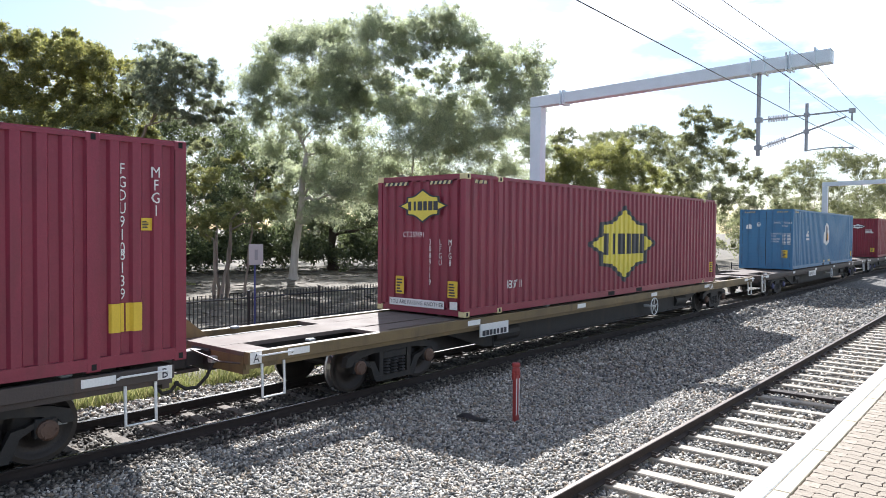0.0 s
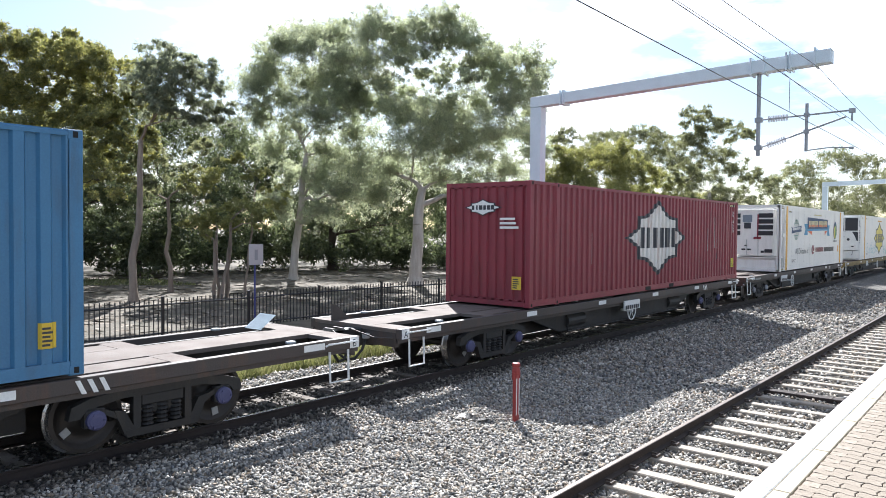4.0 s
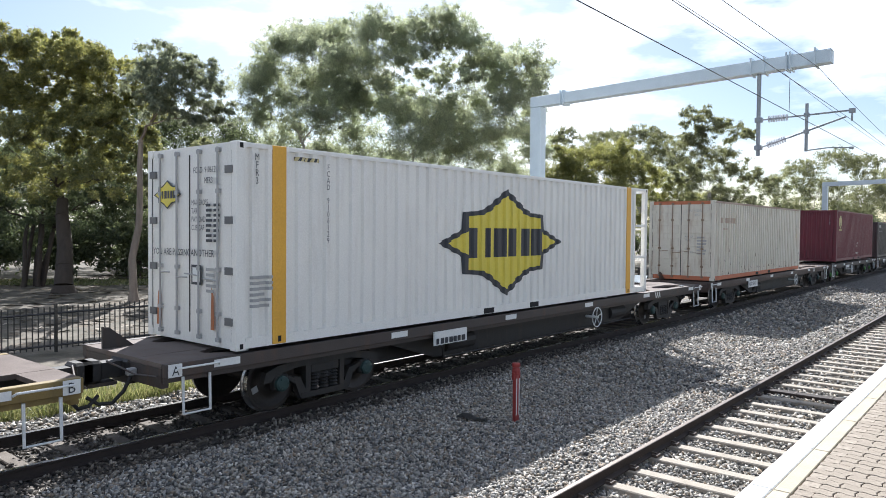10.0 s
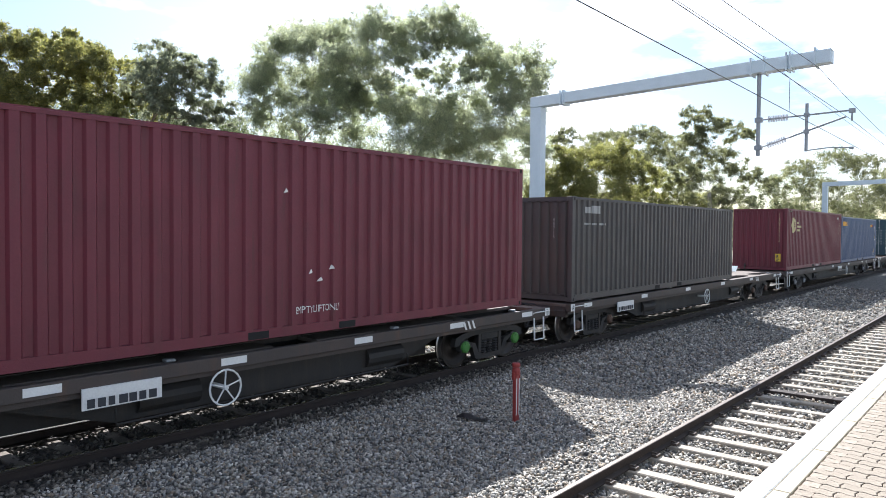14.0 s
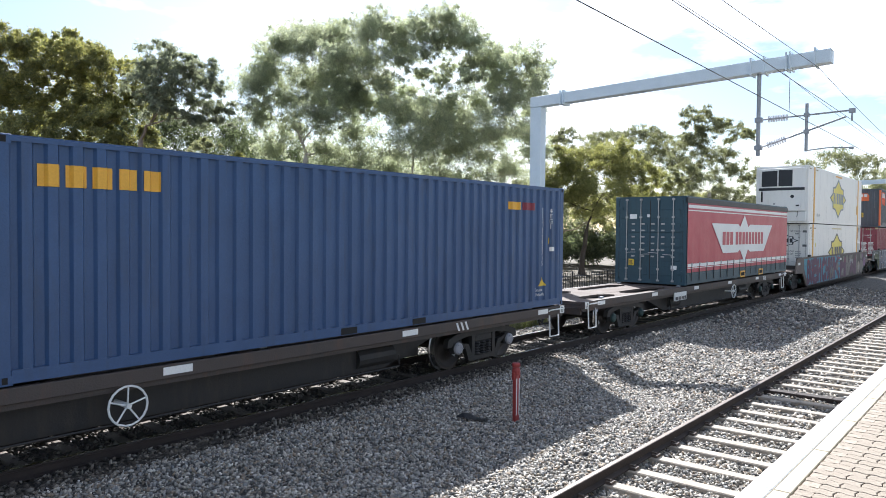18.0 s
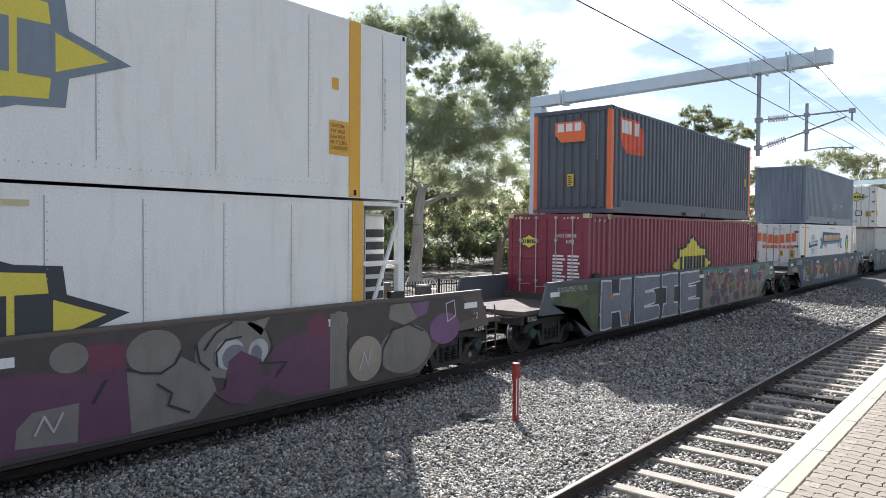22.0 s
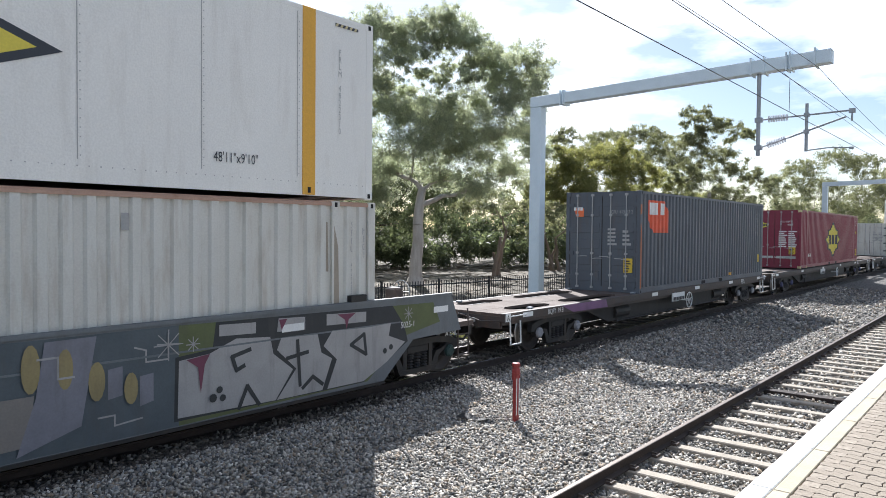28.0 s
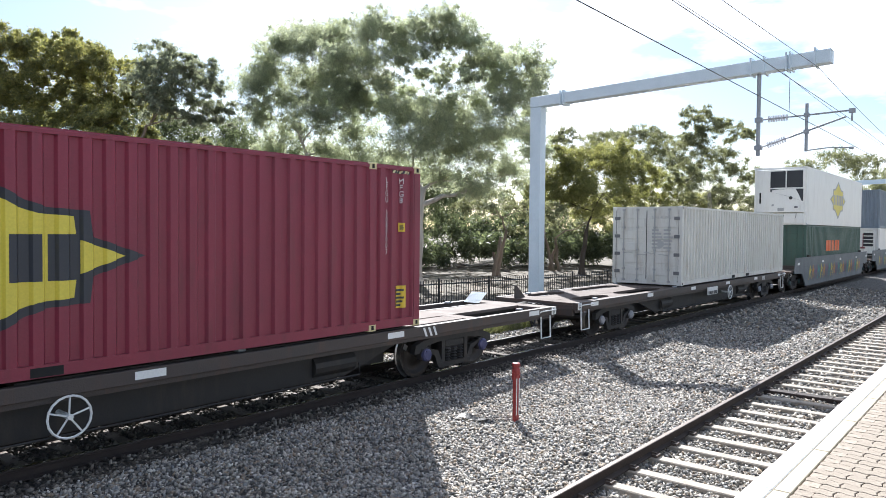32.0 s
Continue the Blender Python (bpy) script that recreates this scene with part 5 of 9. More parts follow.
def door_end(c, W, H, paint_, rod_mat=None, hinge=None, ribs=True, recess=0.0):
    """Two doors with ribs, four lock rods, hinges and handles at the leading end."""
    rod_mat = rod_mat or paint_
    for s in (-1, 1):
        y0, y1 = (0.012, W / 2 - 0.13) if s > 0 else (-W / 2 + 0.13, -0.012)
        bm = boxes((0.02, 0.065, y0, y1, 0.16, H - 0.13))
        d = part("door", bm, paint_, c)
        if ribs:
            for i in range(5):
                z = 0.30 + (H - 0.75) * i / 4.6
                part("door_rib", boxes((0.004, 0.022, y0 + 0.07, y1 - 0.07, z, z + 0.30), bevel=0.012), paint_, d)
        for k in (0.28, 0.74):
            y = y0 + (y1 - y0) * k
            bm = bmesh.new()
            rod(bm, (-0.018, y, 0.1), (-0.018, y, H - 0.06), 0.017, n=8)
            for z in (0.12, 0.5, 1.15, H - 0.7, H - 0.1):
                box(bm, -0.03, 0.02, y - 0.045, y + 0.045, z - 0.03, z + 0.03)
            part("lock_rod", bm, rod_mat, d)
            bm = bar([(-0.03, y, 0.95 + 0.12 * k), (-0.045, y - s * 0.2, 0.97 + 0.12 * k), (-0.045, y - s * 0.34, 0.97 + 0.12 * k)], 0.012)
            part("door_handle", bm, rod_mat, d)
        for i in range(4):
            z = 0.35 + (H - 0.8) * i / 3
            ye = y1 if s > 0 else y0
            part("hinge", boxes((-0.012, 0.03, min(ye - s * 0.14, ye + s * 0.05), max(ye - s * 0.14, ye + s * 0.05), z, z + 0.11)), hinge or paint_, d)
        part("door_gasket", boxes((0.012, 0.04, y0 - 0.012, y0, 0.16, H - 0.13), (0.012, 0.04, y1, y1 + 0.012, 0.16, H - 0.13)), M_RUBBER, d)


def container(label, x, z, L, H, body, W=2.44, end="door", inset=0.0, folded=True, cast=None, post=None, rail=None, rod_mat=None, hinge=None, group="shipping containers", pocket=True, tone_end=None, top=None, name="shipping_container", nose=0.0, tail=0.0):
    c = root(name, label, "container", group)
    on_train(c, x, z)
    rail = rail or body
    h = W / 2
    for s in (-1, 1):
        y0, y1 = (-h, -h + 0.06) if s < 0 else (h - 0.06, h)
        part("bottom_rail", boxes((max(0.16, nose - 0.6), L - 0.16, y0, y1, 0.02, 0.17)), rail, c)
        bm = boxes((max(0.16, nose - 0.6), L - 0.16, y0, y1, H - 0.075, H - 0.002))
        edge = [q for q in bm.edges if all(v.co.z > H - 0.01 for v in q.verts) and abs(q.verts[0].co.x - q.verts[1].co.x) > 1]
        bmesh.ops.bevel(bm, geom=edge, offset=0.026, segments=3, affect="EDGES")
        part("top_rail", bm, top or rail, c, smooth=False)
        if folded:
            bm = corrugated(0.17, L - 0.17 - tail, 0.165, H - 0.07, (lambda u, b, w: (u, -h + 0.006 + b, w)) if s < 0 else (lambda u, b, w: (u, h - 0.006 - b, w)))
        else:
            bm = boxes((max(0.16, nose), L - 0.16 - tail, y0 + 0.004, y1 - 0.004, 0.16, H - 0.07))
        part("side_wall", bm, body, c)
        for xx in (0.08, L - 0.08):
            part("corner_post", boxes((xx - 0.08, xx + 0.08, y0 - 0.001, y1 + 0.06 if s < 0 else y1 + 0.001, 0.1, H - 0.1) if s < 0 else (xx - 0.08, xx + 0.08, y0 - 0.06, y1 + 0.001, 0.1, H - 0.1), bevel=0.01), post or body, c)
        if inset and s < 0:
            for xx in (inset, L - inset):
                part("lift_post", boxes((xx - 0.075, xx + 0.075, -h - 0.003, -h + 0.06, 0.1, H - 0.08)), post or body, c)
    part("roof", corrugated(max(0.1, nose), L - 0.1 - tail, -h + 0.05, h - 0.05, lambda u, b, w: (u, w, H - 0.012 - b * 0.5)), rail, c)
    part("floor", boxes((max(0.1, nose), L - 0.1, -h + 0.06, h - 0.06, 0.05, 0.16)), M_FRAME, c)
    part("end_wall", corrugated(-h + 0.06, h - 0.06, 0.1, H - 0.05, lambda u, b, w: (L - 0.02 - tail - b, u, w)), body, c)
    if tail:
        for s in (-1, 1):
            for v in (H * 0.33, H * 0.63):
                part("frame_rung", boxes((L - 0.16 - tail, L - 0.15, min(s * h, s * (h - 0.05)), max(s * h, s * (h - 0.05)), v, v + 0.07)), body, c)
            part("frame_rung", boxes((L - 0.1, L - 0.05, -h + 0.06, h - 0.06, H * (0.45 + 0.15 * s), H * (0.45 + 0.15 * s) + 0.06)), body, c)
    for e in (0.02, L - 0.14):
        part("header", boxes((e, e + 0.12, -h + 0.16, h - 0.16, H - 0.13, H - 0.005)), rail, c)
        part("sill", boxes((e, e + 0.12, -h + 0.16, h - 0.16, 0.01, 0.16)), rail, c)
    if nose:
        part("front_wall", boxes((nose, nose + 0.05, -h + 0.062, h - 0.062, 0.16, H - 0.1)), body, c)
    xs = [0.089, L - 0.089] + ([inset, L - inset] if inset else [])
    castings(c, W, H, xs, cast or body)
    if end == "door":
        door_end(c, W, H, tone_end or body, rod_mat, hinge)
    elif end == "smoothdoor":
        door_end(c, W, H, tone_end or body, rod_mat, hinge, ribs=False)
    elif end == "blank":
        part("front_wall", corrugated(-h + 0.06, h - 0.06, 0.12, H - 0.1, lambda u, b, w: (0.02 + b, u, w), pitch=0.25), tone_end or body, c)
    if pocket:
        for xx in (L / 2 - 1.05, L / 2 + 0.7):
            part("fork_pocket", boxes((xx, xx + 0.36, -h - 0.005, -h + 0.05, 0.03, 0.14)), M_GAP, c)
    side = Face(c, "side", h, folded, 0.002 if folded else 0.0)
    if not folded:
        side.lift = 0.0
    front = Face(c, "end", h, False, 0.004, 0.0)
    return c, side, front


def seams(side, L, H, step, material, start=0.6):
    """Riveted panel seams on a smooth refrigerated wall."""
    o, r = [], []
    u = start
    while u < L - 0.4:
        o.append(rect(u, 0.3, 0.012, H - 0.42))
        u += step
    side.lay("panel_seam", shape(*o), material, 0.001)
    u = start
    while u < L - 0.4:
        k = 0.34
        while k < H - 0.2:
            r.append(rect(u + 0.03, k, 0.014, 0.014))
            k += 0.11
        u += step
    k = 0.25
    while k < L - 0.2:
        r.append(rect(k, 0.215, 0.016, 0.016))
        k += 0.14
    side.lay("rivets", shape(*r), M_GREYMARK, 0.003)["kind"] = "stuff"


def amber_posts(c, side, L, H, first, last):
    for u in (first, last):
        p = part("lift_post", boxes((u - 0.125, u + 0.125, -side.half - 0.012, -side.half + 0.02, 0.03, H - 0.01), bevel=0.006), M_AMBER, c, "amber-yellow lifting post")
        part("post_slot", shape_at_side(u - 0.03, 0.06, 0.06, 0.09, -side.half - 0.0155), M_GAP, p)


# ---- refrigeration units at the leading end ----
def cooler_curved(c, W, H, split=True):
    """A full-height rounded cooling unit with dark grilles and a lower locker."""
    u = part("cooling_unit", cooler_body(W, H), M_WHITE, c, "white rounded cooling unit")
    f = lambda y: -0.02 - 0.20 * (1 - (y / (W / 2)) ** 2)
    for y0, y1, z0, z1 in (((-1.08, -0.36, H - 1.05, H - 0.2), (-0.30, 0.42, H - 1.05, H - 0.22)) if split else ((-0.55, 0.10, H - 1.05, H - 0.22), (0.16, 0.95, H - 1.05, H - 0.25))):
        bm = bmesh.new()
        n = 8
        ys_ = [y0 + (y1 - y0) * i / n for i in range(n + 1)]
        lo = [bm.verts.new((f(y) - 0.012, y, z0)) for y in ys_]
        hi = [bm.verts.new((f(y) - 0.012, y, z1)) for y in ys_]
        for i in range(n):
            bm.faces.new((lo[i], hi[i], hi[i + 1], lo[i + 1]))
        part("grille", bm, M_GRILL, u, "dark grille")
    bm = bmesh.new()
    o = [(-1.1, H - 1.12), (-1.1, H - 1.75), (-0.2, H - 1.42), (0.42, H - 1.25), (0.42, H - 1.12)]
    o = [(y, z) for y, z in o] if split else [(-1.1, H - 1.12), (-1.1, H - 1.26), (1.1, H - 1.26), (1.1, H - 1.12)]
    vs = []
    for (ya, za), (yb, zb) in zip(o, o[1:] + o[:1]):
        for i in range(6):
            y, z = ya + (yb - ya) * i / 6, za + (zb - za) * i / 6
            vs.append(bm.verts.new((f(y) - 0.012, y, z)))
    bm.faces.new(vs)
    bmesh.ops.triangulate(bm, faces=bm.faces[:])
    part("grille", bm, M_GRILL, u, "dark sloping grille")
    part("intake_slot", boxes((f(0.95) - 0.015, f(0.95), 0.85, 0.97, 1.1, 1.65)), M_GAP, u)
    part("control_box", boxes((f(-0.8) - 0.03, f(-0.8) + 0.02, -1.0, -0.62, 0.78, 1.0), bevel=0.01), M_WHITE, u)
    part("control_screen", boxes((f(-0.8) - 0.034, f(-0.8) - 0.03, -0.88, -0.72, 0.86, 0.93)), M_GRILL, u)
    part("maker_disc", turned_at(f(-0.55) - 0.02, -0.55, 1.36, 0.085), M_GRILL, u)
    part("rating_plate", boxes((f(-0.1) - 0.012, f(-0.1), -0.25, 0.05, 0.7, 0.85), (f(0.3) - 0.012, f(0.3), 0.24, 0.34, 0.95, 1.05)), M_GREYMARK, u)
    lk = part("locker", boxes((-0.06, 0.06, -W / 2 + 0.1, W / 2 - 0.1, 0.08, 0.6), bevel=0.02), M_WHITE, c, "white lower locker")
    for y in (-0.75, -0.3, 0.2, 0.7):
        part("locker_rib", boxes((-0.075, -0.06, y - 0.015, y + 0.015, 0.12, 0.56)), M_WHITE, lk)
    part("drain_hook", bar([(-0.09, -0.8, 0.6), (-0.09, -0.78, 0.38), (-0.1, -0.74, 0.34)], 0.012), M_RUBBER, lk)


def turned_at(x, y, z, r):
    bm = bmesh.new()
    rod(bm, (x, y, z), (x + 0.02, y, z), r, n=18)
    return bm


def cooler_body(W, H):
    bm = bmesh.new()
    n = 10
    ys_ = [-W / 2 + 0.1 + (W - 0.2) * i / n for i in range(n + 1)]
    rows = []
    for z in (0.62, 0.64, H - 0.14, H - 0.1):
        k = 0.0 if z in (0.62, H - 0.1) else 1.0
        rows.append([bm.verts.new((-0.0 - (0.02 + 0.20 * (1 - (y / (W / 2)) ** 2)) * k, y, z)) for y in ys_])
    for a, b in zip(rows[:-1], rows[1:]):
        for i in range(n):
            bm.faces.new((a[i], b[i], b[i + 1], a[i + 1]))
    for side_ in (0, n):
        vs = [r[side_] for r in rows]
        try:
            bm.faces.new(vs)
        except ValueError:
            pass
    bmesh.ops.recalc_face_normals(bm, faces=bm.faces[:])
    return bm


def cooler_framed(c, W, H, back=0.0):
    """An open end frame with a boxed cooling unit, louvres and diagonal braces."""
    h = W / 2
    for s in (-1, 1):
        part("frame_post", boxes((-0.0, 0.1, s * h - 0.05, s * h + 0.05, 0.0, H)), M_WHITE, c)
        part("brace", bar([(0.12, s * (h - 0.05), H - 0.25), (0.62, s * (h - 0.05), H * 0.55), (0.12, s * (h - 0.05), 0.55)], 0.035), M_WHITE, c)
        part("brace_block", boxes((0.5, 0.72, s * (h - 0.05) - 0.07, s * (h - 0.05) + 0.07, H * 0.52, H * 0.58)), M_WHITE, c)
    part("frame_beam", boxes((0.0, 0.08, -h + 0.05, h - 0.05, H - 0.09, H)), M_WHITE, c)
    part("frame_sill", boxes((0.0, 0.1, -h + 0.05, h - 0.05, 0.0, 0.09)), M_WHITE, c)
    tk = part("fuel_tank", boxes((0.08, 0.75, -h + 0.12, h - 0.12, 0.1, 0.58), bevel=0.08), M_WHITE, c, "white rounded tank")
    part("tank_shelf", boxes((0.02, 0.8, -h + 0.06, h - 0.06, 0.6, 0.64)), M_WHITE, c)
    u = part("cooling_unit", boxes((0.12, 0.8, -0.98, 0.72, 0.68, H - 0.14), bevel=0.07), M_WHITE, c, "white boxed cooling unit")
    for i in range(4):
        z = H - 0.55 - 0.27 * i
        part("louvre", boxes((0.095, 0.13, -0.93, -0.30, z, z + 0.2), bevel=0.01), M_GRILL, u, "black louvre")
        part("louvre", boxes((0.095, 0.13, 0.50, 0.66, z, z + 0.2), bevel=0.01), M_GRILL, u, "black louvre")
    part("mesh_panel", boxes((0.098, 0.12, -0.02, 0.40, H - 0.75, H - 0.42)), M_GREYBLUE, u)
    part("maker_plate", boxes((0.096, 0.12, 0.03, 0.33, H - 1.05, H - 0.78)), M_INK, u)
    part("red_trim", boxes((0.09, 0.125, -0.30, -0.25, H - 1.5, H - 0.4), (0.09, 0.125, -0.42, -0.10, H - 1.53, H - 1.43)), M_RED, u)
    part("unit_seam", boxes((0.095, 0.125, -0.31, -0.29, 0.72, H - 1.55), (0.095, 0.125, 0.2, 0.21, 0.72, H - 1.55)), M_GREYMARK, u)
    for y, z, w, hh in ((-0.92, 0.85, 0.34, 0.16), (-0.56, 0.84, 0.14, 0.1), (0.02, 0.95, 0.17, 0.07), (0.26, 0.95, 0.17, 0.07), (0.2, 1.15, 0.1, 0.03)):
        part("vent", boxes((0.094, 0.125, y, y + w, z, z + hh)), M_GRILL, u)


def cooler_tail(c, W, H, L):
    """A boxed cooling unit with dark louvres inside an open frame at the trailing end."""
    h = W / 2
    u = part("cooling_unit", boxes((L - 0.74, L - 0.16, -0.92, 0.92, 0.62, H - 0.2), bevel=0.05), M_WHITE, c, "white boxed cooling unit")
    for i in range(6):
        z = H - 0.62 - 0.22 * i
        part("louvre", boxes((L - 0.66, L - 0.24, -0.945, -0.90, z, z + 0.14)), M_GRILL, u, "black louvre")
    part("fuel_tank", boxes((L - 0.74, L - 0.2, -h + 0.14, h - 0.14, 0.12, 0.54), bevel=0.07), M_WHITE, c, "white rounded tank")
    for s in (-1, 1):
        part("brace", bar([(L - 0.12, s * (h - 0.05), H - 0.3), (L - 0.72, s * (h - 0.05), H * 0.42)], 0.04), M_WHITE, c)


# ---- wagons ----
def wheel_mesh():
    """A wheelset: two wheels with flanges on an axle, hub bolts and a chalk mark to show its turn."""
    bm = bmesh.new()
    for s in (-1, 1):
        t = turned([(0.10, s * 0.80), (0.17, s * 0.79), (0.20, s * 0.735), (0.37, s * 0.73), (0.40, s * 0.795), (0.455, s * 0.795), (0.462, s * 0.70), (0.49, s * 0.685), (0.49, s * 0.66), (0.40, s * 0.655), (0.37, s * 0.70), (0.2, s * 0.70), (0.12, s * 0.66)], 28)
        me = bpy.data.meshes.new("t")
        t.to_mesh(me)
        t.free()
        bm.from_mesh(me)
        bpy.data.meshes.remove(me)
    rod(bm, (0, -0.98, 0), (0, 0.98, 0), 0.075, n=12)
    for f in bm.faces:
        c = f.calc_center_median()
        r = math.hypot(c.x, c.z)
        f.smooth = r < 0.4
        if 0.45 < r < 0.48:
            f.material_index = 1
    box(bm, 0.24, 0.35, -0.747, -0.738, -0.05, 0.05)
    for f in bm.faces[-6:]:
        f.material_index = 2
    me = finish("wheelset", bm, M_WHEEL)
    me.materials.append(M_TREAD)
    me.materials.append(M_GREYMARK)
    return me


WHEELSET = wheel_mesh()


def side_frame_mesh():
    bm = bmesh.new()
    top = [(-1.22, 0.50), (-1.18, 0.66), (-0.95, 0.735), (-0.5, 0.79), (0.5, 0.79), (0.95, 0.735), (1.18, 0.66), (1.22, 0.50), (1.08, 0.50), (1.0, 0.60), (0.55, 0.67), (-0.55, 0.67), (-1.0, 0.60), (-1.08, 0.50)]
    prism(bm, top, -0.06, 0.06)
    for s in (-1, 1):
        prism(bm, [(s * 0.66, 0.53), (s * 0.52, 0.50), (s * 0.36, 0.20), (s * 0.52, 0.18)], -0.055, 0.055)
        prism(bm, [(s * 1.14, 0.62), (s * 0.98, 0.62), (s * 0.60, 0.40), (s * 0.66, 0.52), (s * 0.9, 0.62)], -0.05, 0.05)
        box(bm, s * 0.36 - 0.05, s * 0.36 + 0.05, -0.055, 0.055, 0.2, 0.7)
    box(bm, -0.5, 0.5, -0.06, 0.06, 0.15, 0.245)
    bmesh.ops.recalc_face_normals(bm, faces=bm.faces[:])
    return finish("side_frame", bm, M_BLACK)


SIDE_FRAME = side_frame_mesh()
coil = [(0.04, 0.25)]
for k in range(5):
    coil += [(0.07, 0.255 + 0.055 * k), (0.088, 0.27 + 0.055 * k), (0.07, 0.29 + 0.055 * k), (0.055, 0.30 + 0.055 * k)]
SPRING = finish("spring", turned(coil, 9, "z"), M_BLACK)
BOLSTER = finish("bolster_end", boxes((-0.3, 0.3, -0.05, 0.05, 0.525, 0.67), bevel=0.015), M_BLACK)
bm = turned([(0.115, 0.0), (0.125, -0.02), (0.12, -0.09), (0.09, -0.11), (0.05, -0.115)], 16)
for i in range(3):
    w = 2 * math.pi * i / 3
    rod(bm, (0.085 * math.cos(w), -0.08, 0.085 * math.sin(w)), (0.085 * math.cos(w), -0.125, 0.085 * math.sin(w)), 0.016, n=6)
CAPS = {}
for key, col in (("rust", (0.13, 0.075, 0.05)), ("blue", (0.09, 0.09, 0.19)), ("lime", (0.08, 0.26, 0.05)), ("teal", (0.03, 0.065, 0.06)), ("grey", (0.34, 0.34, 0.36))):
    m = bm.copy()
    CAPS[key] = finish("axle_cap", m, paint("axle_cap_" + key, col, tuple(v * 0.6 for v in col), 0.6, scale=4))
bm.free()


def bogie(w, x, cap, along):
    b = link_part("bogie", finish("bogie", boxes((-0.16, 0.16, -1.0, 1.0, 0.42, 0.66), (-0.45, 0.45, -0.35, 0.35, 0.5, 0.72)), M_BLACK), w, "sooty cast-steel bogie")
    b.location = (x, 0, 0)
    for s in (-1, 1):
        link_part("side_frame", SIDE_FRAME, b).location = (0, s * 0.98, 0)
        link_part("bolster_end", BOLSTER, b).location = (0, s * 0.98, 0)
        for d in (-0.2, 0.0, 0.2):
            link_part("spring", SPRING, b).location = (d, s * 0.98, 0)
        for d in (-0.9, 0.9):
            c = link_part("axle_cap", CAPS[cap], b)
            c.location = (d, s * 1.0, 0.46)
            if s > 0:
                c.rotation_euler.z = math.pi
            part("axle_box", boxes((d - 0.13, d + 0.13, s * 0.98 - 0.07, s * 0.98 + 0.07, 0.36, 0.60), bevel=0.02), M_BLACK, b)
    for d in (-0.9, 0.9):
        ws = link_part("wheelset", WHEELSET, w)
        ws.location = (x + d, 0, 0.46)
        ROLLING.append((ws, along + x + d, x + d))
    part("brake_beam", boxes((-0.62, -0.56, -0.8, 0.8, 0.34, 0.42), (0.56, 0.62, -0.8, 0.8, 0.34, 0.42)), M_BLACK, b)


def coupler(w, x, d):
    """A knuckle coupler that points along d, with its hose."""
    bm = boxes((min(x, x + d * 0.35), max(x, x + d * 0.35), -0.11, 0.11, 0.76, 0.98))
    box(bm, min(x + d * 0.33, x + d * 0.62), max(x + d * 0.33, x + d * 0.62), -0.17, 0.15, 0.72, 1.03, bevel=0.04)
    part("coupler", bm, M_BLACK, w, "dark steel knuckle coupler")
    part("brake_hose", bar([(x + d * 0.05, -0.42, 0.84), (x + d * 0.16, -0.41, 0.62), (x + d * 0.3, -0.37, 0.47), (x + d * 0.46, -0.32, 0.47), (x + d * 0.6, -0.27, 0.58)], 0.026), M_RUBBER, w)
    part("angle_cock", boxes((min(x, x + d * 0.13), max(x, x + d * 0.13), -0.47, -0.37, 0.82, 0.92), bevel=0.015), M_GREYMARK, w, "pale brake pipe valve")
    part("uncoupling_lever", bar([(x + d * 0.08, -1.15, 0.9), (x + d * 0.14, -0.7, 0.88), (x + d * 0.3, -0.2, 1.02)], 0.014), M_FRAME, w)
    part("draft_pocket", boxes((min(x - d * 0.25, x + d * 0.04), max(x - d * 0.25, x + d * 0.04), -0.26, 0.26, 0.66, 1.0), bevel=0.03), M_BLACK, w)
    part("coupler_shelf", boxes((min(x + d * 0.12, x + d * 0.5), max(x + d * 0.12, x + d * 0.5), -0.13, 0.13, 0.66, 0.71)), M_FRAME, w)


def stirrup(w, x):
    part("step", bar([(x - 0.2, -1.22, 0.86), (x - 0.2, -1.24, 0.36), (x + 0.2, -1.24, 0.36), (x + 0.2, -1.22, 0.86)], 0.021), M_SIGNW, w, "white painted step")


def hand_wheel(w, x, z=0.62):
    bm = bmesh.new()
    n = 18
    for i in range(n):
        a, b = 2 * math.pi * i / n, 2 * math.pi * (i + 1) / n
        rod(bm, (x + 0.25 * math.cos(a), -1.27, z + 0.25 * math.sin(a)), (x + 0.25 * math.cos(b), -1.27, z + 0.25 * math.sin(b)), 0.015, n=5, caps=False)
    for i in range(5):
        a = 2 * math.pi * i / 5 + 0.3
        rod(bm, (x, -1.25, z), (x + 0.25 * math.cos(a), -1.27, z + 0.25 * math.sin(a)), 0.012, n=5)
    rod(bm, (x, -1.3, z), (x, -0.9, z), 0.035, n=8)
    part("hand_brake", bm, M_SIGNW, w, "pale spoked hand-brake wheel")


def wagon_face(w, lift=0.004):
    return Face(w, "side", 1.25, False, lift)


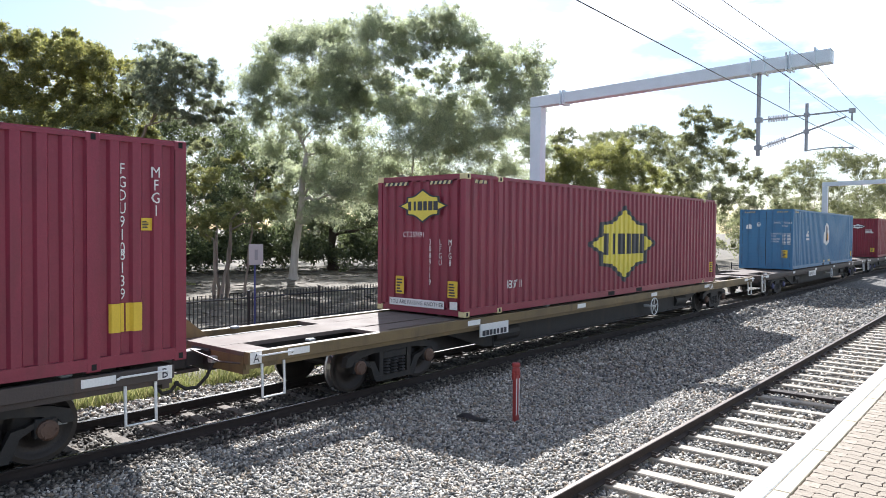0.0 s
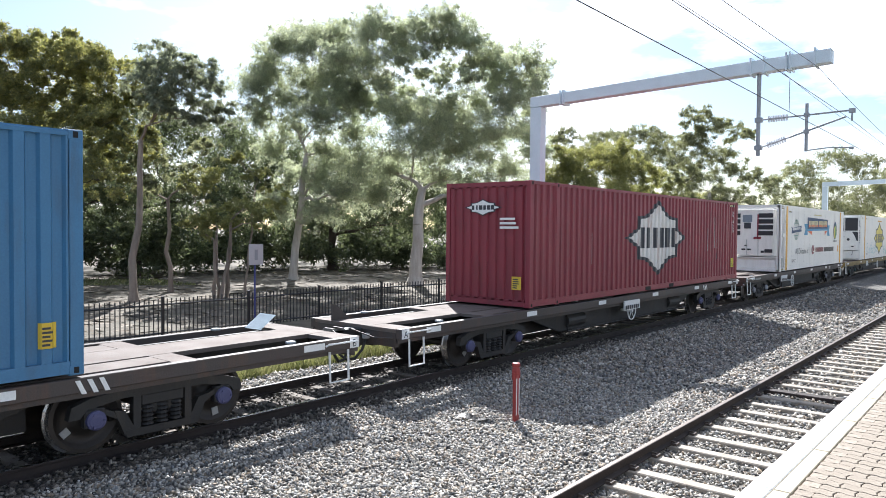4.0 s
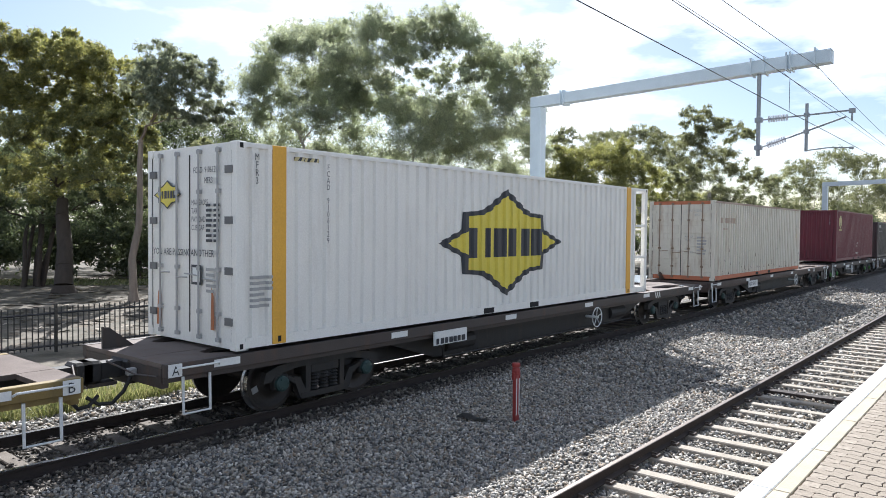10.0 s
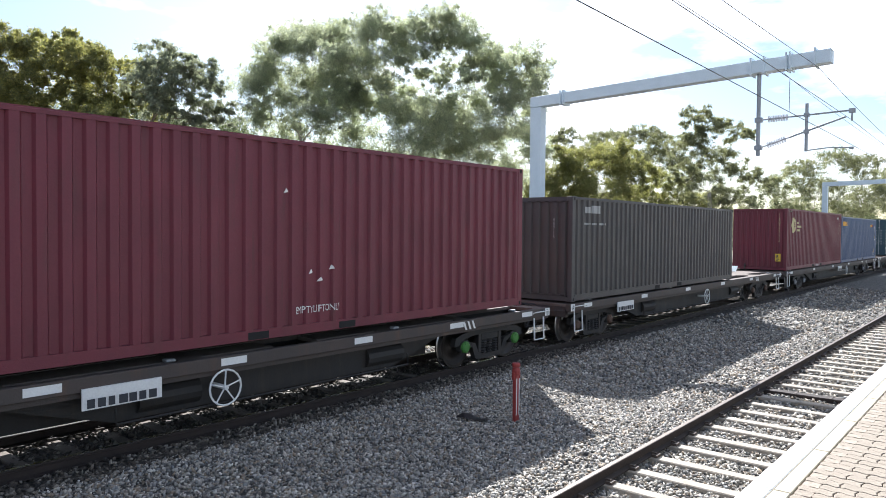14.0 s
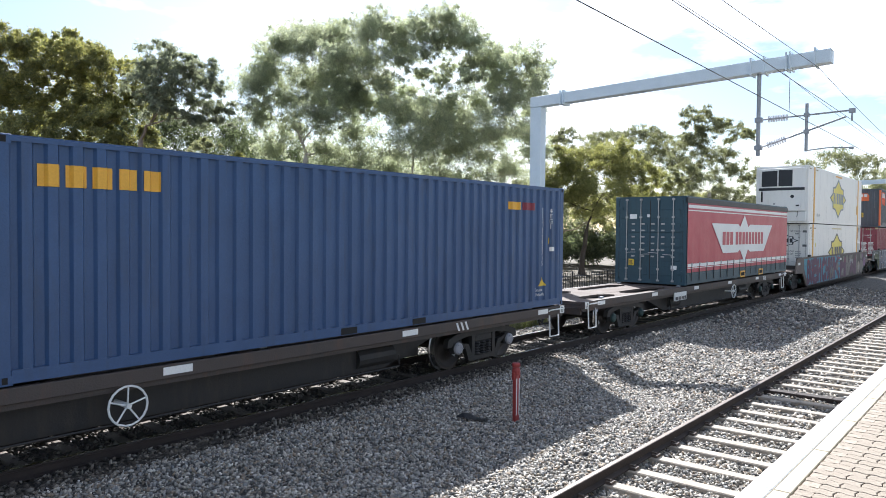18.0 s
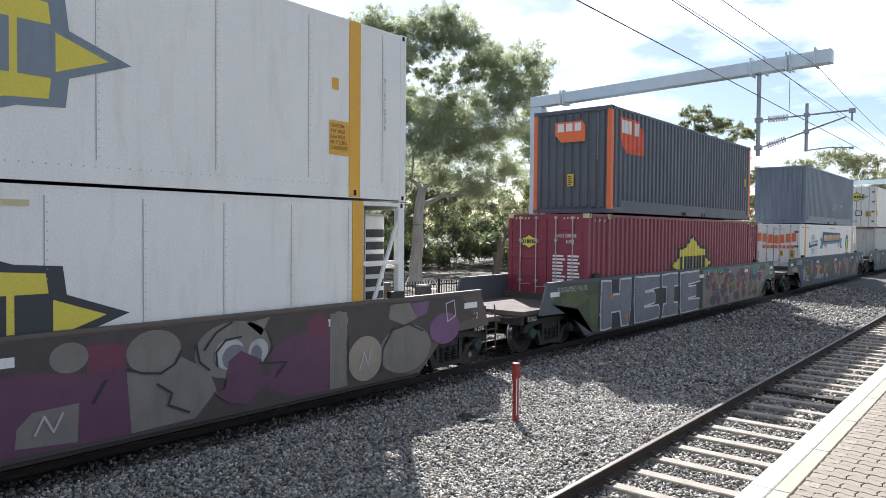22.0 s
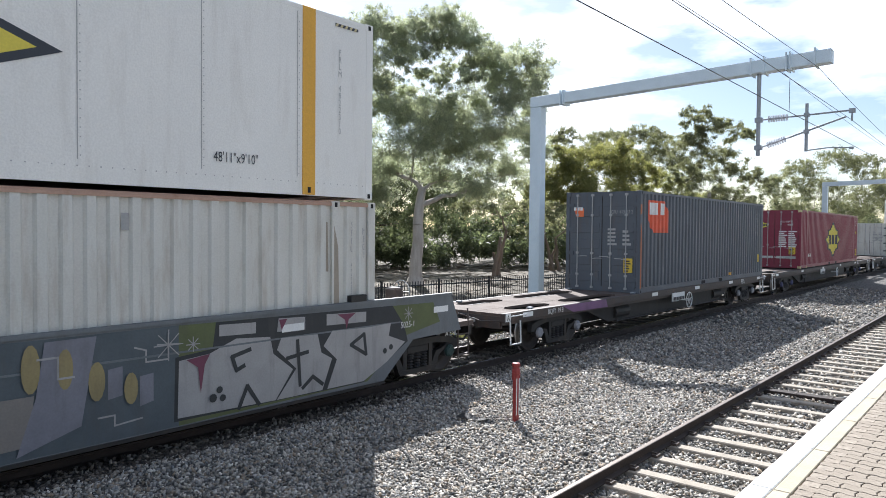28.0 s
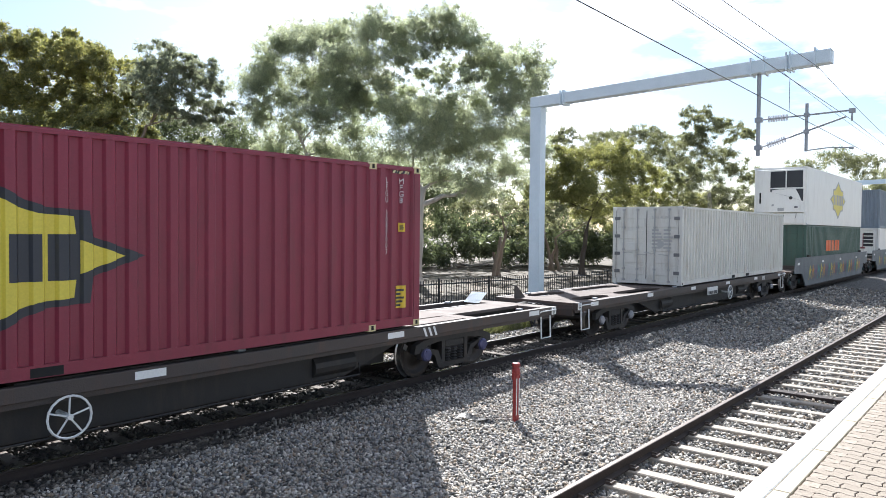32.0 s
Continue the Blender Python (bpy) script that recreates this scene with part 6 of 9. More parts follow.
def flat_wagon(label, x0, x1, deck=None, sill=None, b0=3.2, b1=2.4, cap="rust", brake=0.55, board=0.45, letters=("A", "B"), style="frame", number="", group="flat wagons", wide=1.0):
    deck, sill = deck or M_DECK, sill or M_FRAME
    L = x1 - x0
    w = root("flat_wagon", label, "wagon", group)
    on_train(w, x0, 0.0)
    z0, z1 = 0.99, 1.055
    bm = boxes((0.0, L, -0.42, 0.42, z0, z1))
    if style == "plate":
        slots = ((0.85, 2.6), (3.3, 6.2), (6.9, L / 2 - 0.5), (L / 2 + 0.5, L - 6.9), (L - 6.2, L - 3.3), (L - 2.6, L - 0.85))
        ends = [0.0] + [e for q in slots for e in q] + [L]
        for s in (-1, 1):
            box(bm, 0, L, min(s * 0.98, s * 1.12), max(s * 0.98, s * 1.12), z0, z1 - 0.003)
            for a, b in zip(ends[::2], ends[1::2]):
                box(bm, a, b, min(s * 0.42, s * 0.98), max(s * 0.42, s * 0.98), z0, z1 - 0.003)
            # chamfered slot corners
            for a, b in slots:
                for e, d in ((a, 1), (b, -1)):
                    for y, q in ((0.42, 1), (0.98, -1)):
                        c = [(e, s * y), (e + d * 0.34, s * y), (e, s * (y + q * 0.2))]
                        lo = [bm.verts.new((px, py, z0)) for px, py in c]
                        hi = [bm.verts.new((px, py, z1 - 0.004)) for px, py in c]
                        bm.faces.new(hi), bm.faces.new(lo[::-1])
                        for k in range(3):
                            bm.faces.new((lo[k], lo[(k + 1) % 3], hi[(k + 1) % 3], hi[k]))
        bmesh.ops.recalc_face_normals(bm, faces=bm.faces[:])
    else:
        cross = [0.0, 2.75, L * 0.36, L * 0.62, L - 3.3, L - 0.45]
        for i, xx in enumerate(cross):
            wd = 0.45 if i in (0, len(cross) - 1) else 0.35
            for s in (-1, 1):
                box(bm, xx, min(L, xx + wd), min(s * 0.418, s * 1.12), max(s * 0.418, s * 1.12), z0, z1 - 0.003)
        # long plates with narrow slits between them and the sills
        for s in (-1, 1):
            for a, b in ((3.1, L * 0.36), (L * 0.36 + 0.35, L * 0.47), (L * 0.53, L * 0.62), (L * 0.62 + 0.35, L - 3.3)):
                box(bm, a, b, min(s * 0.47, s * 0.98), max(s * 0.47, s * 0.98), z0, z1 - 0.006)
    part("deck", bm, deck, w, "dusty openwork steel deck")
    for s in (-1, 1):
        bm = boxes((0, L, min(s * 1.12, s * 1.25), max(s * 1.12, s * 1.25), 0.875, 1.058), bevel=0.008)
        box(bm, 0, L, min(s * 1.15, s * 1.19), max(s * 1.15, s * 1.19), 0.80, 0.88)
        part("side_sill", bm, sill, w)
        o = [(0.4, 0.82), (0.4, 0.985), (L - 0.4, 0.985), (L - 0.4, 0.82), (L - b1 - 1.5, 0.78), (L - b1 - 2.9, 0.35), (b0 + 2.9, 0.35), (b0 + 1.5, 0.78)]
        part("girder", prism(bmesh.new(), o, min(s * 0.86, s * 0.94), max(s * 0.86, s * 0.94)), M_BLACK, w)
    part("centre_sill", boxes((0.3, L - 0.3, -0.24, 0.24, 0.62, 0.985), (b0 + 1.5, L - b1 - 1.5, -0.5, 0.5, 0.34, 0.8)), M_BLACK, w)
    for e in (0.0, L - 0.1):
        part("end_beam", boxes((e, e + 0.1, -1.118, 1.118, 0.72, 0.985)), sill, w)
    for e, d in ((0, -1), (L, 1)):
        coupler(w, e, d)
        stirrup(w, 0.45 if d < 0 else L - 0.45)
        part("hand_rail", bar([(e - d * 0.12, -1.27, 0.97), (e - d * 0.14, -1.32, 1.0), (e - d * 0.75, -1.32, 1.0), (e - d * 0.77, -1.27, 0.97)], 0.015), M_SIGNW, w)
    # an upright wing plate at the leading end, a tilted pale plate at the other
    part("wing_plate", prism(bmesh.new(), [(0.02, 1.055), (0.5, 1.055), (0.12, 1.36), (0.02, 1.38)], 0.62, 0.66), sill, w, "upright steel wing plate")
    bm = bmesh.new()
    v = [bm.verts.new(q) for q in ((L - 0.75, 0.5, 1.06), (L - 0.75, 0.98, 1.06), (L - 0.42, 0.98, 1.3), (L - 0.42, 0.5, 1.3))]
    bmesh.ops.solidify(bm, geom=[bm.faces.new(v)], thickness=0.02)
    part("stop_plate", bm, M_GALV, w, "pale tilted steel plate")
    for xx in (b0, L - b1):
        bogie(w, xx, cap, x0)
    hand_wheel(w, L * brake)
    f = wagon_face(w)
    n = 6
    for i in range(n):
        u = 0.9 + (L - 1.9) * i / (n - 1)
        f.lay("reflector", shape(rect(u - 0.2, 0.925, 0.42, 0.105)), M_SIGNW, 0.0, "white reflective strip")
    u = L * board
    part("number_board", boxes((u - wide / 2, u + wide / 2, -1.285, -1.255, 0.66, 0.98 if "\n" in number else 0.92)), M_SIGNW, w, "white number board")
    g = Face(w, "side", 1.285, False, 0.004)
    if number:
        write(g, number, u - wide / 2 + 0.05, 0.85 if "\n" in number else 0.73, 0.17 if "\n" in number else 0.2, M_INK, 0.78, line=0.85)
    else:
        bars(g, u - 0.45, 0.88, 0.9, 0.2, 1, M_INK, 7, int(x0))
    for e, ch in ((0.02, letters[0]), (L - 0.24, letters[1])):
        f.lay("end_plate", shape(rect(e, 0.878, 0.2, 0.175)), M_SIGNW, 0.001, "white end plate")
        write(f, ch, e + 0.05, 0.90, 0.18, M_INK, 0.9)
    for i in range(3):
        a = L - b1 - 1.15 + i * 0.14
        f.lay("load_mark", shape([(a, 0.86), (a + 0.06, 0.86), (a - 0.02, 1.03), (a - 0.08, 1.03)]), M_SIGNW)
    for xx in (b0 + 3.2, L - b1 - 3.6):
        bm = bmesh.new()
        rod(bm, (xx, -0.85, 0.58), (xx + 0.9, -0.85, 0.58), 0.19, n=14)
        part("air_tank", bm, M_BLACK, w, "sooty air reservoir")
    part("safety_rail", bar([(b0 + 2.8, -1.2, 0.6), (b0 + 2.8, -1.22, 0.40), (L - b1 - 2.8, -1.22, 0.40), (L - b1 - 2.8, -1.2, 0.6)], 0.016), M_BLACK, w)
    for s in (-1, 1):
        for xx in (1.3, L - 1.3, L * 0.35, L * 0.65):
            part("twist_lock", boxes((xx - 0.07, xx + 0.07, s * 1.05 - 0.06, s * 1.05 + 0.06, 1.055, 1.097), bevel=0.012), M_GALVD, w)
    return w, f


def well_wagon(label, x0, x1, body, art, cap="teal", group="well wagons", letters=("B END", "A END"), code=""):
    L = x1 - x0
    w = root("well_wagon", label, "wagon", group)
    on_train(w, x0, 0.0)
    top = 1.60
    for s in (-1, 1):
        o = [(0.55, 0.9), (0.85, top), (L - 0.85, top), (L - 0.55, 0.9), (L - 1.95, 0.86), (L - 2.7, 0.22), (2.7, 0.22), (1.95, 0.86)]
        bm = prism(bmesh.new(), o, min(s * 1.25, s * 1.31), max(s * 1.25, s * 1.31))
        sw = part("side_wall", bm, body, w, "graffiti-covered steel side" if s < 0 else "")
        part("top_chord", boxes((0.85, L - 0.85, min(s * 1.25, s * 1.335), max(s * 1.25, s * 1.335), top, top + 0.05)), body, sw)
        part("bottom_chord", boxes((2.7, L - 2.7, min(s * 1.25, s * 1.335), max(s * 1.25, s * 1.335), 0.18, 0.225)), M_BLACK, sw)
        part("fold", boxes((2.3, L - 2.3, min(s * 1.312, s * 1.324), max(s * 1.312, s * 1.324), 1.20, 1.225)), body, sw)
    part("well_floor", boxes((2.9, L - 2.9, -1.248, 1.248, 0.24, 0.365)), M_BLACK, w)
    for e, d in ((0, 1), (L, -1)):
        part("end_platform", boxes((min(e, e + d * 2.75), max(e, e + d * 2.75), -1.2, 1.2, 0.93, 1.03)), M_DECKR, w, "rusty brown end platform")
        part("draft_sill", boxes((min(e, e + d * 2.8), max(e, e + d * 2.8), -0.35, 0.35, 0.55, 0.925)), M_BLACK, w)
        part("bulkhead", boxes((min(e + d * 2.7, e + d * 2.82), max(e + d * 2.7, e + d * 2.82), -1.24, 1.24, 0.3, 1.2)), M_FRAME, w)
        part("end_beam", boxes((min(e, e + d * 0.12), max(e, e + d * 0.12), -1.15, 1.15, 0.72, 0.925)), M_BLACK, w)
        coupler(w, e, -d)
        part("guide", boxes((min(e + d * 3.15, e + d * 3.5), max(e + d * 3.15, e + d * 3.5), -1.34, -1.24, top + 0.05, top + 0.16)), M_BLACK, w)
    st = part("brake_stand", boxes((L - 0.62, L - 0.34, 0.42, 0.74, 1.03, 1.62), bevel=0.04), M_FRAME, w, "dark steel brake stand")
    bm = bmesh.new()
    for i in range(14):
        a, b = 2 * math.pi * i / 14, 2 * math.pi * (i + 1) / 14
        rod(bm, (L - 0.26, 0.58 + 0.24 * math.cos(a), 1.52 + 0.24 * math.sin(a)), (L - 0.26, 0.58 + 0.24 * math.cos(b), 1.52 + 0.24 * math.sin(b)), 0.014, n=5, caps=False)
    for i in range(3):
        a = math.pi * i / 3
        rod(bm, (L - 0.26, 0.58 - 0.24 * math.cos(a), 1.52 - 0.24 * math.sin(a)), (L - 0.26, 0.58 + 0.24 * math.cos(a), 1.52 + 0.24 * math.sin(a)), 0.01, n=5)
    part("hand_wheel", bm, M_CHROME, st, "spoked brake wheel")
    for x in (L - 0.16, L - 0.5):
        part("ladder_post", bar([(x, -1.17, 1.28), (x, -1.2, 0.9), (x, -1.2, 0.34)], 0.018), M_FRAME, w)
    for z in (0.36, 0.56, 0.76):
        part("ladder_rung", boxes((L - 0.5, L - 0.16, -1.215, -1.185, z, z + 0.03)), M_FRAME, w)
    part("brake_valve", boxes((L - 0.95, L - 0.55, -0.2, 0.25, 1.03, 1.28), bevel=0.03), M_GREYBLUE, w)
    bm = bmesh.new()
    rod(bm, (L - 1.6, 0.55, 1.17), (L - 0.7, 0.55, 1.17), 0.13, n=12)
    part("air_tank", bm, M_CREAM, w)
    for xx in (1.5, L - 1.5):
        bogie(w, xx, cap, x0)
    f = Face(w, "side", 1.31, False, 0.004)
    art(f, L)
    for u in (0.95, L * 0.3, L * 0.52, L * 0.76, L - 1.4):
        f.lay("reflector", shape(rect(u, 1.30, 0.42, 0.115)), M_SIGNW, 0.012, "white reflective strip")
    g = Face(w, "side", 1.15, False, 0.004)
    if code:
        write(f, code, L - 1.35, 1.08, 0.17, M_SIGNW, 0.85)
    write(g, letters[0], 0.25, 0.78, 0.16, M_SIGNW, 0.85)
    write(g, letters[1], L - 0.85, 0.78, 0.16, M_SIGNW, 0.85)
    return w, f
# ---- spray paint ----
def spray(name, col):
    return paint("spray_" + name, col, tuple(c * 0.75 for c in col), 0.6, scale=3.0, bump=0.02, dirt=(0.075, 0.068, 0.062), dirt_amount=0.4)


SP = {n: spray(n, c) for n, c in dict(cyan=(0.085, 0.30, 0.40), plum=(0.13, 0.055, 0.10), violet=(0.20, 0.10, 0.2), red=(0.36, 0.04, 0.06), tan=(0.34, 0.29, 0.23), grey=(0.20, 0.20, 0.23), pale=(0.48, 0.48, 0.48), white=(0.72, 0.72, 0.72), moss=(0.11, 0.13, 0.05), olive=(0.075, 0.085, 0.05), black=(0.03, 0.033, 0.036), rust=(0.42, 0.15, 0.06), orange=(0.55, 0.24, 0.05), navy=(0.05, 0.075, 0.13), steel=(0.085, 0.105, 0.118), teal=(0.05, 0.28, 0.25), peach=(0.55, 0.34, 0.24), lilac=(0.17, 0.14, 0.3), tag=(0.05, 0.40, 0.48), yellow=(0.62, 0.52, 0.08), stone=(0.215, 0.195, 0.175), magenta=(0.17, 0.045, 0.08), umber=(0.075, 0.062, 0.058), amber=(0.34, 0.19, 0.05), mustard=(0.30, 0.24, 0.11), ash=(0.36, 0.35, 0.34)).items()}
M_WELLDARK = paint("well_wall_dark", (0.10, 0.11, 0.12), (0.075, 0.08, 0.085), 0.6, dirt=(0.05, 0.045, 0.04), dirt_amount=0.5)
M_WELLGREY = paint("well_wall_grey", (0.15, 0.165, 0.175), (0.11, 0.12, 0.125), 0.6, dirt=(0.09, 0.08, 0.07), dirt_amount=0.5)
M_WELLBROWN = paint("well_wall_brown", (0.13, 0.10, 0.085), (0.10, 0.08, 0.07), 0.6, dirt=(0.07, 0.05, 0.04), dirt_amount=0.5)


def blob(u, v, ru, rv, seed, n=16, rough=0.22):
    r = random.Random(seed)
    return [(u + ru * math.cos(2 * math.pi * i / n) * (1 + r.uniform(-rough, rough)), min(1.585, max(0.25, v + rv * math.sin(2 * math.pi * i / n) * (1 + r.uniform(-rough, rough))))) for i in range(n)]


def paint_blob(f, m, lift, *rows):
    for i, (u, v, ru, rv) in enumerate(rows):
        f.lay("spray_patch", shape(blob(u, v, ru, rv, int(u * 100 + v * 7 + i))), SP[m], lift)


def lettershape(f, u, v, w, h, kind, fill, rim, lift=0.003):
    """A fat sprayed letter block: bars joined into a jagged form with a pale rim."""
    a = 0.30
    forms = {"H": [(0, 0, a, 1), (1 - a, 0, a, 1), (0, 0.36, 1, 0.3)], "I": [(0.1, 0, 0.8, 0.26), (0.1, 0.74, 0.8, 0.26), (0.32, 0, 0.36, 1)],
             "E": [(0, 0, 0.36, 1), (0, 0.74, 1, 0.26), (0, 0.38, 0.8, 0.24), (0, 0, 1, 0.26)], "B": [(0, 0, 0.34, 1), (0, 0.7, 0.95, 0.3), (0, 0.36, 0.9, 0.24), (0, 0, 1, 0.26), (0.68, 0, 0.32, 0.95)],
             "U": [(0, 0.1, a, 0.9), (1 - a, 0.1, a, 0.9), (0.08, 0, 0.84, 0.3)], "C": [(0, 0.1, 0.34, 0.8), (0.08, 0.72, 0.9, 0.28), (0.08, 0, 0.9, 0.28)], "K": [(0, 0, 0.34, 1), (0.3, 0.36, 0.36, 0.3), (0.6, 0.6, 0.36, 0.4), (0.6, 0, 0.36, 0.42)], "S": [(0, 0.72, 1, 0.28), (0, 0.4, 0.34, 0.4), (0, 0.38, 1, 0.24), (0.66, 0.1, 0.34, 0.4), (0, 0, 1, 0.28)], "O": [(0, 0.1, a, 0.8), (1 - a, 0.1, a, 0.8), (0.1, 0, 0.8, 0.28), (0.1, 0.72, 0.8, 0.28)]}
    r = random.Random(int(u * 37))
    made = []
    for (x, y, ww, hh) in forms[kind]:
        j = lambda: r.uniform(-0.05, 0.05)
        o = []
        for px, py in ((x, y), (x + ww / 2, y - 0.02), (x + ww, y), (x + ww + 0.02, y + hh / 2), (x + ww, y + hh), (x + ww / 2, y + hh + 0.02), (x, y + hh), (x - 0.02, y + hh / 2)):
            o.append((u + (px + j()) * w, min(1.56, max(0.27, v + (py + j() * 0.5) * h))))
        made.append((o, (u + (x + ww / 2) * w, v + (y + hh / 2) * h)))
    if rim:
        e = 0.05
        for o, c in made:
            f.lay("spray_outline", shape([(p + math.copysign(e, p - c[0]) if abs(p - c[0]) > 0.05 else p, min(1.59, max(0.235, q + math.copysign(e, q - c[1]) if abs(q - c[1]) > 0.05 else q))) for p, q in o]), SP[rim], lift)
    for o, c in made:
        f.lay("spray_letter", shape(o), SP[fill], lift + 0.017)


def tag_strokes(f, pts_list, m, width, lift=0.010):
    o = []
    for pts in pts_list:
        o += ribbon(pts, width)
    f.lay("spray_tag", shape(*o, step=0.0002), SP[m] if m in SP else m, lift)


def fat_letter(f, ch, u, v, w, h, m, width, lift=0.006):
    """A rounded bubble letter made of fat strokes."""
    def arc(cx, cy, rx, ry, a0, a1, n=10):
        return [(cx + rx * math.cos(radians(a0 + (a1 - a0) * i / n)), cy + ry * math.sin(radians(a0 + (a1 - a0) * i / n))) for i in range(n + 1)]
    forms = {"B": [[(0.05, 0.0), (0.05, 1.0)], [(0.05, 1.0)] + arc(0.5, 0.77, 0.42, 0.23, 90, -90) + [(0.05, 0.54)], [(0.05, 0.5)] + arc(0.5, 0.25, 0.5, 0.25, 90, -90) + [(0.05, 0.0)]],
             "U": [[(0.0, 1.0), (0.02, 0.35)] + arc(0.5, 0.3, 0.48, 0.3, 180, 360) + [(1.0, 1.0)]], "H": [[(0.0, 0.0), (0.05, 1.0)], [(1.0, 0.0), (0.95, 1.0)], [(0.0, 0.48), (1.0, 0.52)]],
             "C": [arc(0.55, 0.5, 0.5, 0.5, 45, 315, 14)], "K": [[(0.05, 0.0), (0.0, 1.0)], [(0.05, 0.5), (0.4, 0.68), (0.75, 1.0)], [(0.15, 0.58), (0.5, 0.45), (0.95, 0.0)]], "S": [arc(0.5, 0.76, 0.42, 0.24, 30, 270) + arc(0.5, 0.26, 0.45, 0.26, 90, -150)]}
    o = []
    for st in forms[ch]:
        pts = [(u + p * w, min(1.42, max(0.38, v + q * h))) for p, q in st]
        o += ribbon(pts, width)
        o += [disc(p, q, width / 2, min(width / 2, 0.15), 12) for p, q in pts[::2] + pts[-1:]]
    f.lay("spray_letter", shape(*o, step=0.0004), SP[m], lift)


def art_bush(f, L):
    f.lay("spray_ground", shape([(2.3, 0.93), (3.1, 0.24), (10.75, 0.24), (10.7, 1.57), (2.15, 1.57), (2.2, 1.1)]), SP["cyan"], 0.001)
    for ch, u, w, fat in (("B", 2.85, 0.42, 0.26), ("U", 3.55, 0.34, 0.28), ("B", 4.12, 0.88, 0.36), ("H", 5.2, 0.52, 0.3), ("C", 6.1, 0.68, 0.34), ("H", 7.02, 0.52, 0.28), ("U", 7.82, 0.42, 0.32), ("U", 8.3, 0.46, 0.3), ("K", 9.08, 1.4, 0.36)):
        fat_letter(f, ch, u, 0.4, w, 1.0, "plum", fat)
    tag_strokes(f, [[(4.4, 0.35), (4.45, 0.75), (4.6, 0.8)], [(5.25, 0.4), (5.28, 0.9), (5.15, 1.2)], [(6.0, 0.5), (6.02, 1.0)], [(6.95, 0.5), (6.98, 1.0)], [(7.68, 0.45), (7.65, 1.2)], [(8.15, 0.5), (8.2, 1.35)], [(8.9, 0.6), (8.88, 1.3)]], "pale", 0.018, 0.024)
    for a, b in ((2.9, 1.45), (3.85, 0.97), (5.56, 1.09), (6.33, 1.14), (7.32, 0.41), (8.6, 1.5), (9.6, 1.5), (9.55, 0.5), (10.1, 1.45), (10.45, 0.95), (10.45, 1.42)):
        f.lay("spray_dot", shape(disc(a, b, 0.085, 0.085, 12)), SP["red"], 0.022)
    f.lay("spray_patch", shape([(7.8, 0.3), (8.0, 0.75), (8.2, 0.95), (8.45, 1.0), (8.3, 0.8), (8.35, 0.35)], [(8.4, 0.35), (8.5, 0.8), (8.75, 0.95), (8.9, 0.9), (8.75, 0.4)]), SP["stone"], 0.023)
    f.lay("spray_patch", shape(disc(10.0, 0.95, 0.3, 0.22)), SP["stone"], 0.005)
    # second half: dark ground with plum and stone forms
    f.lay("spray_ground", shape([(10.72, 0.24), (L - 3.1, 0.24), (L - 2.3, 0.95), (L - 1.0, 1.1), (L - 1.5, 1.57), (10.7, 1.57)]), SP["umber"], 0.0012)
    f.lay("spray_patch", shape([(10.75, 0.3), (12.42, 0.28), (12.35, 1.1), (11.9, 1.1), (11.2, 1.22), (10.75, 1.15)], [(14.55, 1.1), (15.2, 1.3), (15.68, 1.3), (15.66, 0.28), (14.9, 0.3), (14.5, 0.5)]), SP["plum"], 0.003)
    f.lay("spray_patch", shape([(11.1, 0.38), (11.12, 0.6), (11.28, 0.76), (11.79, 0.78), (11.77, 0.32)], [(12.42, 0.28), (12.36, 1.06), (12.7, 0.98), (13.1, 1.15), (13.5, 0.92), (13.62, 0.62), (13.3, 0.3)], [(15.67, 0.28), (15.67, 1.5), (16.03, 1.5), (16.05, 0.28)]), SP["stone"], 0.004)
    f.lay("spray_patch", shape([(11.88, 1.1), (12.36, 1.1), (12.36, 1.42), (11.88, 1.45)], disc(15.42, 1.33, 0.22, 0.2)), SP["magenta"], 0.005)
    f.lay("spray_patch", shape(disc(11.68, 1.33, 0.22, 0.18), disc(15.85, 1.35, 0.16, 0.18)), SP["stone"], 0.006)
    f.lay("spray_patch", shape(disc(12.72, 1.27, 0.37, 0.28)), SP["stone"], 0.007)
    f.lay("spray_patch", shape(disc(13.9, 1.15, 0.62, 0.4), [(14.1, 1.5), (14.5, 1.56), (14.35, 1.3)]), SP["stone"], 0.005)
    f.lay("spray_patch", shape(disc(13.82, 1.1, 0.24, 0.22), disc(14.3, 1.08, 0.17, 0.18)), SP["pale"], 0.010)
    f.lay("spray_patch", shape(disc(13.9, 1.04, 0.2, 0.18), disc(14.26, 1.04, 0.1, 0.13)), SP["grey"], 0.013)
    f.lay("spray_patch", shape([(13.55, 0.6), (13.75, 0.62), (13.8, 1.0), (14.0, 1.12), (14.35, 0.95), (14.35, 0.72), (14.6, 0.66), (14.3, 0.5), (14.1, 0.34), (13.8, 0.42)]), SP["plum"], 0.016)
    f.lay("spray_patch", shape(disc(17.45, 0.72, 0.68, 0.43), [(17.0, 1.3), (17.05, 1.54), (17.55, 1.54), (17.75, 1.25), (17.4, 1.15)]), SP["stone"], 0.006)
    f.lay("spray_patch", shape(disc(18.55, 0.98, 0.45, 0.3), [(17.6, 1.52), (18.1, 1.54), (18.0, 1.3), (17.75, 1.25)]), SP["violet"], 0.004)
    f.lay("spray_patch", shape(disc(16.45, 0.68, 0.4, 0.38)), SP["tan"], 0.008)
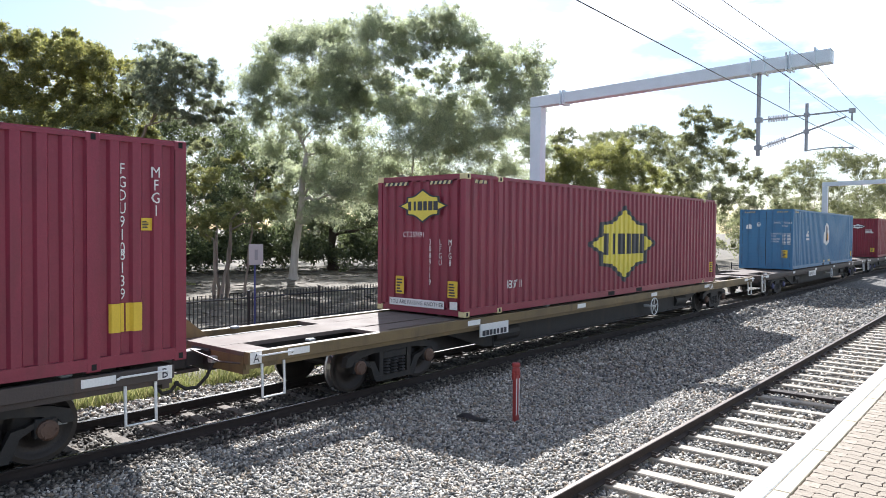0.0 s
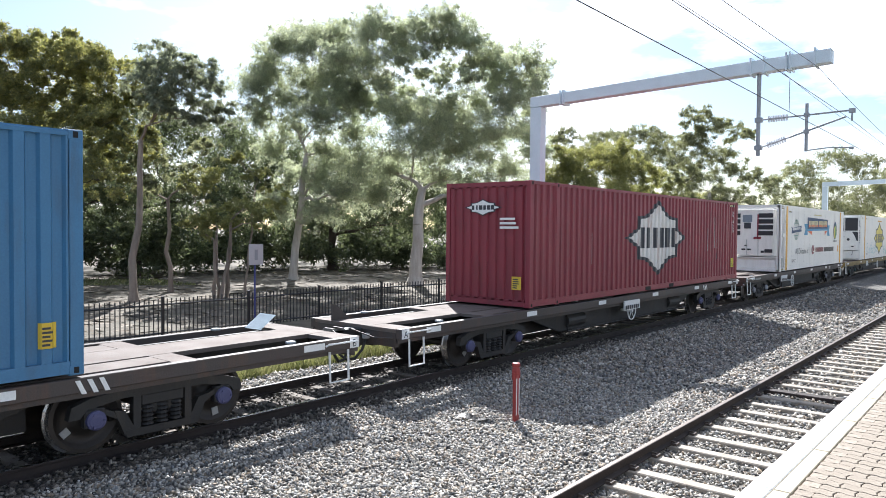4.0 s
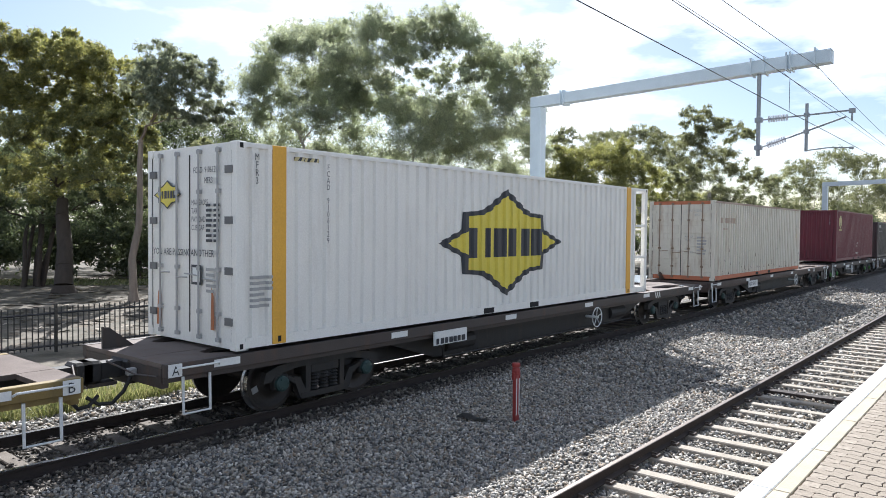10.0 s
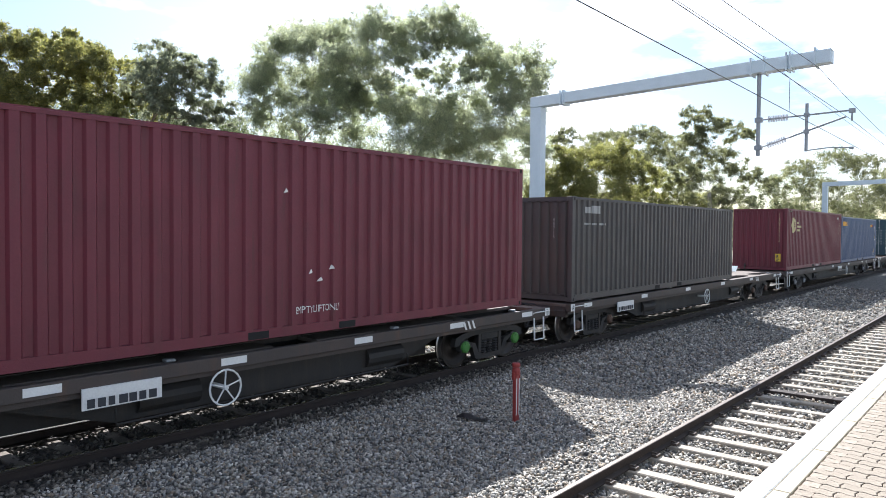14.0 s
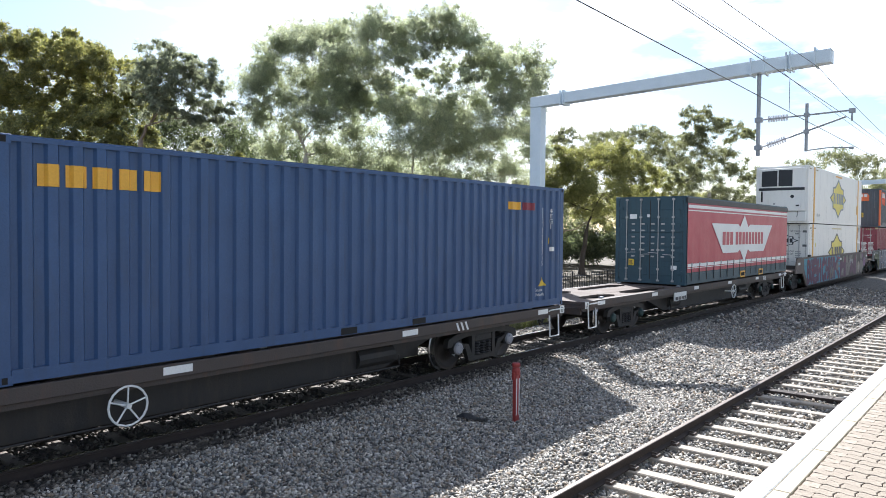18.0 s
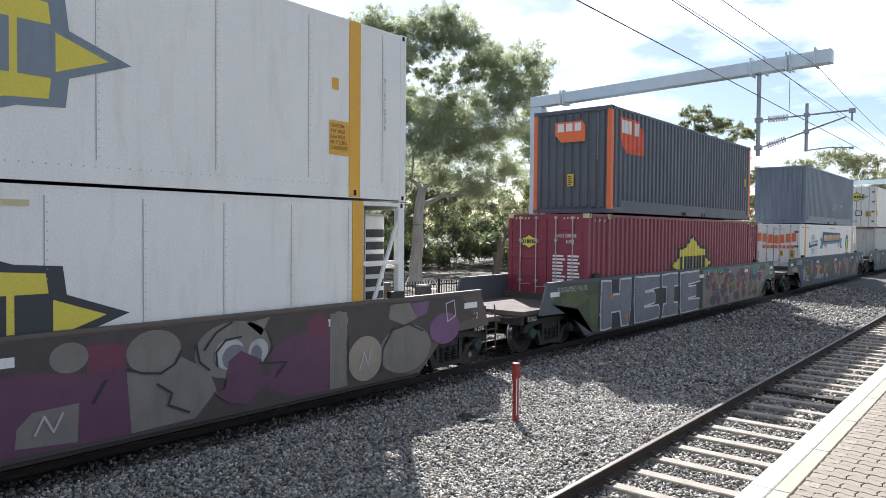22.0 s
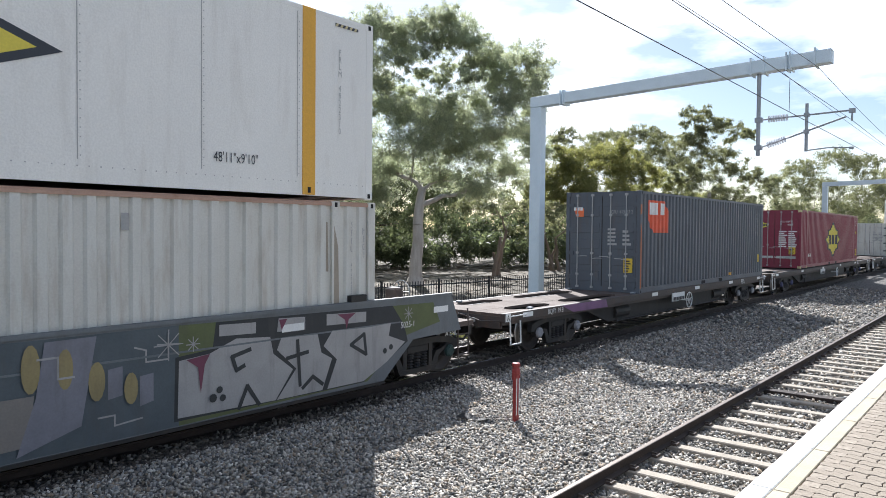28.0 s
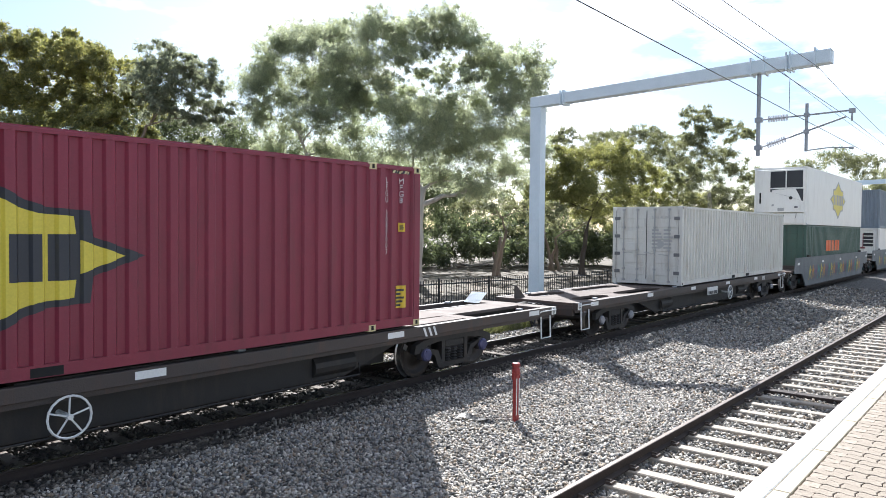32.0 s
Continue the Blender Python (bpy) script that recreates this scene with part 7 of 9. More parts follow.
    tag_strokes(f, [[(12.36, 1.1), (12.55, 1.02), (12.8, 0.98), (13.0, 1.08), (13.09, 1.25)], [(13.3, 1.3), (13.35, 1.05), (13.5, 0.92)], [(13.42, 1.2), (13.6, 1.42), (13.85, 1.54)], [(13.62, 0.95), (13.6, 1.15), (13.75, 1.3), (14.0, 1.32)], [(14.45, 1.35), (14.55, 1.1), (14.4, 0.93)], [(12.75, 0.85), (12.95, 0.7), (12.9, 0.55), (13.2, 0.4)], [(11.95, 0.75), (12.1, 1.0)], [(14.3, 0.9), (14.8, 0.85), (14.6, 0.66)], [(16.04, 0.4), (16.05, 1.1)], [(16.82, 0.4), (16.85, 0.8), (17.1, 1.1), (17.5, 1.16), (17.9, 1.0)]], "black", 0.03, 0.018)
    tag_strokes(f, [[(16.3, 0.5), (16.4, 0.8), (16.5, 0.55), (16.55, 0.8)], [(11.3, 0.5), (11.4, 0.7), (11.5, 0.5), (11.6, 0.7)], [(L - 2.0, 1.45), (L - 1.75, 1.5), (L - 1.7, 1.2), (L - 1.95, 1.1), (L - 2.0, 1.45)]], "pale", 0.025, 0.019)


def art_pieces(f, L):
    f.lay("spray_ground", shape([(2.3, 0.93), (3.1, 0.24), (11.8, 0.24), (11.8, 1.57), (1.4, 1.57), (1.1, 1.12)]), SP["olive"], 0.001)
    paint_blob(f, "moss", 0.002, (2.2, 1.2, 0.6, 0.2), (3.2, 0.8, 0.35, 0.4), (4.6, 0.6, 0.4, 0.3), (6.7, 0.7, 0.3, 0.35), (8.9, 0.7, 0.35, 0.4))
    f.lay("spray_back", shape(rect(3.35, 0.27, 7.6, 1.28)), SP["black"], 0.002)
    lettershape(f, 3.5, 0.28, 1.7, 1.25, "H", "grey", "white")
    lettershape(f, 5.6, 0.28, 1.6, 1.25, "E", "grey", "white")
    lettershape(f, 7.4, 0.28, 1.4, 1.25, "I", "grey", "white")
    lettershape(f, 9.0, 0.28, 1.6, 1.25, "E", "grey", "white")
    paint_blob(f, "orange", 0.012, (4.1, 1.1, 0.09, 0.09), (5.0, 0.5, 0.08, 0.08), (6.4, 1.35, 0.12, 0.09), (7.9, 0.8, 0.1, 0.1), (9.6, 0.45, 0.12, 0.1), (10.0, 1.2, 0.1, 0.08))
    f.lay("spray_ground", shape([(11.0, 0.24), (L - 3.1, 0.24), (L - 2.3, 0.93), (L - 1.2, 1.15), (L - 1.5, 1.57), (11.0, 1.57)]), SP["stone"], 0.001)
    paint_blob(f, "steel", 0.003, (11.5, 1.1, 0.3, 0.25), (12.3, 0.7, 0.3, 0.3), (13.3, 1.45, 0.4, 0.1), (14.0, 0.9, 0.35, 0.4), (15.2, 1.3, 0.3, 0.2), (16.3, 0.6, 0.3, 0.3), (16.9, 1.2, 0.35, 0.3), (18.0, 1.4, 0.4, 0.14))
    paint_blob(f, "umber", 0.004, (12.0, 0.45, 0.3, 0.18), (13.0, 0.8, 0.3, 0.25), (14.6, 0.45, 0.35, 0.17), (15.5, 0.9, 0.25, 0.3), (16.9, 0.5, 0.3, 0.2))
    paint_blob(f, "magenta", 0.005, (11.6, 1.36, 0.35, 0.16), (12.05, 0.9, 0.2, 0.3), (12.75, 1.42, 0.3, 0.13), (13.35, 0.95, 0.22, 0.3), (13.4, 0.4, 0.28, 0.13), (13.6, 1.25, 0.35, 0.1), (14.75, 1.05, 0.2, 0.3), (15.35, 1.2, 0.22, 0.28), (15.45, 0.6, 0.18, 0.28), (16.4, 1.15, 0.25, 0.3), (17.5, 1.1, 0.2, 0.25), (12.55, 0.42, 0.2, 0.14))
    r = random.Random(5)
    for i in range(34):
        u, v = 11.5 + 6.6 * ((i * 0.618) % 1.0), 0.42 + 1.0 * ((i * 0.37 + 0.11) % 1.0)
        f.lay("spray_dot", shape(disc(u, v, r.uniform(0.08, 0.12), r.uniform(0.08, 0.11), 12)), SP["amber"], 0.007)
    for u, v in ((11.6, 1.52), (12.7, 1.5), (16.75, 1.45), (16.85, 1.25)):
        f.lay("spray_patch", shape(blob(u, v, 0.28, 0.1, int(u * 10), 12)), SP["teal"], 0.008)
    for u, v in ((18.6, 1.38), (18.3, 1.45), (18.75, 1.2), (18.95, 1.42)):
        f.lay("spray_star", shape(star(u, v, 0.1)), SP["teal"], 0.010)
    tag_strokes(f, [[(12.6, 1.4), (13.0, 1.44), (13.05, 1.25), (12.85, 1.05)], [(13.35, 1.05), (13.5, 0.95), (13.35, 0.8)], [(13.1, 1.2), (13.3, 1.45)], [(14.0, 1.0), (14.12, 0.8), (14.05, 0.5)], [(14.3, 1.4), (14.3, 1.1), (14.5, 1.1)], [(14.75, 1.35), (14.8, 1.05)], [(14.95, 0.95), (15.05, 0.75), (14.9, 0.45)], [(15.1, 1.1), (15.35, 1.15), (15.4, 1.0)], [(15.5, 1.5), (16.1, 1.52), (16.2, 1.4), (15.9, 1.1)], [(16.35, 1.5), (16.35, 0.9)], [(17.2, 0.9), (17.4, 0.9), (17.4, 0.75)], [(17.3, 1.5), (17.3, 1.25), (17.8, 1.25), (17.8, 1.5)], [(11.8, 0.75), (12.1, 0.75), (12.1, 0.6)], [(13.6, 0.9), (13.6, 0.5)], [(14.35, 0.75), (14.35, 0.4)], [(12.2, 1.5), (12.3, 1.4)]], "pale", 0.022, 0.012)
    for u, v, k in ((11.45, 1.42, 0.45), (12.63, 0.9, 0.5), (13.78, 1.42, 0.36), (15.75, 0.72, 0.48), (17.1, 0.94, 0.42), (17.99, 0.9, 0.36)):
        spokes = []
        for j in range(7):
            w = 0.5 + j * 0.9
            w2 = k * (1.0 if j % 2 else 0.62)
            spokes.append([(u, v), (u + w2 * math.cos(w), max(0.27, min(1.55, v + w2 * math.sin(w))))])
        tag_strokes(f, spokes, "pale", 0.014, 0.016)
        f.lay("spray_dot", shape(disc(u, v, 0.06, 0.06, 10)), SP["pale"], 0.018)
    write(f, "PROGRAMMED FAILURE..", 1.28, 1.38, 0.19, SP["pale"], 0.72, name="spray_tag")


def art_stars(f, L):
    f.lay("spray_ground", shape([(1.15, 1.12), (2.3, 0.94), (3.1, 0.24), (L - 3.1, 0.24), (L - 2.3, 0.94), (L - 1.2, 1.12), (L - 1.4, 1.57), (1.35, 1.57)]), SP["navy"], 0.001)
    paint_blob(f, "olive", 0.002, (4.6, 0.9, 0.9, 0.55), (7.4, 0.8, 0.8, 0.5), (9.2, 1.0, 0.8, 0.5), (11.6, 0.9, 0.9, 0.55), (13.6, 0.8, 0.7, 0.5), (15.8, 0.9, 0.8, 0.5))
    paint_blob(f, "rust", 0.004, (5.1, 1.1, 0.22, 0.35), (8.2, 1.0, 0.25, 0.35), (10.6, 1.2, 0.3, 0.25), (11.8, 0.6, 0.25, 0.25), (16.6, 0.7, 0.35, 0.35))
    paint_blob(f, "stone", 0.004, (13.4, 1.2, 0.35, 0.28), (14.3, 0.7, 0.3, 0.35), (15.2, 1.25, 0.3, 0.16), (16.0, 0.55, 0.25, 0.2), (17.3, 1.2, 0.4, 0.25), (18.2, 1.3, 0.3, 0.18))
    paint_blob(f, "plum", 0.003, (12.8, 0.9, 0.3, 0.4), (14.9, 0.6, 0.3, 0.3))
    for u, v, r, m, tilt in ((3.55, 0.82, 0.55, "tan", 0.2), (6.55, 0.95, 0.6, "pale", 0.1), (6.55, 0.95, 0.5, "orange", 0.1), (10.9, 0.85, 0.5, "tan", -0.1), (12.0, 1.05, 0.3, "pale", 0.1)):
        f.lay("spray_star", shape(star(u, v, r, turn=tilt)), SP[m], 0.006 + (0.003 if m == "orange" else 0))
    tag_strokes(f, [[(3.92, 0.75), (3.95, 0.45), (4.05, 0.7), (4.12, 0.45), (4.18, 0.75)], [(4.25, 0.72), (4.26, 0.45), (4.38, 0.48)], [(4.55, 0.72), (4.42, 0.66), (4.52, 0.55), (4.4, 0.46)]], "white", 0.03)
    for u in (5.95, 6.25, 6.42, 6.75, 6.9, 7.05, 7.3, 7.42, 7.56, 8.35, 8.5, 8.62):
        tag_strokes(f, [[(u, 0.42), (u + 0.03, 0.68), (u + 0.1, 0.5), (u + 0.12, 0.7)]], "white", 0.024)
    tag_strokes(f, [[(2.2 + 0.14 * math.cos(k), 1.44 + 0.1 * math.sin(k)) for k in (0, 0.8, 1.6, 2.4, 3.2, 4.0, 4.8, 5.6, 6.3)], [(2.4, 1.54), (2.46, 1.33), (2.54, 1.54)], [(2.76, 1.53), (2.62, 1.52), (2.62, 1.34), (2.77, 1.34)], [(2.62, 1.43), (2.74, 1.43)], [(2.85, 1.33), (2.86, 1.53), (2.99, 1.5), (2.88, 1.42), (3.02, 1.33)]], "pale", 0.045)
    tag_strokes(f, [[(1.4 + 0.1 * i, 1.32), (1.44 + 0.1 * i, 1.5), (1.48 + 0.1 * i, 1.34)] for i in range(5)], "black", 0.03)
    tag_strokes(f, [[(3.6, 1.54), (3.9, 1.45), (4.3, 1.5)], [(4.1, 0.95), (4.2, 1.2), (4.5, 1.0)], [(5.0, 1.5), (5.15, 1.3), (5.3, 1.1)], [(6.5, 1.5), (6.75, 1.3), (6.7, 1.05), (7.2, 1.1), (7.7, 0.9), (7.8, 0.6)], [(8.3, 1.3), (8.5, 1.1), (8.9, 1.2), (8.8, 0.8)], [(9.3, 1.5), (9.6, 1.2), (9.5, 0.9)], [(4.5, 1.5), (5.0, 1.45)], [(5.7, 0.5), (5.9, 0.8), (5.7, 1.0)]], "pale", 0.022)
    f.lay("marking_panel", shape([(1.25, 1.0), (2.2, 0.96), (2.25, 1.2), (1.3, 1.25)]), SP["mustard"], 0.003)
    for i in range(4):
        f.lay("spray_patch", shape(disc(11.2 + 1.5 * i, 0.95, 0.5, 0.42, 16)), SP[("umber", "magenta", "stone", "umber")[i]], 0.003)


def art_mosaic(f, L):
    f.lay("spray_ground", shape([(1.15, 1.12), (2.3, 0.94), (3.1, 0.24), (13.85, 0.24), (13.85, 1.57), (1.35, 1.57)]), SP["steel"], 0.001)
    r = random.Random(21)
    cols = ["grey", "stone", "navy", "stone", "moss", "grey", "umber", "navy", "ash"]
    for i in range(22):
        u, v = 3.3 + 0.42 * i, 0.32 + (0.5 if i % 2 else 0.05)
        w, h, k = r.uniform(0.25, 0.5), r.uniform(0.4, 0.66), r.uniform(-0.12, 0.12)
        f.lay("spray_block", shape([(u, v), (u + w, v + k * 0.3), (u + w + k, v + h), (u + k, v + h)]), SP[r.choice(cols)], 0.003)
        if i % 3 == 0:
            f.lay("spray_patch", shape(disc(u + 0.3, min(1.2, v + 0.45), 0.09, 0.24, 14)), SP["mustard"], 0.006)
        if i % 4 == 1:
            tag_strokes(f, [[(u, 1.35), (u + 0.22, 1.35), (u + 0.22, 1.1), (u + 0.4, 1.1)]], "ash", 0.025, 0.008)
    f.lay("spray_block", shape([(12.1, 0.9), (12.2, 1.54), (12.78, 1.55), (12.6, 0.5), (11.9, 0.28)]), SP["grey"], 0.004)
    f.lay("spray_patch", shape(disc(12.78, 1.0, 0.1, 0.24, 14), disc(13.2, 0.85, 0.09, 0.2, 14), disc(12.05, 1.25, 0.1, 0.28, 14)), SP["mustard"], 0.007)
    f.lay("spray_block", shape([(12.92, 0.75), (12.92, 1.12), (13.1, 1.14), (13.1, 0.78)], [(13.32, 0.6), (13.32, 0.98), (13.5, 1.0), (13.5, 0.64)]), SP["grey"], 0.006)
    tag_strokes(f, [[(13.25, 1.35), (13.4, 1.3), (13.4, 1.15), (13.7, 1.15)], [(12.8, 0.55), (13.0, 0.55), (13.0, 0.42), (13.35, 0.45)], [(13.55, 1.35), (13.85, 1.33)], [(13.7, 1.48), (13.7, 1.18)]], "ash", 0.022, 0.009)
    # pale angular letters
    f.lay("spray_ground", shape([(13.85, 0.24), (13.85, 1.57), (L - 1.4, 1.5), (L - 1.2, 1.12), (18.2, 0.95), (17.3, 0.28)]), SP["moss"], 0.002)
    f.lay("spray_back", shape([(13.78, 0.3), (13.8, 1.15), (14.35, 1.2), (14.4, 1.56), (17.9, 1.52), (18.2, 1.15), (18.3, 0.85), (17.2, 0.28)]), SP["black"], 0.004)
    f.lay("spray_letter", shape([(13.83, 0.34), (13.85, 1.1), (14.3, 1.14), (14.72, 1.3), (15.3, 1.26), (15.36, 1.0), (15.72, 0.72), (15.4, 0.3)], [(14.45, 1.36), (14.45, 1.52), (15.05, 1.5), (15.05, 1.34)]), SP["ash"], 0.007)
    f.lay("spray_letter", shape([(15.42, 0.3), (15.78, 0.72), (15.42, 1.05), (15.5, 1.22), (16.2, 1.2), (16.28, 0.9), (16.5, 0.78), (16.3, 0.3)], [(15.42, 1.32), (15.45, 1.52), (15.95, 1.5), (15.95, 1.3)]), SP["ash"], 0.009)
    f.lay("spray_letter", shape([(16.4, 0.3), (16.6, 0.75), (16.32, 1.0), (16.5, 1.22), (17.3, 1.2), (17.85, 1.22), (17.8, 1.0), (18.22, 0.85), (17.75, 0.55), (17.2, 0.3)], [(16.38, 1.32), (16.38, 1.5), (17.25, 1.47), (17.25, 1.3)]), SP["ash"], 0.011)
    tag_strokes(f, [[(14.95, 1.12), (14.65, 1.05), (14.72, 0.85), (14.85, 0.9)], [(14.76, 0.3), (14.9, 0.6), (15.1, 0.3)], [(15.8, 1.15), (15.85, 0.45)], [(15.6, 0.9), (16.0, 0.95)], [(15.9, 0.4), (16.1, 0.55), (16.3, 0.4)], [(16.9, 0.95), (17.2, 1.1), (17.25, 0.75), (16.9, 0.95)]], "black", 0.06, 0.014)
    f.lay("spray_dot", shape(disc(14.35, 0.52, 0.06, 0.06, 10), disc(14.45, 0.62, 0.05, 0.05, 10), disc(14.5, 0.5, 0.05, 0.05, 10), disc(17.7, 0.75, 0.05, 0.05, 10), disc(17.85, 0.8, 0.05, 0.05, 10)), SP["black"], 0.016)
    f.lay("spray_drip", shape([(13.95, 1.1), (14.3, 1.14), (14.22, 1.0), (14.16, 0.62), (14.12, 0.98)], [(16.6, 1.48), (17.0, 1.47), (16.85, 1.38), (16.8, 1.22), (16.76, 1.38)], [(15.45, 1.5), (15.6, 1.5), (15.5, 1.34)]), SP["magenta"], 0.018)
    for u, v, k in ((13.7, 1.33, 0.2), (14.05, 1.3, 0.1), (18.3, 1.35, 0.12)):
        tag_strokes(f, [[(u, v), (u + k * math.cos(j * 0.785), v + k * math.sin(j * 0.785))] for j in range(8)], "ash", 0.014, 0.015)
    write(f, "5025-1", L - 2.3, 1.1, 0.16, M_SIGNW, 0.85)


def art_plain(f, L):
    r = random.Random(3)
    for i in range(22):
        u = 3.3 + i * (L - 6.6) / 22
        tag_strokes(f, [[(u, 0.5), (u + 0.25, 1.2), (u + 0.45, 0.6)], [(u + 0.1, 0.8), (u + 0.5, 1.0)]], ("yellow", "orange", "violet", "teal")[i % 4], 0.09, 0.003)


# ---- wagons in train order ----
flat_wagon("dark container wagon with sooty bogies under a maroon container", -15.4, 4.85, cap="rust")
flat_wagon("openwork container wagon with a long dusty deck", 6.0, 30.25, sill=paint("ochre_sill", (0.20, 0.14, 0.06), (0.09, 0.07, 0.05), 0.6, dirt=(0.06, 0.05, 0.04), dirt_amount=0.6), b0=3.3, b1=4.0, cap="rust", brake=0.59, board=0.25)
flat_wagon("dark container wagon with a dusty deck and blue hubs", 31.3, 55.6, b0=3.4, b1=3.4, cap="blue", brake=0.56, board=0.37, number="RQJW 22033 L", wide=1.45)
flat_wagon("black container wagon under a red container", 56.6, 75.65, b0=3.2, b1=2.6, cap="blue", brake=0.5, board=0.5)
w, f = flat_wagon("brown-decked container wagon with bare front deck", 76.65, 95.2, deck=M_DECKR, b0=2.6, b1=2.4, cap="grey", brake=0.38, board=0.3, style="plate")
bars(f, 0.9, 1.03, 1.1, 0.12, 1, M_GREYMARK, 7, 4)
flat_wagon("container wagon with ochre sill and rusty deck", 96.2, 120.0, deck=M_DECKR, sill=paint("mustard_sill", (0.25, 0.17, 0.04), (0.12, 0.09, 0.05), 0.6, dirt=(0.06, 0.05, 0.04), dirt_amount=0.6), b0=3.4, b1=3.0, cap="teal", brake=0.49, board=0.313, number="RQPW\n60071 L", wide=0.66)
flat_wagon("dark container wagon with white steps and marks", 121.05, 140.6, b0=2.9, b1=2.7, cap="teal", style="plate", brake=0.61, board=0.3)
flat_wagon("dark container wagon with plated deck under a cream container", 141.5, 160.35, deck=M_DECKR, sill=paint("brown_sill", (0.07, 0.045, 0.036), (0.05, 0.036, 0.03), 0.6, dirt=(0.05, 0.04, 0.035), dirt_amount=0.5), b0=2.8, b1=2.35, cap="teal", style="plate", brake=0.625, board=0.26, number="RQSY 35041", wide=1.2)
flat_wagon("short dark container wagon with lime-green hubs", 161.4, 175.95, b0=1.5, b1=2.1, cap="lime", brake=0.40, board=0.3, letters=("B", "B"))
flat_wagon("dark container wagon under a brown-grey container", 176.9, 195.95, b0=1.6, b1=2.6, cap="rust", style="plate", brake=0.5, board=0.16)
flat_wagon("long dark wagon under a maroon and a blue container", 196.9, 221.6, b0=3.3, b1=3.0, cap="grey", brake=0.563, board=0.48)
flat_wagon("dark wagon with plated deck under a red curtain-sided box", 222.6, 241.75, deck=M_DECKR, b0=2.9, b1=2.4, cap="teal", style="plate", brake=0.61, board=0.33)
well_wagon("well wagon sprayed with plum letters on cyan", 242.75, 263.3, M_WELLBROWN, art_bush, code="5058-2")
well_wagon("well wagon sprayed with grey letter blocks and stars", 264.2, 284.6, M_WELLDARK, art_pieces, code="5058-1")
well_wagon("well wagon sprayed with stars and tags on dark blue", 285.75, 306.15, M_WELLDARK, art_stars)
well_wagon("grey well wagon sprayed with a patchwork of blocks", 307.3, 327.7, M_WELLGREY, art_mosaic)
w, f = flat_wagon("dark wagon with purple-stained sill and bare deck", 328.75, 348.15, deck=M_DECKR, b0=2.6, b1=2.05, cap="grey", brake=0.549, board=0.5, style="plate")
write(f, "RQFY  99 B", 1.75, 0.905, 0.17, M_SIGNW, 0.85)
f.lay("stain", shape([(2.95, 0.86), (4.8, 0.84), (4.7, 1.05), (2.4, 1.05)]), SP["violet"], 0.001)
flat_wagon("dark container wagon with a dusty deck and violet hubs", 349.1, 373.8, b0=3.3, b1=3.6, cap="blue", brake=0.55, board=0.4)
flat_wagon("dark wagon with pink-stained sill under a beige container", 374.8, 394.2, deck=M_DECKR, b0=2.6, b1=2.4, cap="grey", brake=0.6, board=0.5, style="plate")
well_wagon("grey well wagon sprayed with yellow scrawls", 395.2, 415.7, M_WELLGREY, art_plain)
well_wagon("grey well wagon with faint scrawls", 416.75, 437.2, M_WELLGREY, art_plain)

# ---- containers in train order ----
Z = 1.10
# maroon box passing out of view
c, s, e = container("maroon corrugated container with stacked white codes", -9.6, Z, 14.63, 2.9, M_MAROON, W=2.48, end="door", inset=1.22)
column(s, "FGDU910", 13.78, 2.42, 0.20, M_SIGNW)
column(s, "8139", 13.78, 1.35, 0.20, M_SIGNW)
column(s, "MFG1", 14.2, 2.40, 0.20, M_SIGNW)
warning_plate(s, 14.0, 1.72, 0.16, 0.16)
s.lay("warning_plate", shape(rect(13.6, 0.45, 0.2, 0.36), rect(13.82, 0.45, 0.2, 0.36)), M_HAZARD, 0.004, "yellow warning plate")

# maroon box with yellow badge
c, s, e = container("maroon corrugated container with a yellow pointed badge", 11.08, Z, 14.65, 2.9, M_MAROON, W=2.46, end="blank", inset=1.22, cast=M_CASTING)
gem_logo(s, 7.25, 1.42, 4.4, 2.15, M_YELLOW, M_INK)
gem_logo(e, 0.10, 2.26, 1.40, 0.72, M_YELLOW, M_INK)
write(s, "48'x9'10", 1.5, 0.5, 0.26, M_SIGNW, 0.7)
write(e, "CT.257491", -0.45, 1.60, 0.17, M_SIGNW, 0.8)
column(e, "3089119", 0.32, 1.45, 0.17, M_SIGNW)
column(e, "LFGU", 0.60, 1.45, 0.17, M_SIGNW)
column(e, "MFG8", 0.86, 1.45, 0.17, M_SIGNW)
warning_plate(e, -0.66, 0.38, 0.24, 0.38, 2)
warning_plate(e, 0.80, 0.38, 0.26, 0.34, 3)
e.lay("sticker", shape(rect(-0.84, 0.13, 1.55, 0.16)), M_SIGNW, 0.004, "white sticker strip")
write(e, "YOU ARE PASSING ANOTHER", -0.82, 0.17, 0.12, M_INK, 0.95)
e.lay("sticker", shape(rect(0.86, 0.14, 0.2, 0.16)), M_SIGNW, 0.004)
chevrons(e, -1.0, 2.70, 0.7, 0.07)
chevrons(e, 0.3, 2.70, 0.6, 0.07)
chevrons(s, 0.3, 2.72, 0.5, 0.07)
warning_plate(s, 14.1, 0.35, 0.2, 0.36, 4)

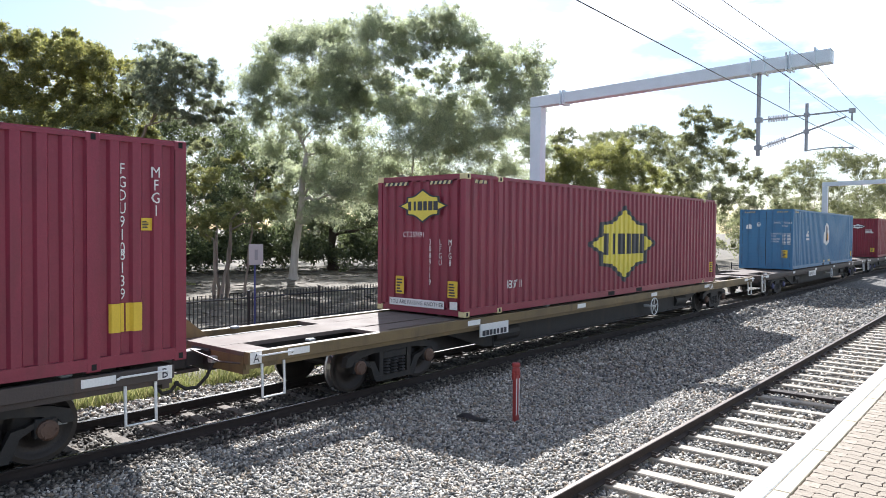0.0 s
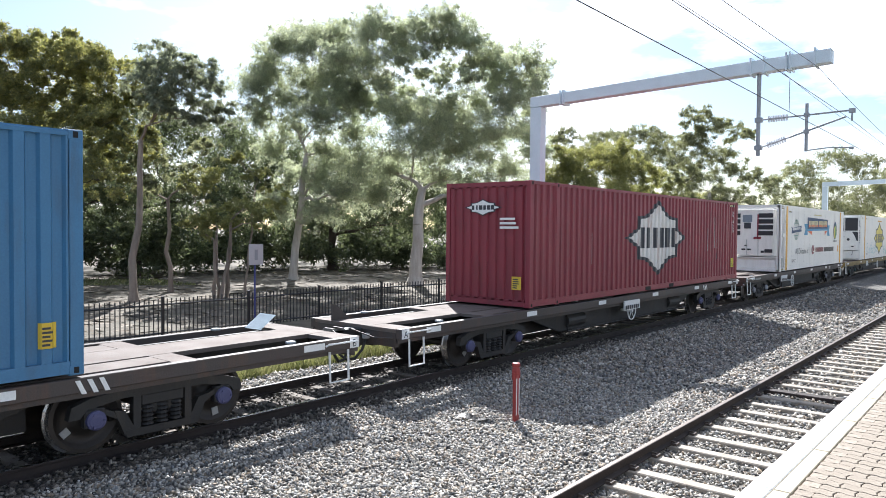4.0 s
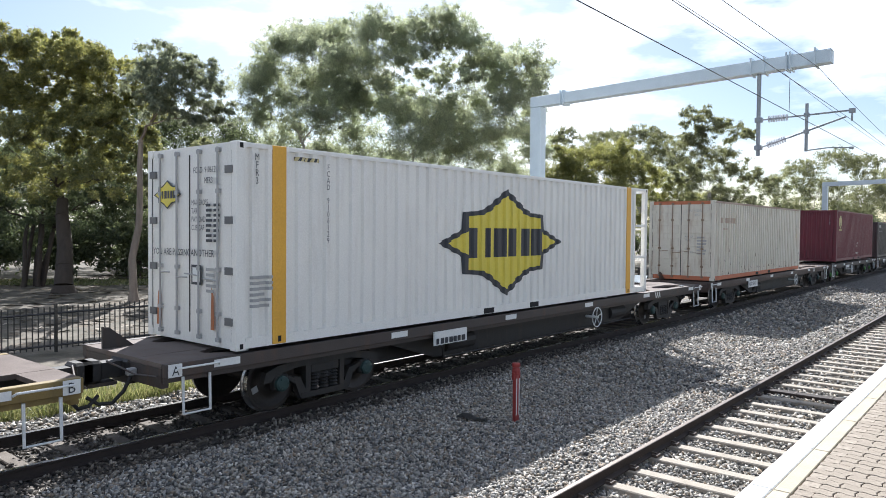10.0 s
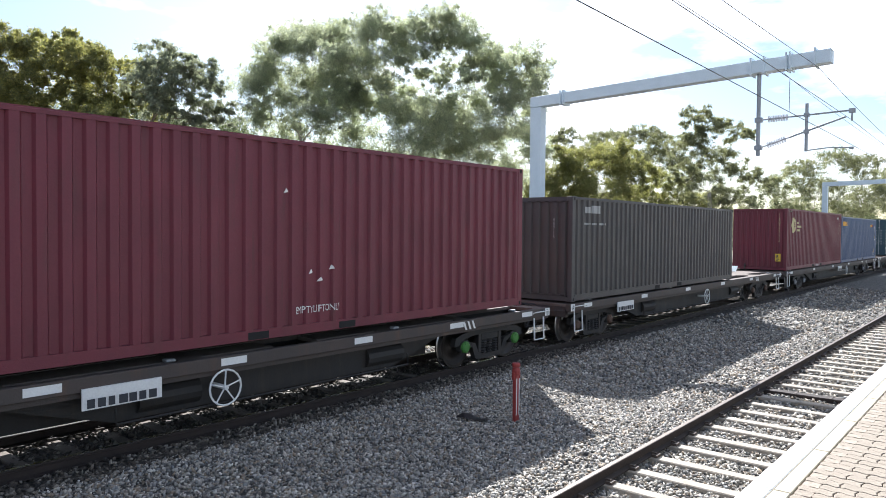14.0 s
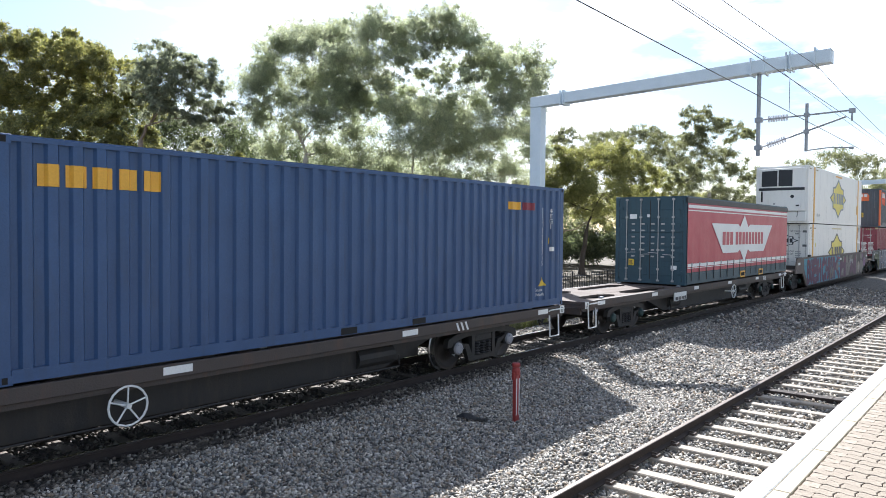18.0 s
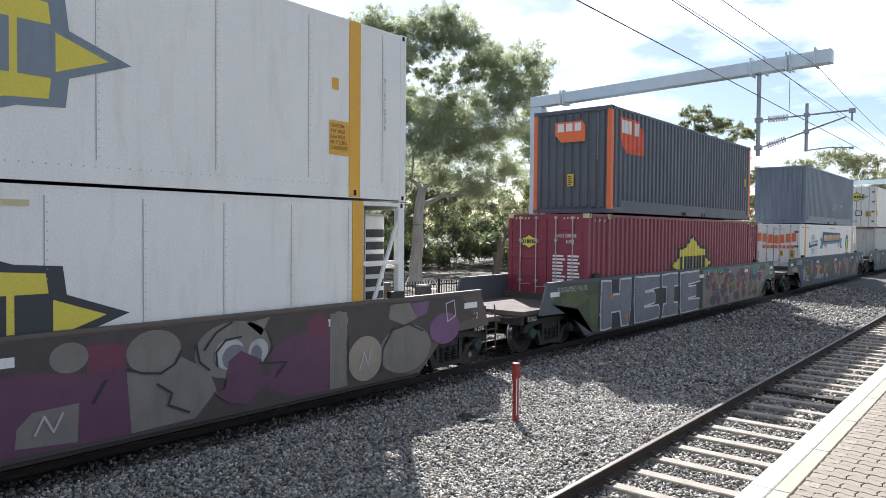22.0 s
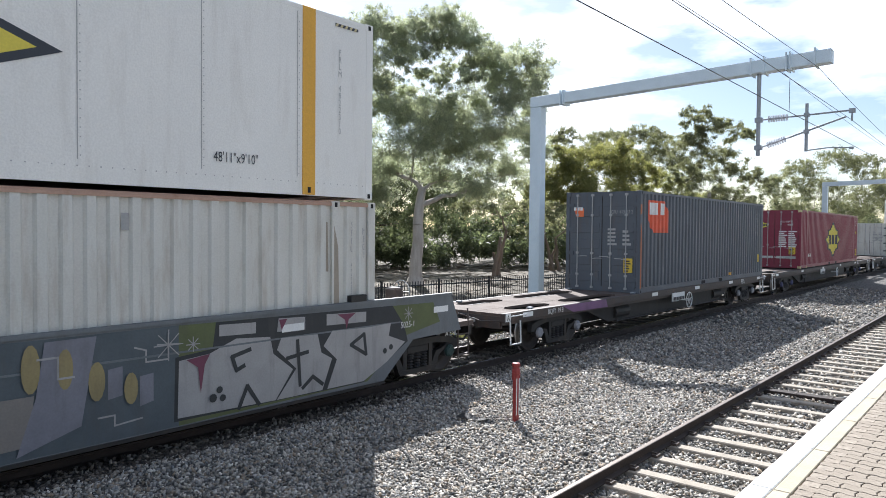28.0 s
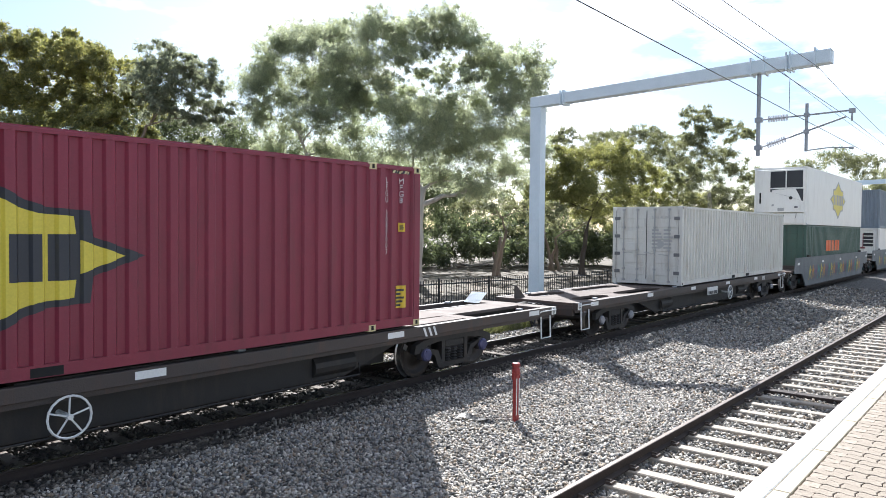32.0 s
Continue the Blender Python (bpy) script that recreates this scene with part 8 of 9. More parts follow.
# blue box
c, s, e = container("mid-blue corrugated container with white bird badges", 36.44, Z, 14.65, 2.9, M_BLUE, W=2.46, end="door", inset=1.22)
s.lay("bird_panel", shape([(2.55, 1.40), (3.30, 1.40), (3.20, 1.50), (2.65, 1.50)], [(2.72, 1.58), (3.13, 1.58), (3.0, 2.05), (2.93, 2.3), (2.86, 2.05)]), M_SIGNW, 0.003, "white peaked emblem")
s.lay("bird_lines", shape(rect(2.78, 1.7, 0.3, 0.06), rect(2.82, 1.86, 0.22, 0.06)), M_BLUE, 0.006)
s.lay("bird_panel", shape([(6.6, 1.25), (7.15, 1.08), (7.8, 1.25), (7.82, 1.85), (7.6, 2.2), (7.2, 2.32), (6.85, 2.15), (6.65, 1.8)]), M_SIGNW, 0.003, "white rounded emblem")
s.lay("bird_body", shape([(6.95, 1.35), (7.3, 1.3), (7.4, 1.7), (7.3, 2.1), (7.12, 2.2), (7.02, 2.0), (7.1, 1.7)]), M_INK, 0.006)
s.lay("bird_body", shape([(7.42, 1.4), (7.6, 1.4), (7.55, 1.75), (7.45, 1.75)]), M_AMBER, 0.006)
s.lay("sticker", shape(rect(6.5, 0.2, 0.4, 0.1), rect(7.7, 0.2, 0.4, 0.1)), M_CASTING, 0.004)
e.lay("bird_panel", shape([(-0.92, 1.95), (-0.66, 1.95), (-0.66, 2.12), (-0.78, 2.2), (-0.9, 2.12)]), M_SIGNW, 0.012)
e.lay("round_badge", shape(disc(-0.33, 2.16, 0.09, 0.11)), M_SIGNW, 0.012)
write(e, "RWTU  922066 8", 0.36, 2.2, 0.14, M_SIGNW, 0.8)
write(e, "MFGB", 0.72, 2.05, 0.14, M_SIGNW, 0.8)
write(e, "MAXGROSS\nTARE\nPAYLOAD\nCUB.CAP", 0.24, 1.68, 0.12, M_SIGNW, 0.75, line=1.05)
bars(e, 0.75, 1.76, 0.42, 0.55, 8, M_SIGNW, 2, 6)
warning_plate(e, 0.74, 0.55, 0.26, 0.38, 7)
chevrons(e, -1.0, 2.74, 0.5, 0.06)
chevrons(e, 0.5, 2.74, 0.5, 0.06)
chevrons(s, 0.3, 2.74, 0.8, 0.06)
warning_plate(s, 14.15, 0.35, 0.2, 0.3, 8)

# red box with white badge
c, s, e = container("faded red container with a weathered white pointed badge", 60.85, Z, 14.65, 2.9, M_RED, W=2.46, end="blank", inset=1.22)
gem_logo(s, 7.16, 1.58, 4.5, 2.3, paint("worn_white_badge", (0.74, 0.72, 0.68), (0.6, 0.56, 0.5), 0.55, dirt=(0.35, 0.1, 0.06), dirt_amount=0.8), M_INK)
column(s, "DRC8668", 14.15, 2.45, 0.14, M_SIGNW)
s.lay("warning_plate", shape(rect(13.9, 0.45, 0.3, 0.34)), M_YELLOW, 0.004, "yellow warning plate")
write(s, "CAUTION\n9'6\" HIGH\n2.5m WIDE\nCONTAINER", 13.92, 0.71, 0.065, M_INK, 0.75, line=1.1)
chevrons(s, 13.7, 2.72, 0.6, 0.07)
gem_logo(e, -0.1, 2.3, 1.1, 0.4, M_SIGNW, M_INK)
bars(e, 0.4, 2.1, 0.6, 0.3, 3, M_SIGNW, 1, 11)
warning_plate(e, 0.75, 0.4, 0.26, 0.3, 12)
tag_strokes(s, [[(12.2, 1.2), (12.2, 2.3)], [(12.35, 0.8), (12.32, 1.6)], [(11.4, 1.1), (11.4, 1.9)], [(3.0, 0.9), (3.0, 1.7)]], "pale", 0.014, 0.004)

# white refrigerated box with open end frame
c, s, e = container("white refrigerated container with open end frame and blue ribbon", 81.42, Z, 14.0, 3.04, M_WHITE, W=2.5, end="none", folded=False, pocket=False, group="refrigerated containers", name="refrigerated_container", nose=0.85)
cooler_framed(c, 2.5, 3.0)
seams(s, 14.17, 3.0, 1.17, M_GREYMARK, 0.9)
amber_posts(c, s, 14.0, 3.0, 1.18, 13.05)
M_RIBBON = spray("ribbon_blue", (0.035, 0.075, 0.16))
M_SKYB = spray("sky_blue", (0.10, 0.33, 0.52))
M_GLOBE = spray("globe_green", (0.22, 0.44, 0.36))


def lindsay_side(s, du):
    """The haulier's globe, ribbons, leaf and dot as plain shapes."""
    o = []
    for k in (1.0, 0.55, 0.12):
        pts = disc(2.9 + du, 1.92, 0.48 * k, 0.48, 28)
        o += ribbon(pts + pts[:1], 0.028)
    for v in (-0.28, 0.0, 0.28):
        hw = math.sqrt(0.48 ** 2 - v * v)
        o += ribbon([(2.9 + du - hw, 1.92 + v), (2.9 + du + hw, 1.92 + v)], 0.028)
    s.lay("globe_outline", shape(*o), M_GLOBE, 0.003, "green globe lines")
    s.lay("ribbon", shape([(1.95 + du, 2.06), (2.2 + du, 2.0), (2.9 + du, 2.06), (3.6 + du, 2.1), (3.9 + du, 2.12), (3.82 + du, 1.96), (3.9 + du, 1.84), (3.6 + du, 1.82), (2.9 + du, 1.8), (2.2 + du, 1.74), (2.0 + du, 1.72), (2.06 + du, 1.9)]), M_RIBBON, 0.006, "dark blue ribbon")
    s.lay("ribbon_bars", shape(*[rect(2.2 + du + 0.21 * i, 1.88 + 0.01 * i, 0.15, 0.12) for i in range(7)]), M_SIGNW, 0.009)
    s.lay("ribbon", shape([(4.4 + du, 2.22), (5.12 + du, 2.22), (5.12 + du, 1.66), (4.4 + du, 1.66), (4.66 + du, 1.94)], [(10.22 + du, 2.2), (9.6 + du, 2.2), (9.6 + du, 1.62), (10.22 + du, 1.62), (9.98 + du, 1.9)]), M_SKYB, 0.003, "sky-blue ribbon tails")
    s.lay("ribbon_fold", shape([(5.06 + du, 1.88), (6.05 + du, 1.88), (6.05 + du, 1.66)], [(9.64 + du, 1.88), (8.95 + du, 1.88), (8.95 + du, 1.66)]), M_ORANGE, 0.005)
    s.lay("banner", shape([(5.06 + du, 1.86), (9.64 + du, 1.92), (9.64 + du, 2.50), (5.06 + du, 2.56)]), M_RIBBON, 0.006, "blue banner")
    s.lay("banner_edge", shape([(5.06 + du, 1.86), (9.64 + du, 1.92), (9.64 + du, 2.02), (5.06 + du, 1.97)]), M_SKYB, 0.008)
    s.lay("banner_bars", shape(*[rect(5.34 + du + 0.282 * i + (0.16 if i > 6 else 0), 2.06 + 0.003 * i, 0.23, 0.32) for i in range(14)]), M_CASTING, 0.010)
    s.lay("banner_bars", shape(*[rect(5.37 + du + 0.282 * i + (0.16 if i > 6 else 0), 2.06 + 0.003 * i, 0.17, 0.12) for i in range(14)]), M_ORANGE, 0.012)
    s.lay("leaf_rim", shape(disc(11.63 + du, 1.92, 0.42, 0.5)), M_RIBBON, 0.003, "oval leaf badge")
    s.lay("leaf_field", shape(disc(11.63 + du, 1.82, 0.34, 0.38)), M_YELLOW, 0.006)
    s.lay("leaf_field", shape([(11.63 + du, 2.3), (11.91 + du, 1.95), (11.91 + du, 1.65), (11.66 + du, 1.45)]), spray("leaf_green%d" % int(du * 10), (0.08, 0.33, 0.10)), 0.009)
    s.lay("leaf_bars", shape(*[rect(11.11 + du + 0.17 * i, 1.28, 0.12, 0.07) for i in range(6)]), M_INK, 0.003)


lindsay_side(s, 0.0)
write(s, "All Divisions of", 2.78, 0.74, 0.42, M_HINGE, 0.98)
s.lay("dot_badge", shape(disc(6.31, 0.90, 0.27, 0.25)), M_RED, 0.003, "red round badge")
s.lay("dot_swirl", shape(*ribbon([(6.10, 1.02), (6.28, 0.82), (6.52, 0.80)], 0.045)), M_SIGNW, 0.006)
s.lay("name_bars", shape(*[rect(6.90 + 0.262 * i, 0.77, 0.2, 0.24) for i in range(7)]), M_RED, 0.003)
s.lay("name_bars", shape(*[rect(8.90 + 0.268 * i, 0.76, 0.2, 0.24) for i in range(9)]), M_INK, 0.003)
write(s, "46'6\"x9'10\"", 2.1, 0.36, 0.22, M_INK, 0.7)
s.lay("warning_plate", shape(rect(12.3, 0.7, 0.28, 0.36)), M_AMBER, 0.003)
chevrons(s, 1.45, 2.72, 0.45, 0.07)
chevrons(s, 0.15, 2.84, 0.5, 0.07)
chevrons(s, 0.15, 0.05, 0.5, 0.09)
s.lay("roof_strip", shape(rect(6.4, 2.66, 1.7, 0.07)), M_CASTING, 0.003)

# white refrigerated box with sprayed tags
c, s, e = container("white refrigerated container with yellow badge and blue tags", 101.15, Z, 14.9, 3.0, M_WHITE, W=2.5, end="none", folded=False, pocket=False, group="refrigerated containers", name="refrigerated_container")
cooler_curved(c, 2.5, 3.0)
seams(s, 14.9, 3.0, 1.62, M_GREYMARK, 2.6)
amber_posts(c, s, 14.9, 3.0, 1.5, 13.4)
gem_logo(s, 7.45, 1.42, 4.65, 2.42, M_YELLOW, M_INK)
column(s, "FRLM 4822373", 1.08, 2.45, 0.15, M_INK)
column(e, "FRLM 4822373", 1.17, 2.55, 0.16, M_INK)
write(s, "48'11\"x9'10", 1.95, 0.30, 0.2, M_INK, 0.72)
s.lay("roof_strip", shape(rect(6.6, 2.63, 1.75, 0.10)), M_AMBER, 0.003, "amber roof notice")
write(s, "DO NOT STACK 20' CONTAINERS ON ROOF", 6.63, 2.65, 0.075, M_INK, 0.95)
LET = {"K": [[(0, 0), (0.05, 1)], [(0.7, 1), (0.05, 0.45), (0.75, 0)]], "A": [[(0, 0), (0.4, 1), (0.75, 0)], [(0.1, 0.35), (0.7, 0.4)]], "W": [[(0, 1), (0.2, 0), (0.42, 0.7), (0.62, 0), (0.85, 1)]], "S": [[(0.7, 0.95), (0.2, 0.95), (0.1, 0.65), (0.6, 0.45), (0.6, 0.08), (0.0, 0.0)]], "D": [[(0.1, 1), (0.15, 0), (0.7, 0.3), (0.65, 0.8), (0.1, 1)]], "I": [[(0.3, 1), (0.3, 0)]], "E": [[(0.7, 1), (0.1, 0.9), (0.1, 0.05), (0.7, 0)], [(0.1, 0.5), (0.55, 0.5)]], "L": [[(0.1, 1), (0.1, 0), (0.6, 0.05)]], "R": [[(0.05, 0), (0.1, 1), (0.7, 0.8), (0.15, 0.5), (0.75, 0)]], "Y": [[(0, 1), (0.35, 0.5)], [(0.75, 1), (0.1, 0)]], "F": [[(0.1, 0), (0.1, 1), (0.7, 0.95)], [(0.1, 0.5), (0.6, 0.55)]], "T": [[(0, 1), (0.8, 1)], [(0.4, 1), (0.35, 0)]], "P": [[(0.1, 0), (0.1, 1), (0.7, 0.8), (0.15, 0.5)]]}


def sprayed(face, body, u, v, w, h, m, width=0.035):
    """Sprayed handwriting in strokes."""
    for i, ch in enumerate(body):
        if ch in LET:
            j = random.Random(i * 7 + len(body))
            lines = []
            for st in LET[ch]:
                st = [(x + j.uniform(-0.12, 0.12), y + j.uniform(-0.1, 0.1)) for x, y in st]
                # a loose curve through the letter's corners
                pts = []
                for n in range(len(st) - 1):
                    a, b, c, d = st[max(n - 1, 0)], st[n], st[n + 1], st[min(n + 2, len(st) - 1)]
                    for q in range(6):
                        t = q / 6
                        pts.append(tuple(0.5 * (2 * b[e] + (c[e] - a[e]) * t + (2 * a[e] - 5 * b[e] + 4 * c[e] - d[e]) * t * t + (3 * b[e] - a[e] - 3 * c[e] + d[e]) * t ** 3) for e in (0, 1)))
                pts.append(st[-1])
                lines.append([(u + i * w + x * w * 1.05 + y * 0.1, v + y * h * (0.8 + 0.2 * math.cos(i * 1.7)) + 0.06 * math.sin(i * 2.1)) for x, y in pts])
            tag_strokes(face, lines, m, width, 0.006)


sprayed(s, "FLAYER", 2.2, 0.38, 0.46, 0.68, "tag", 0.03)
sprayed(s, "SDFE", 5.1, 0.40, 0.42, 0.6, "tag", 0.03)
sprayed(s, "KAWS DISK", 9.45, 0.27, 0.385, 0.58, "tag", 0.03)
s.lay("warning_plate", shape(rect(13.0, 0.55, 0.24, 0.4), rect(13.0, 1.5, 0.1, 0.15)), M_AMBER, 0.003)
chevrons(s, 0.2, 2.76, 0.5, 0.06)
chevrons(s, 1.72, 2.76, 0.5, 0.06)
chevrons(s, 14.3, 0.3, 0.1, 0.7, 5, True)
write(e, "THERMO", -0.7, 2.82, 0.12, M_GREYMARK, 1.0).location.x = -0.1

# white box with doors
c, s, e = container("white ribbed container with rusty doors and yellow badge", 122.1, Z, 13.95, 3.0, M_WHITE, W=2.5, end="smoothdoor", folded=True, tail=0.62, hinge=M_HINGE, rod_mat=M_GREYMARK, group="refrigerated containers", name="refrigerated_container")
amber_posts(c, s, 13.95, 3.0, 0.75, 12.7)
gem_logo(s, 6.75, 1.5, 4.6, 2.3, M_YELLOW, M_INK)
gem_logo(e, -0.62, 2.28, 0.85, 0.46, M_YELLOW, M_INK)
write(e, "FCAD  9106129", 0.15, 2.58, 0.13, M_INK, 0.75)
write(e, "MFR3", 0.45, 2.42, 0.13, M_INK, 0.75)
write(e, "MAXGROSS\nTARE\nPAYLOAD\nCUB.CAP", 0.1, 2.1, 0.12, M_INK, 0.72, line=1.05)
bars(e, 0.5, 2.15, 0.4, 0.6, 8, M_INK, 2, 21)
write(e, "YOU ARE PASSING", -1.05, 1.33, 0.15, M_INK, 0.9)
write(e, "ANOTHER", 0.08, 1.33, 0.15, M_INK, 0.9)
e.lay("plate_frame", shape(rect(0.1, 0.9, 0.28, 0.3)), M_INK, 0.008)
e.lay("plate_field", shape(rect(0.14, 0.94, 0.2, 0.22)), M_SIGNW, 0.012)
bars(e, 0.5, 1.2, 0.35, 0.4, 5, M_GREYMARK, 1, 22)
column(s, "MFR3", 0.35, 2.75, 0.14, M_INK)
column(s, "FCAD 9106129", 1.7, 2.7, 0.13, M_INK)
bars(s, 0.25, 1.1, 0.45, 0.5, 6, M_GREYMARK, 1, 23)
e.lay("rust_stain", shape([(-0.95, 0.2), (-0.85, 0.2), (-0.82, 0.7), (-0.9, 0.75)], [(0.62, 0.25), (0.72, 0.25), (0.7, 0.75), (0.64, 0.9)]), SP["rust"], 0.002)
chevrons(s, 1.05, 2.8, 0.5, 0.06)

# cream box
c, s, e = container("weathered cream container with rust streaks and orange base", 141.88, Z, 12.19, 2.9, M_CREAM, end="door", rail=paint("orange_rail", (0.52, 0.16, 0.07), (0.4, 0.14, 0.08), 0.6, dirt=(0.2, 0.1, 0.06), dirt_amount=0.5), rod_mat=paint("rusty_rod", (0.28, 0.2, 0.14), (0.2, 0.12, 0.08), 0.7), cast=M_CREAM, top=paint("rusted_cream_rail", (0.42, 0.33, 0.27), (0.24, 0.14, 0.10), 0.7, scale=3.0, dirt=(0.16, 0.08, 0.05), dirt_amount=0.7))
s.lay("faded_name", shape(*[rect(0.72 + 0.2 * i, 2.1, 0.14, 0.2) for i in range(9)], *[rect(0.95 + 0.12 * i, 1.86, 0.08, 0.05) for i in range(6)]), spray("faded_brick", (0.52, 0.40, 0.32)), 0.002)
write(e, "SCFU  4123005", 0.2, 2.5, 0.13, M_GREYMARK, 0.75)
write(e, "4EG1", 0.5, 2.34, 0.13, M_GREYMARK, 0.75)
write(e, "MAX.GR\nTARE", 0.15, 1.55, 0.12, M_GREYMARK, 0.72)
write(e, "NET\nCU.CAP", 0.15, 1.1, 0.12, M_GREYMARK, 0.72)
bars(e, 0.6, 1.65, 0.4, 0.7, 6, M_GREYMARK, 1, 25)
column(s, "4EG1", 11.62, 2.3, 0.16, M_GREYMARK)
r = random.Random(44)
flecks = []
for k in range(1, 44):
    u0 = PITCH * k
    for _ in range(r.randint(1, 5)):
        u, v = u0 + PITCH * r.choice((0.34, 0.5, 0.84, 0.98)) + r.uniform(-0.012, 0.012), 0.19 + r.random() ** 2.2 * 0.9
        w, h = r.uniform(0.006, 0.016), r.uniform(0.04, 0.28) * (1.2 if r.random() < 0.15 else 0.6)
        flecks.append([(u, v), (u + w, v + 0.01), (u + w * 0.7, v + h * 0.7), (u + w * 0.2, v + h)])
    if r.random() < 0.6:
        v = 0.2 + r.random() ** 2 * 0.35
        u = u0 + PITCH * r.uniform(0.4, 0.6)
        flecks.append([(u, v), (u + r.uniform(0.03, 0.09), v + 0.006), (u + 0.05, v + 0.03), (u + 0.004, v + 0.022)])
for u in (0.4, 0.68, 1.24, 1.8, 5.1):
    flecks.append([(u, 2.0), (u + 0.012, 2.0), (u + 0.02, 2.78), (u - 0.004, 2.78)])
s.lay("rust_flecks", shape(*flecks), paint("black_rust", (0.075, 0.042, 0.03), (0.05, 0.03, 0.022), 0.85), 0.002, "dark rust flecks and runs")
s.lay("warning_plate", shape(rect(11.4, 1.5, 0.25, 0.22)), M_CASTING, 0.003)

# oxide maroon box with round badge
c, s, e = container("dark maroon container with a worn yellow oval badge", 162.58, 1.2, 12.19, 3.02, M_OXIDE, end="blank")
s.lay("oval_badge", shape(disc(1.10, 2.33, 0.36, 0.38)), M_CASTING, 0.003, "pale yellow oval badge")
s.lay("oval_bars", shape(*ribbon([(1.1, 2.1), (1.25, 2.2)], 0.05), *ribbon([(1.05, 2.2), (1.3, 2.35)], 0.05)), M_OXIDE, 0.006)
s.lay("name_bars", shape(*[rect(0.72 + 0.088 * i, 1.82, 0.062, 0.09) for i in range(9)]), M_CASTING, 0.003)
column(e, "31282", 0.85, 2.6, 0.14, M_GREYMARK)
write(s, "EMPTY LIFT ONLY", 5.9, 0.34, 0.16, M_SIGNW, 0.72)
s.lay("scrape", shape(*[[(u, v), (u + 0.09, v + 0.02), (u + 0.05, v + 0.08)] for u, v in ((6.15, 0.95), (6.35, 0.82), (6.6, 1.0), (5.7, 2.2))]), M_SIGNW, 0.003)

# dark brown-grey box
c, s, e = container("dark brown-grey container with faint worn lettering", 177.0, Z, 12.19, 2.62, M_DARK, end="blank")
s.lay("faded_name", shape(rect(0.62, 2.22, 0.3, 0.16), rect(1.05, 2.22, 0.4, 0.2), *[rect(0.6 + 0.16 * i, 1.92, 0.1, 0.05) for i in range(8)]), M_GREYMARK, 0.003)
column(e, "40715", 0.7, 2.0, 0.13, M_GREYMARK)

# maroon box with round gold badge
c, s, e = container("maroon container with a round gold badge and gold name", 197.0, Z, 12.19, 2.9, M_OXIDE, end="blank")
s.lay("round_badge", shape(disc(1.18, 2.13, 0.37, 0.37)), M_CASTING, 0.003, "pale gold round badge")
s.lay("badge_stripes", shape(*[o for k in range(3) for o in ribbon([(1.2, 1.95 + 0.09 * k), (1.4, 2.08 + 0.09 * k)], 0.045)]), M_OXIDE, 0.006)
s.lay("name_bars", shape(*[rect(1.78 + 0.1 * i, 2.2, 0.07, 0.1) for i in range(4)], *[rect(1.78 + 0.1 * i, 2.02, 0.07, 0.1) for i in range(10)], *[rect(1.78 + 0.1 * i, 1.84, 0.07, 0.1) for i in range(7)]), M_CASTING, 0.003)
column(e, "SLZU7601934", 0.88, 2.55, 0.15, M_CASTING)
warning_plate(e, 0.72, 0.42, 0.24, 0.36, 31)
column(s, "760193 4", 11.5, 2.4, 0.12, M_CASTING)
s.lay("round_badge", shape(disc(11.2, 2.62, 0.1, 0.1)), M_SIGNW, 0.003)
write(s, "EMPTY LIFT ONLY", 5.7, 0.03, 0.13, M_SIGNW, 0.75).location.y = -0.03
chevrons(s, 0.35, 2.76, 0.5, 0.05)

# navy box
c, s, e = container("navy-blue container with an amber wave name on top", 209.35, 1.08, 12.19, 2.8, M_NAVY, end="blank")
s.lay("name_bars", shape(*[rect(0.45 + 0.31 * i, 2.24, 0.24, 0.26) for i in range(5)]), M_AMBER, 0.003)
s.lay("name_bars", shape(rect(9.9, 2.24, 0.42, 0.17)), M_AMBER, 0.003)
s.lay("name_bars", shape(rect(10.4, 2.24, 0.5, 0.17)), M_RED, 0.003)
column(s, "SEGU7985715", 11.3, 2.2, 0.15, M_SIGNW)
column(s, "4TG1", 11.65, 2.2, 0.15, M_SIGNW)
s.lay("warning_plate", shape([(11.1, 0.5), (11.42, 0.5), (11.26, 0.74)]), M_HAZARD, 0.003, "yellow warning triangle")
write(s, "Caution\n2.46m Wide", 11.0, 0.38, 0.1, M_SIGNW, 0.75, line=1.1)
s.lay("sticker", shape(rect(11.62, 1.3, 0.14, 0.1)), M_SIGNW, 0.003)
warning_plate(s, 11.5, 1.48, 0.1, 0.14, 33)

# curtain-sided box
c, s, e = container("red curtain-sided box with a white winged band on it", 229.4, Z, 12.35, 2.95, M_TEAL, W=2.5, end="door", folded=False, pocket=False, tone_end=M_TEAL, rod_mat=M_CHROME, group="", name="curtain_sided_box")
M_CURTAIN = paint("red_vinyl_curtain", (0.42, 0.025, 0.06), (0.36, 0.022, 0.05), 0.38, scale=1.5, fine=12, bump=0.06)
bm = bmesh.new()
us = [0.05 + 12.25 * i / 120 for i in range(121)]
lo = [bm.verts.new((u, -1.25 - 0.022 - 0.010 * math.sin(u * 5.1) - 0.004 * math.sin(u * 17), 0.42)) for u in us]
mi = [bm.verts.new((u, -1.25 - 0.026 - 0.005 * math.sin(u * 2.3), 1.5)) for u in us]
hi = [bm.verts.new((u, -1.25 - 0.022, 2.74)) for u in us]
for a, b in ((lo, mi), (mi, hi)):
    for i in range(120):
        bm.faces.new((a[i], a[i + 1], b[i + 1], b[i]))
part("curtain", bm, M_CURTAIN, c, "red vinyl side curtain", smooth=True)
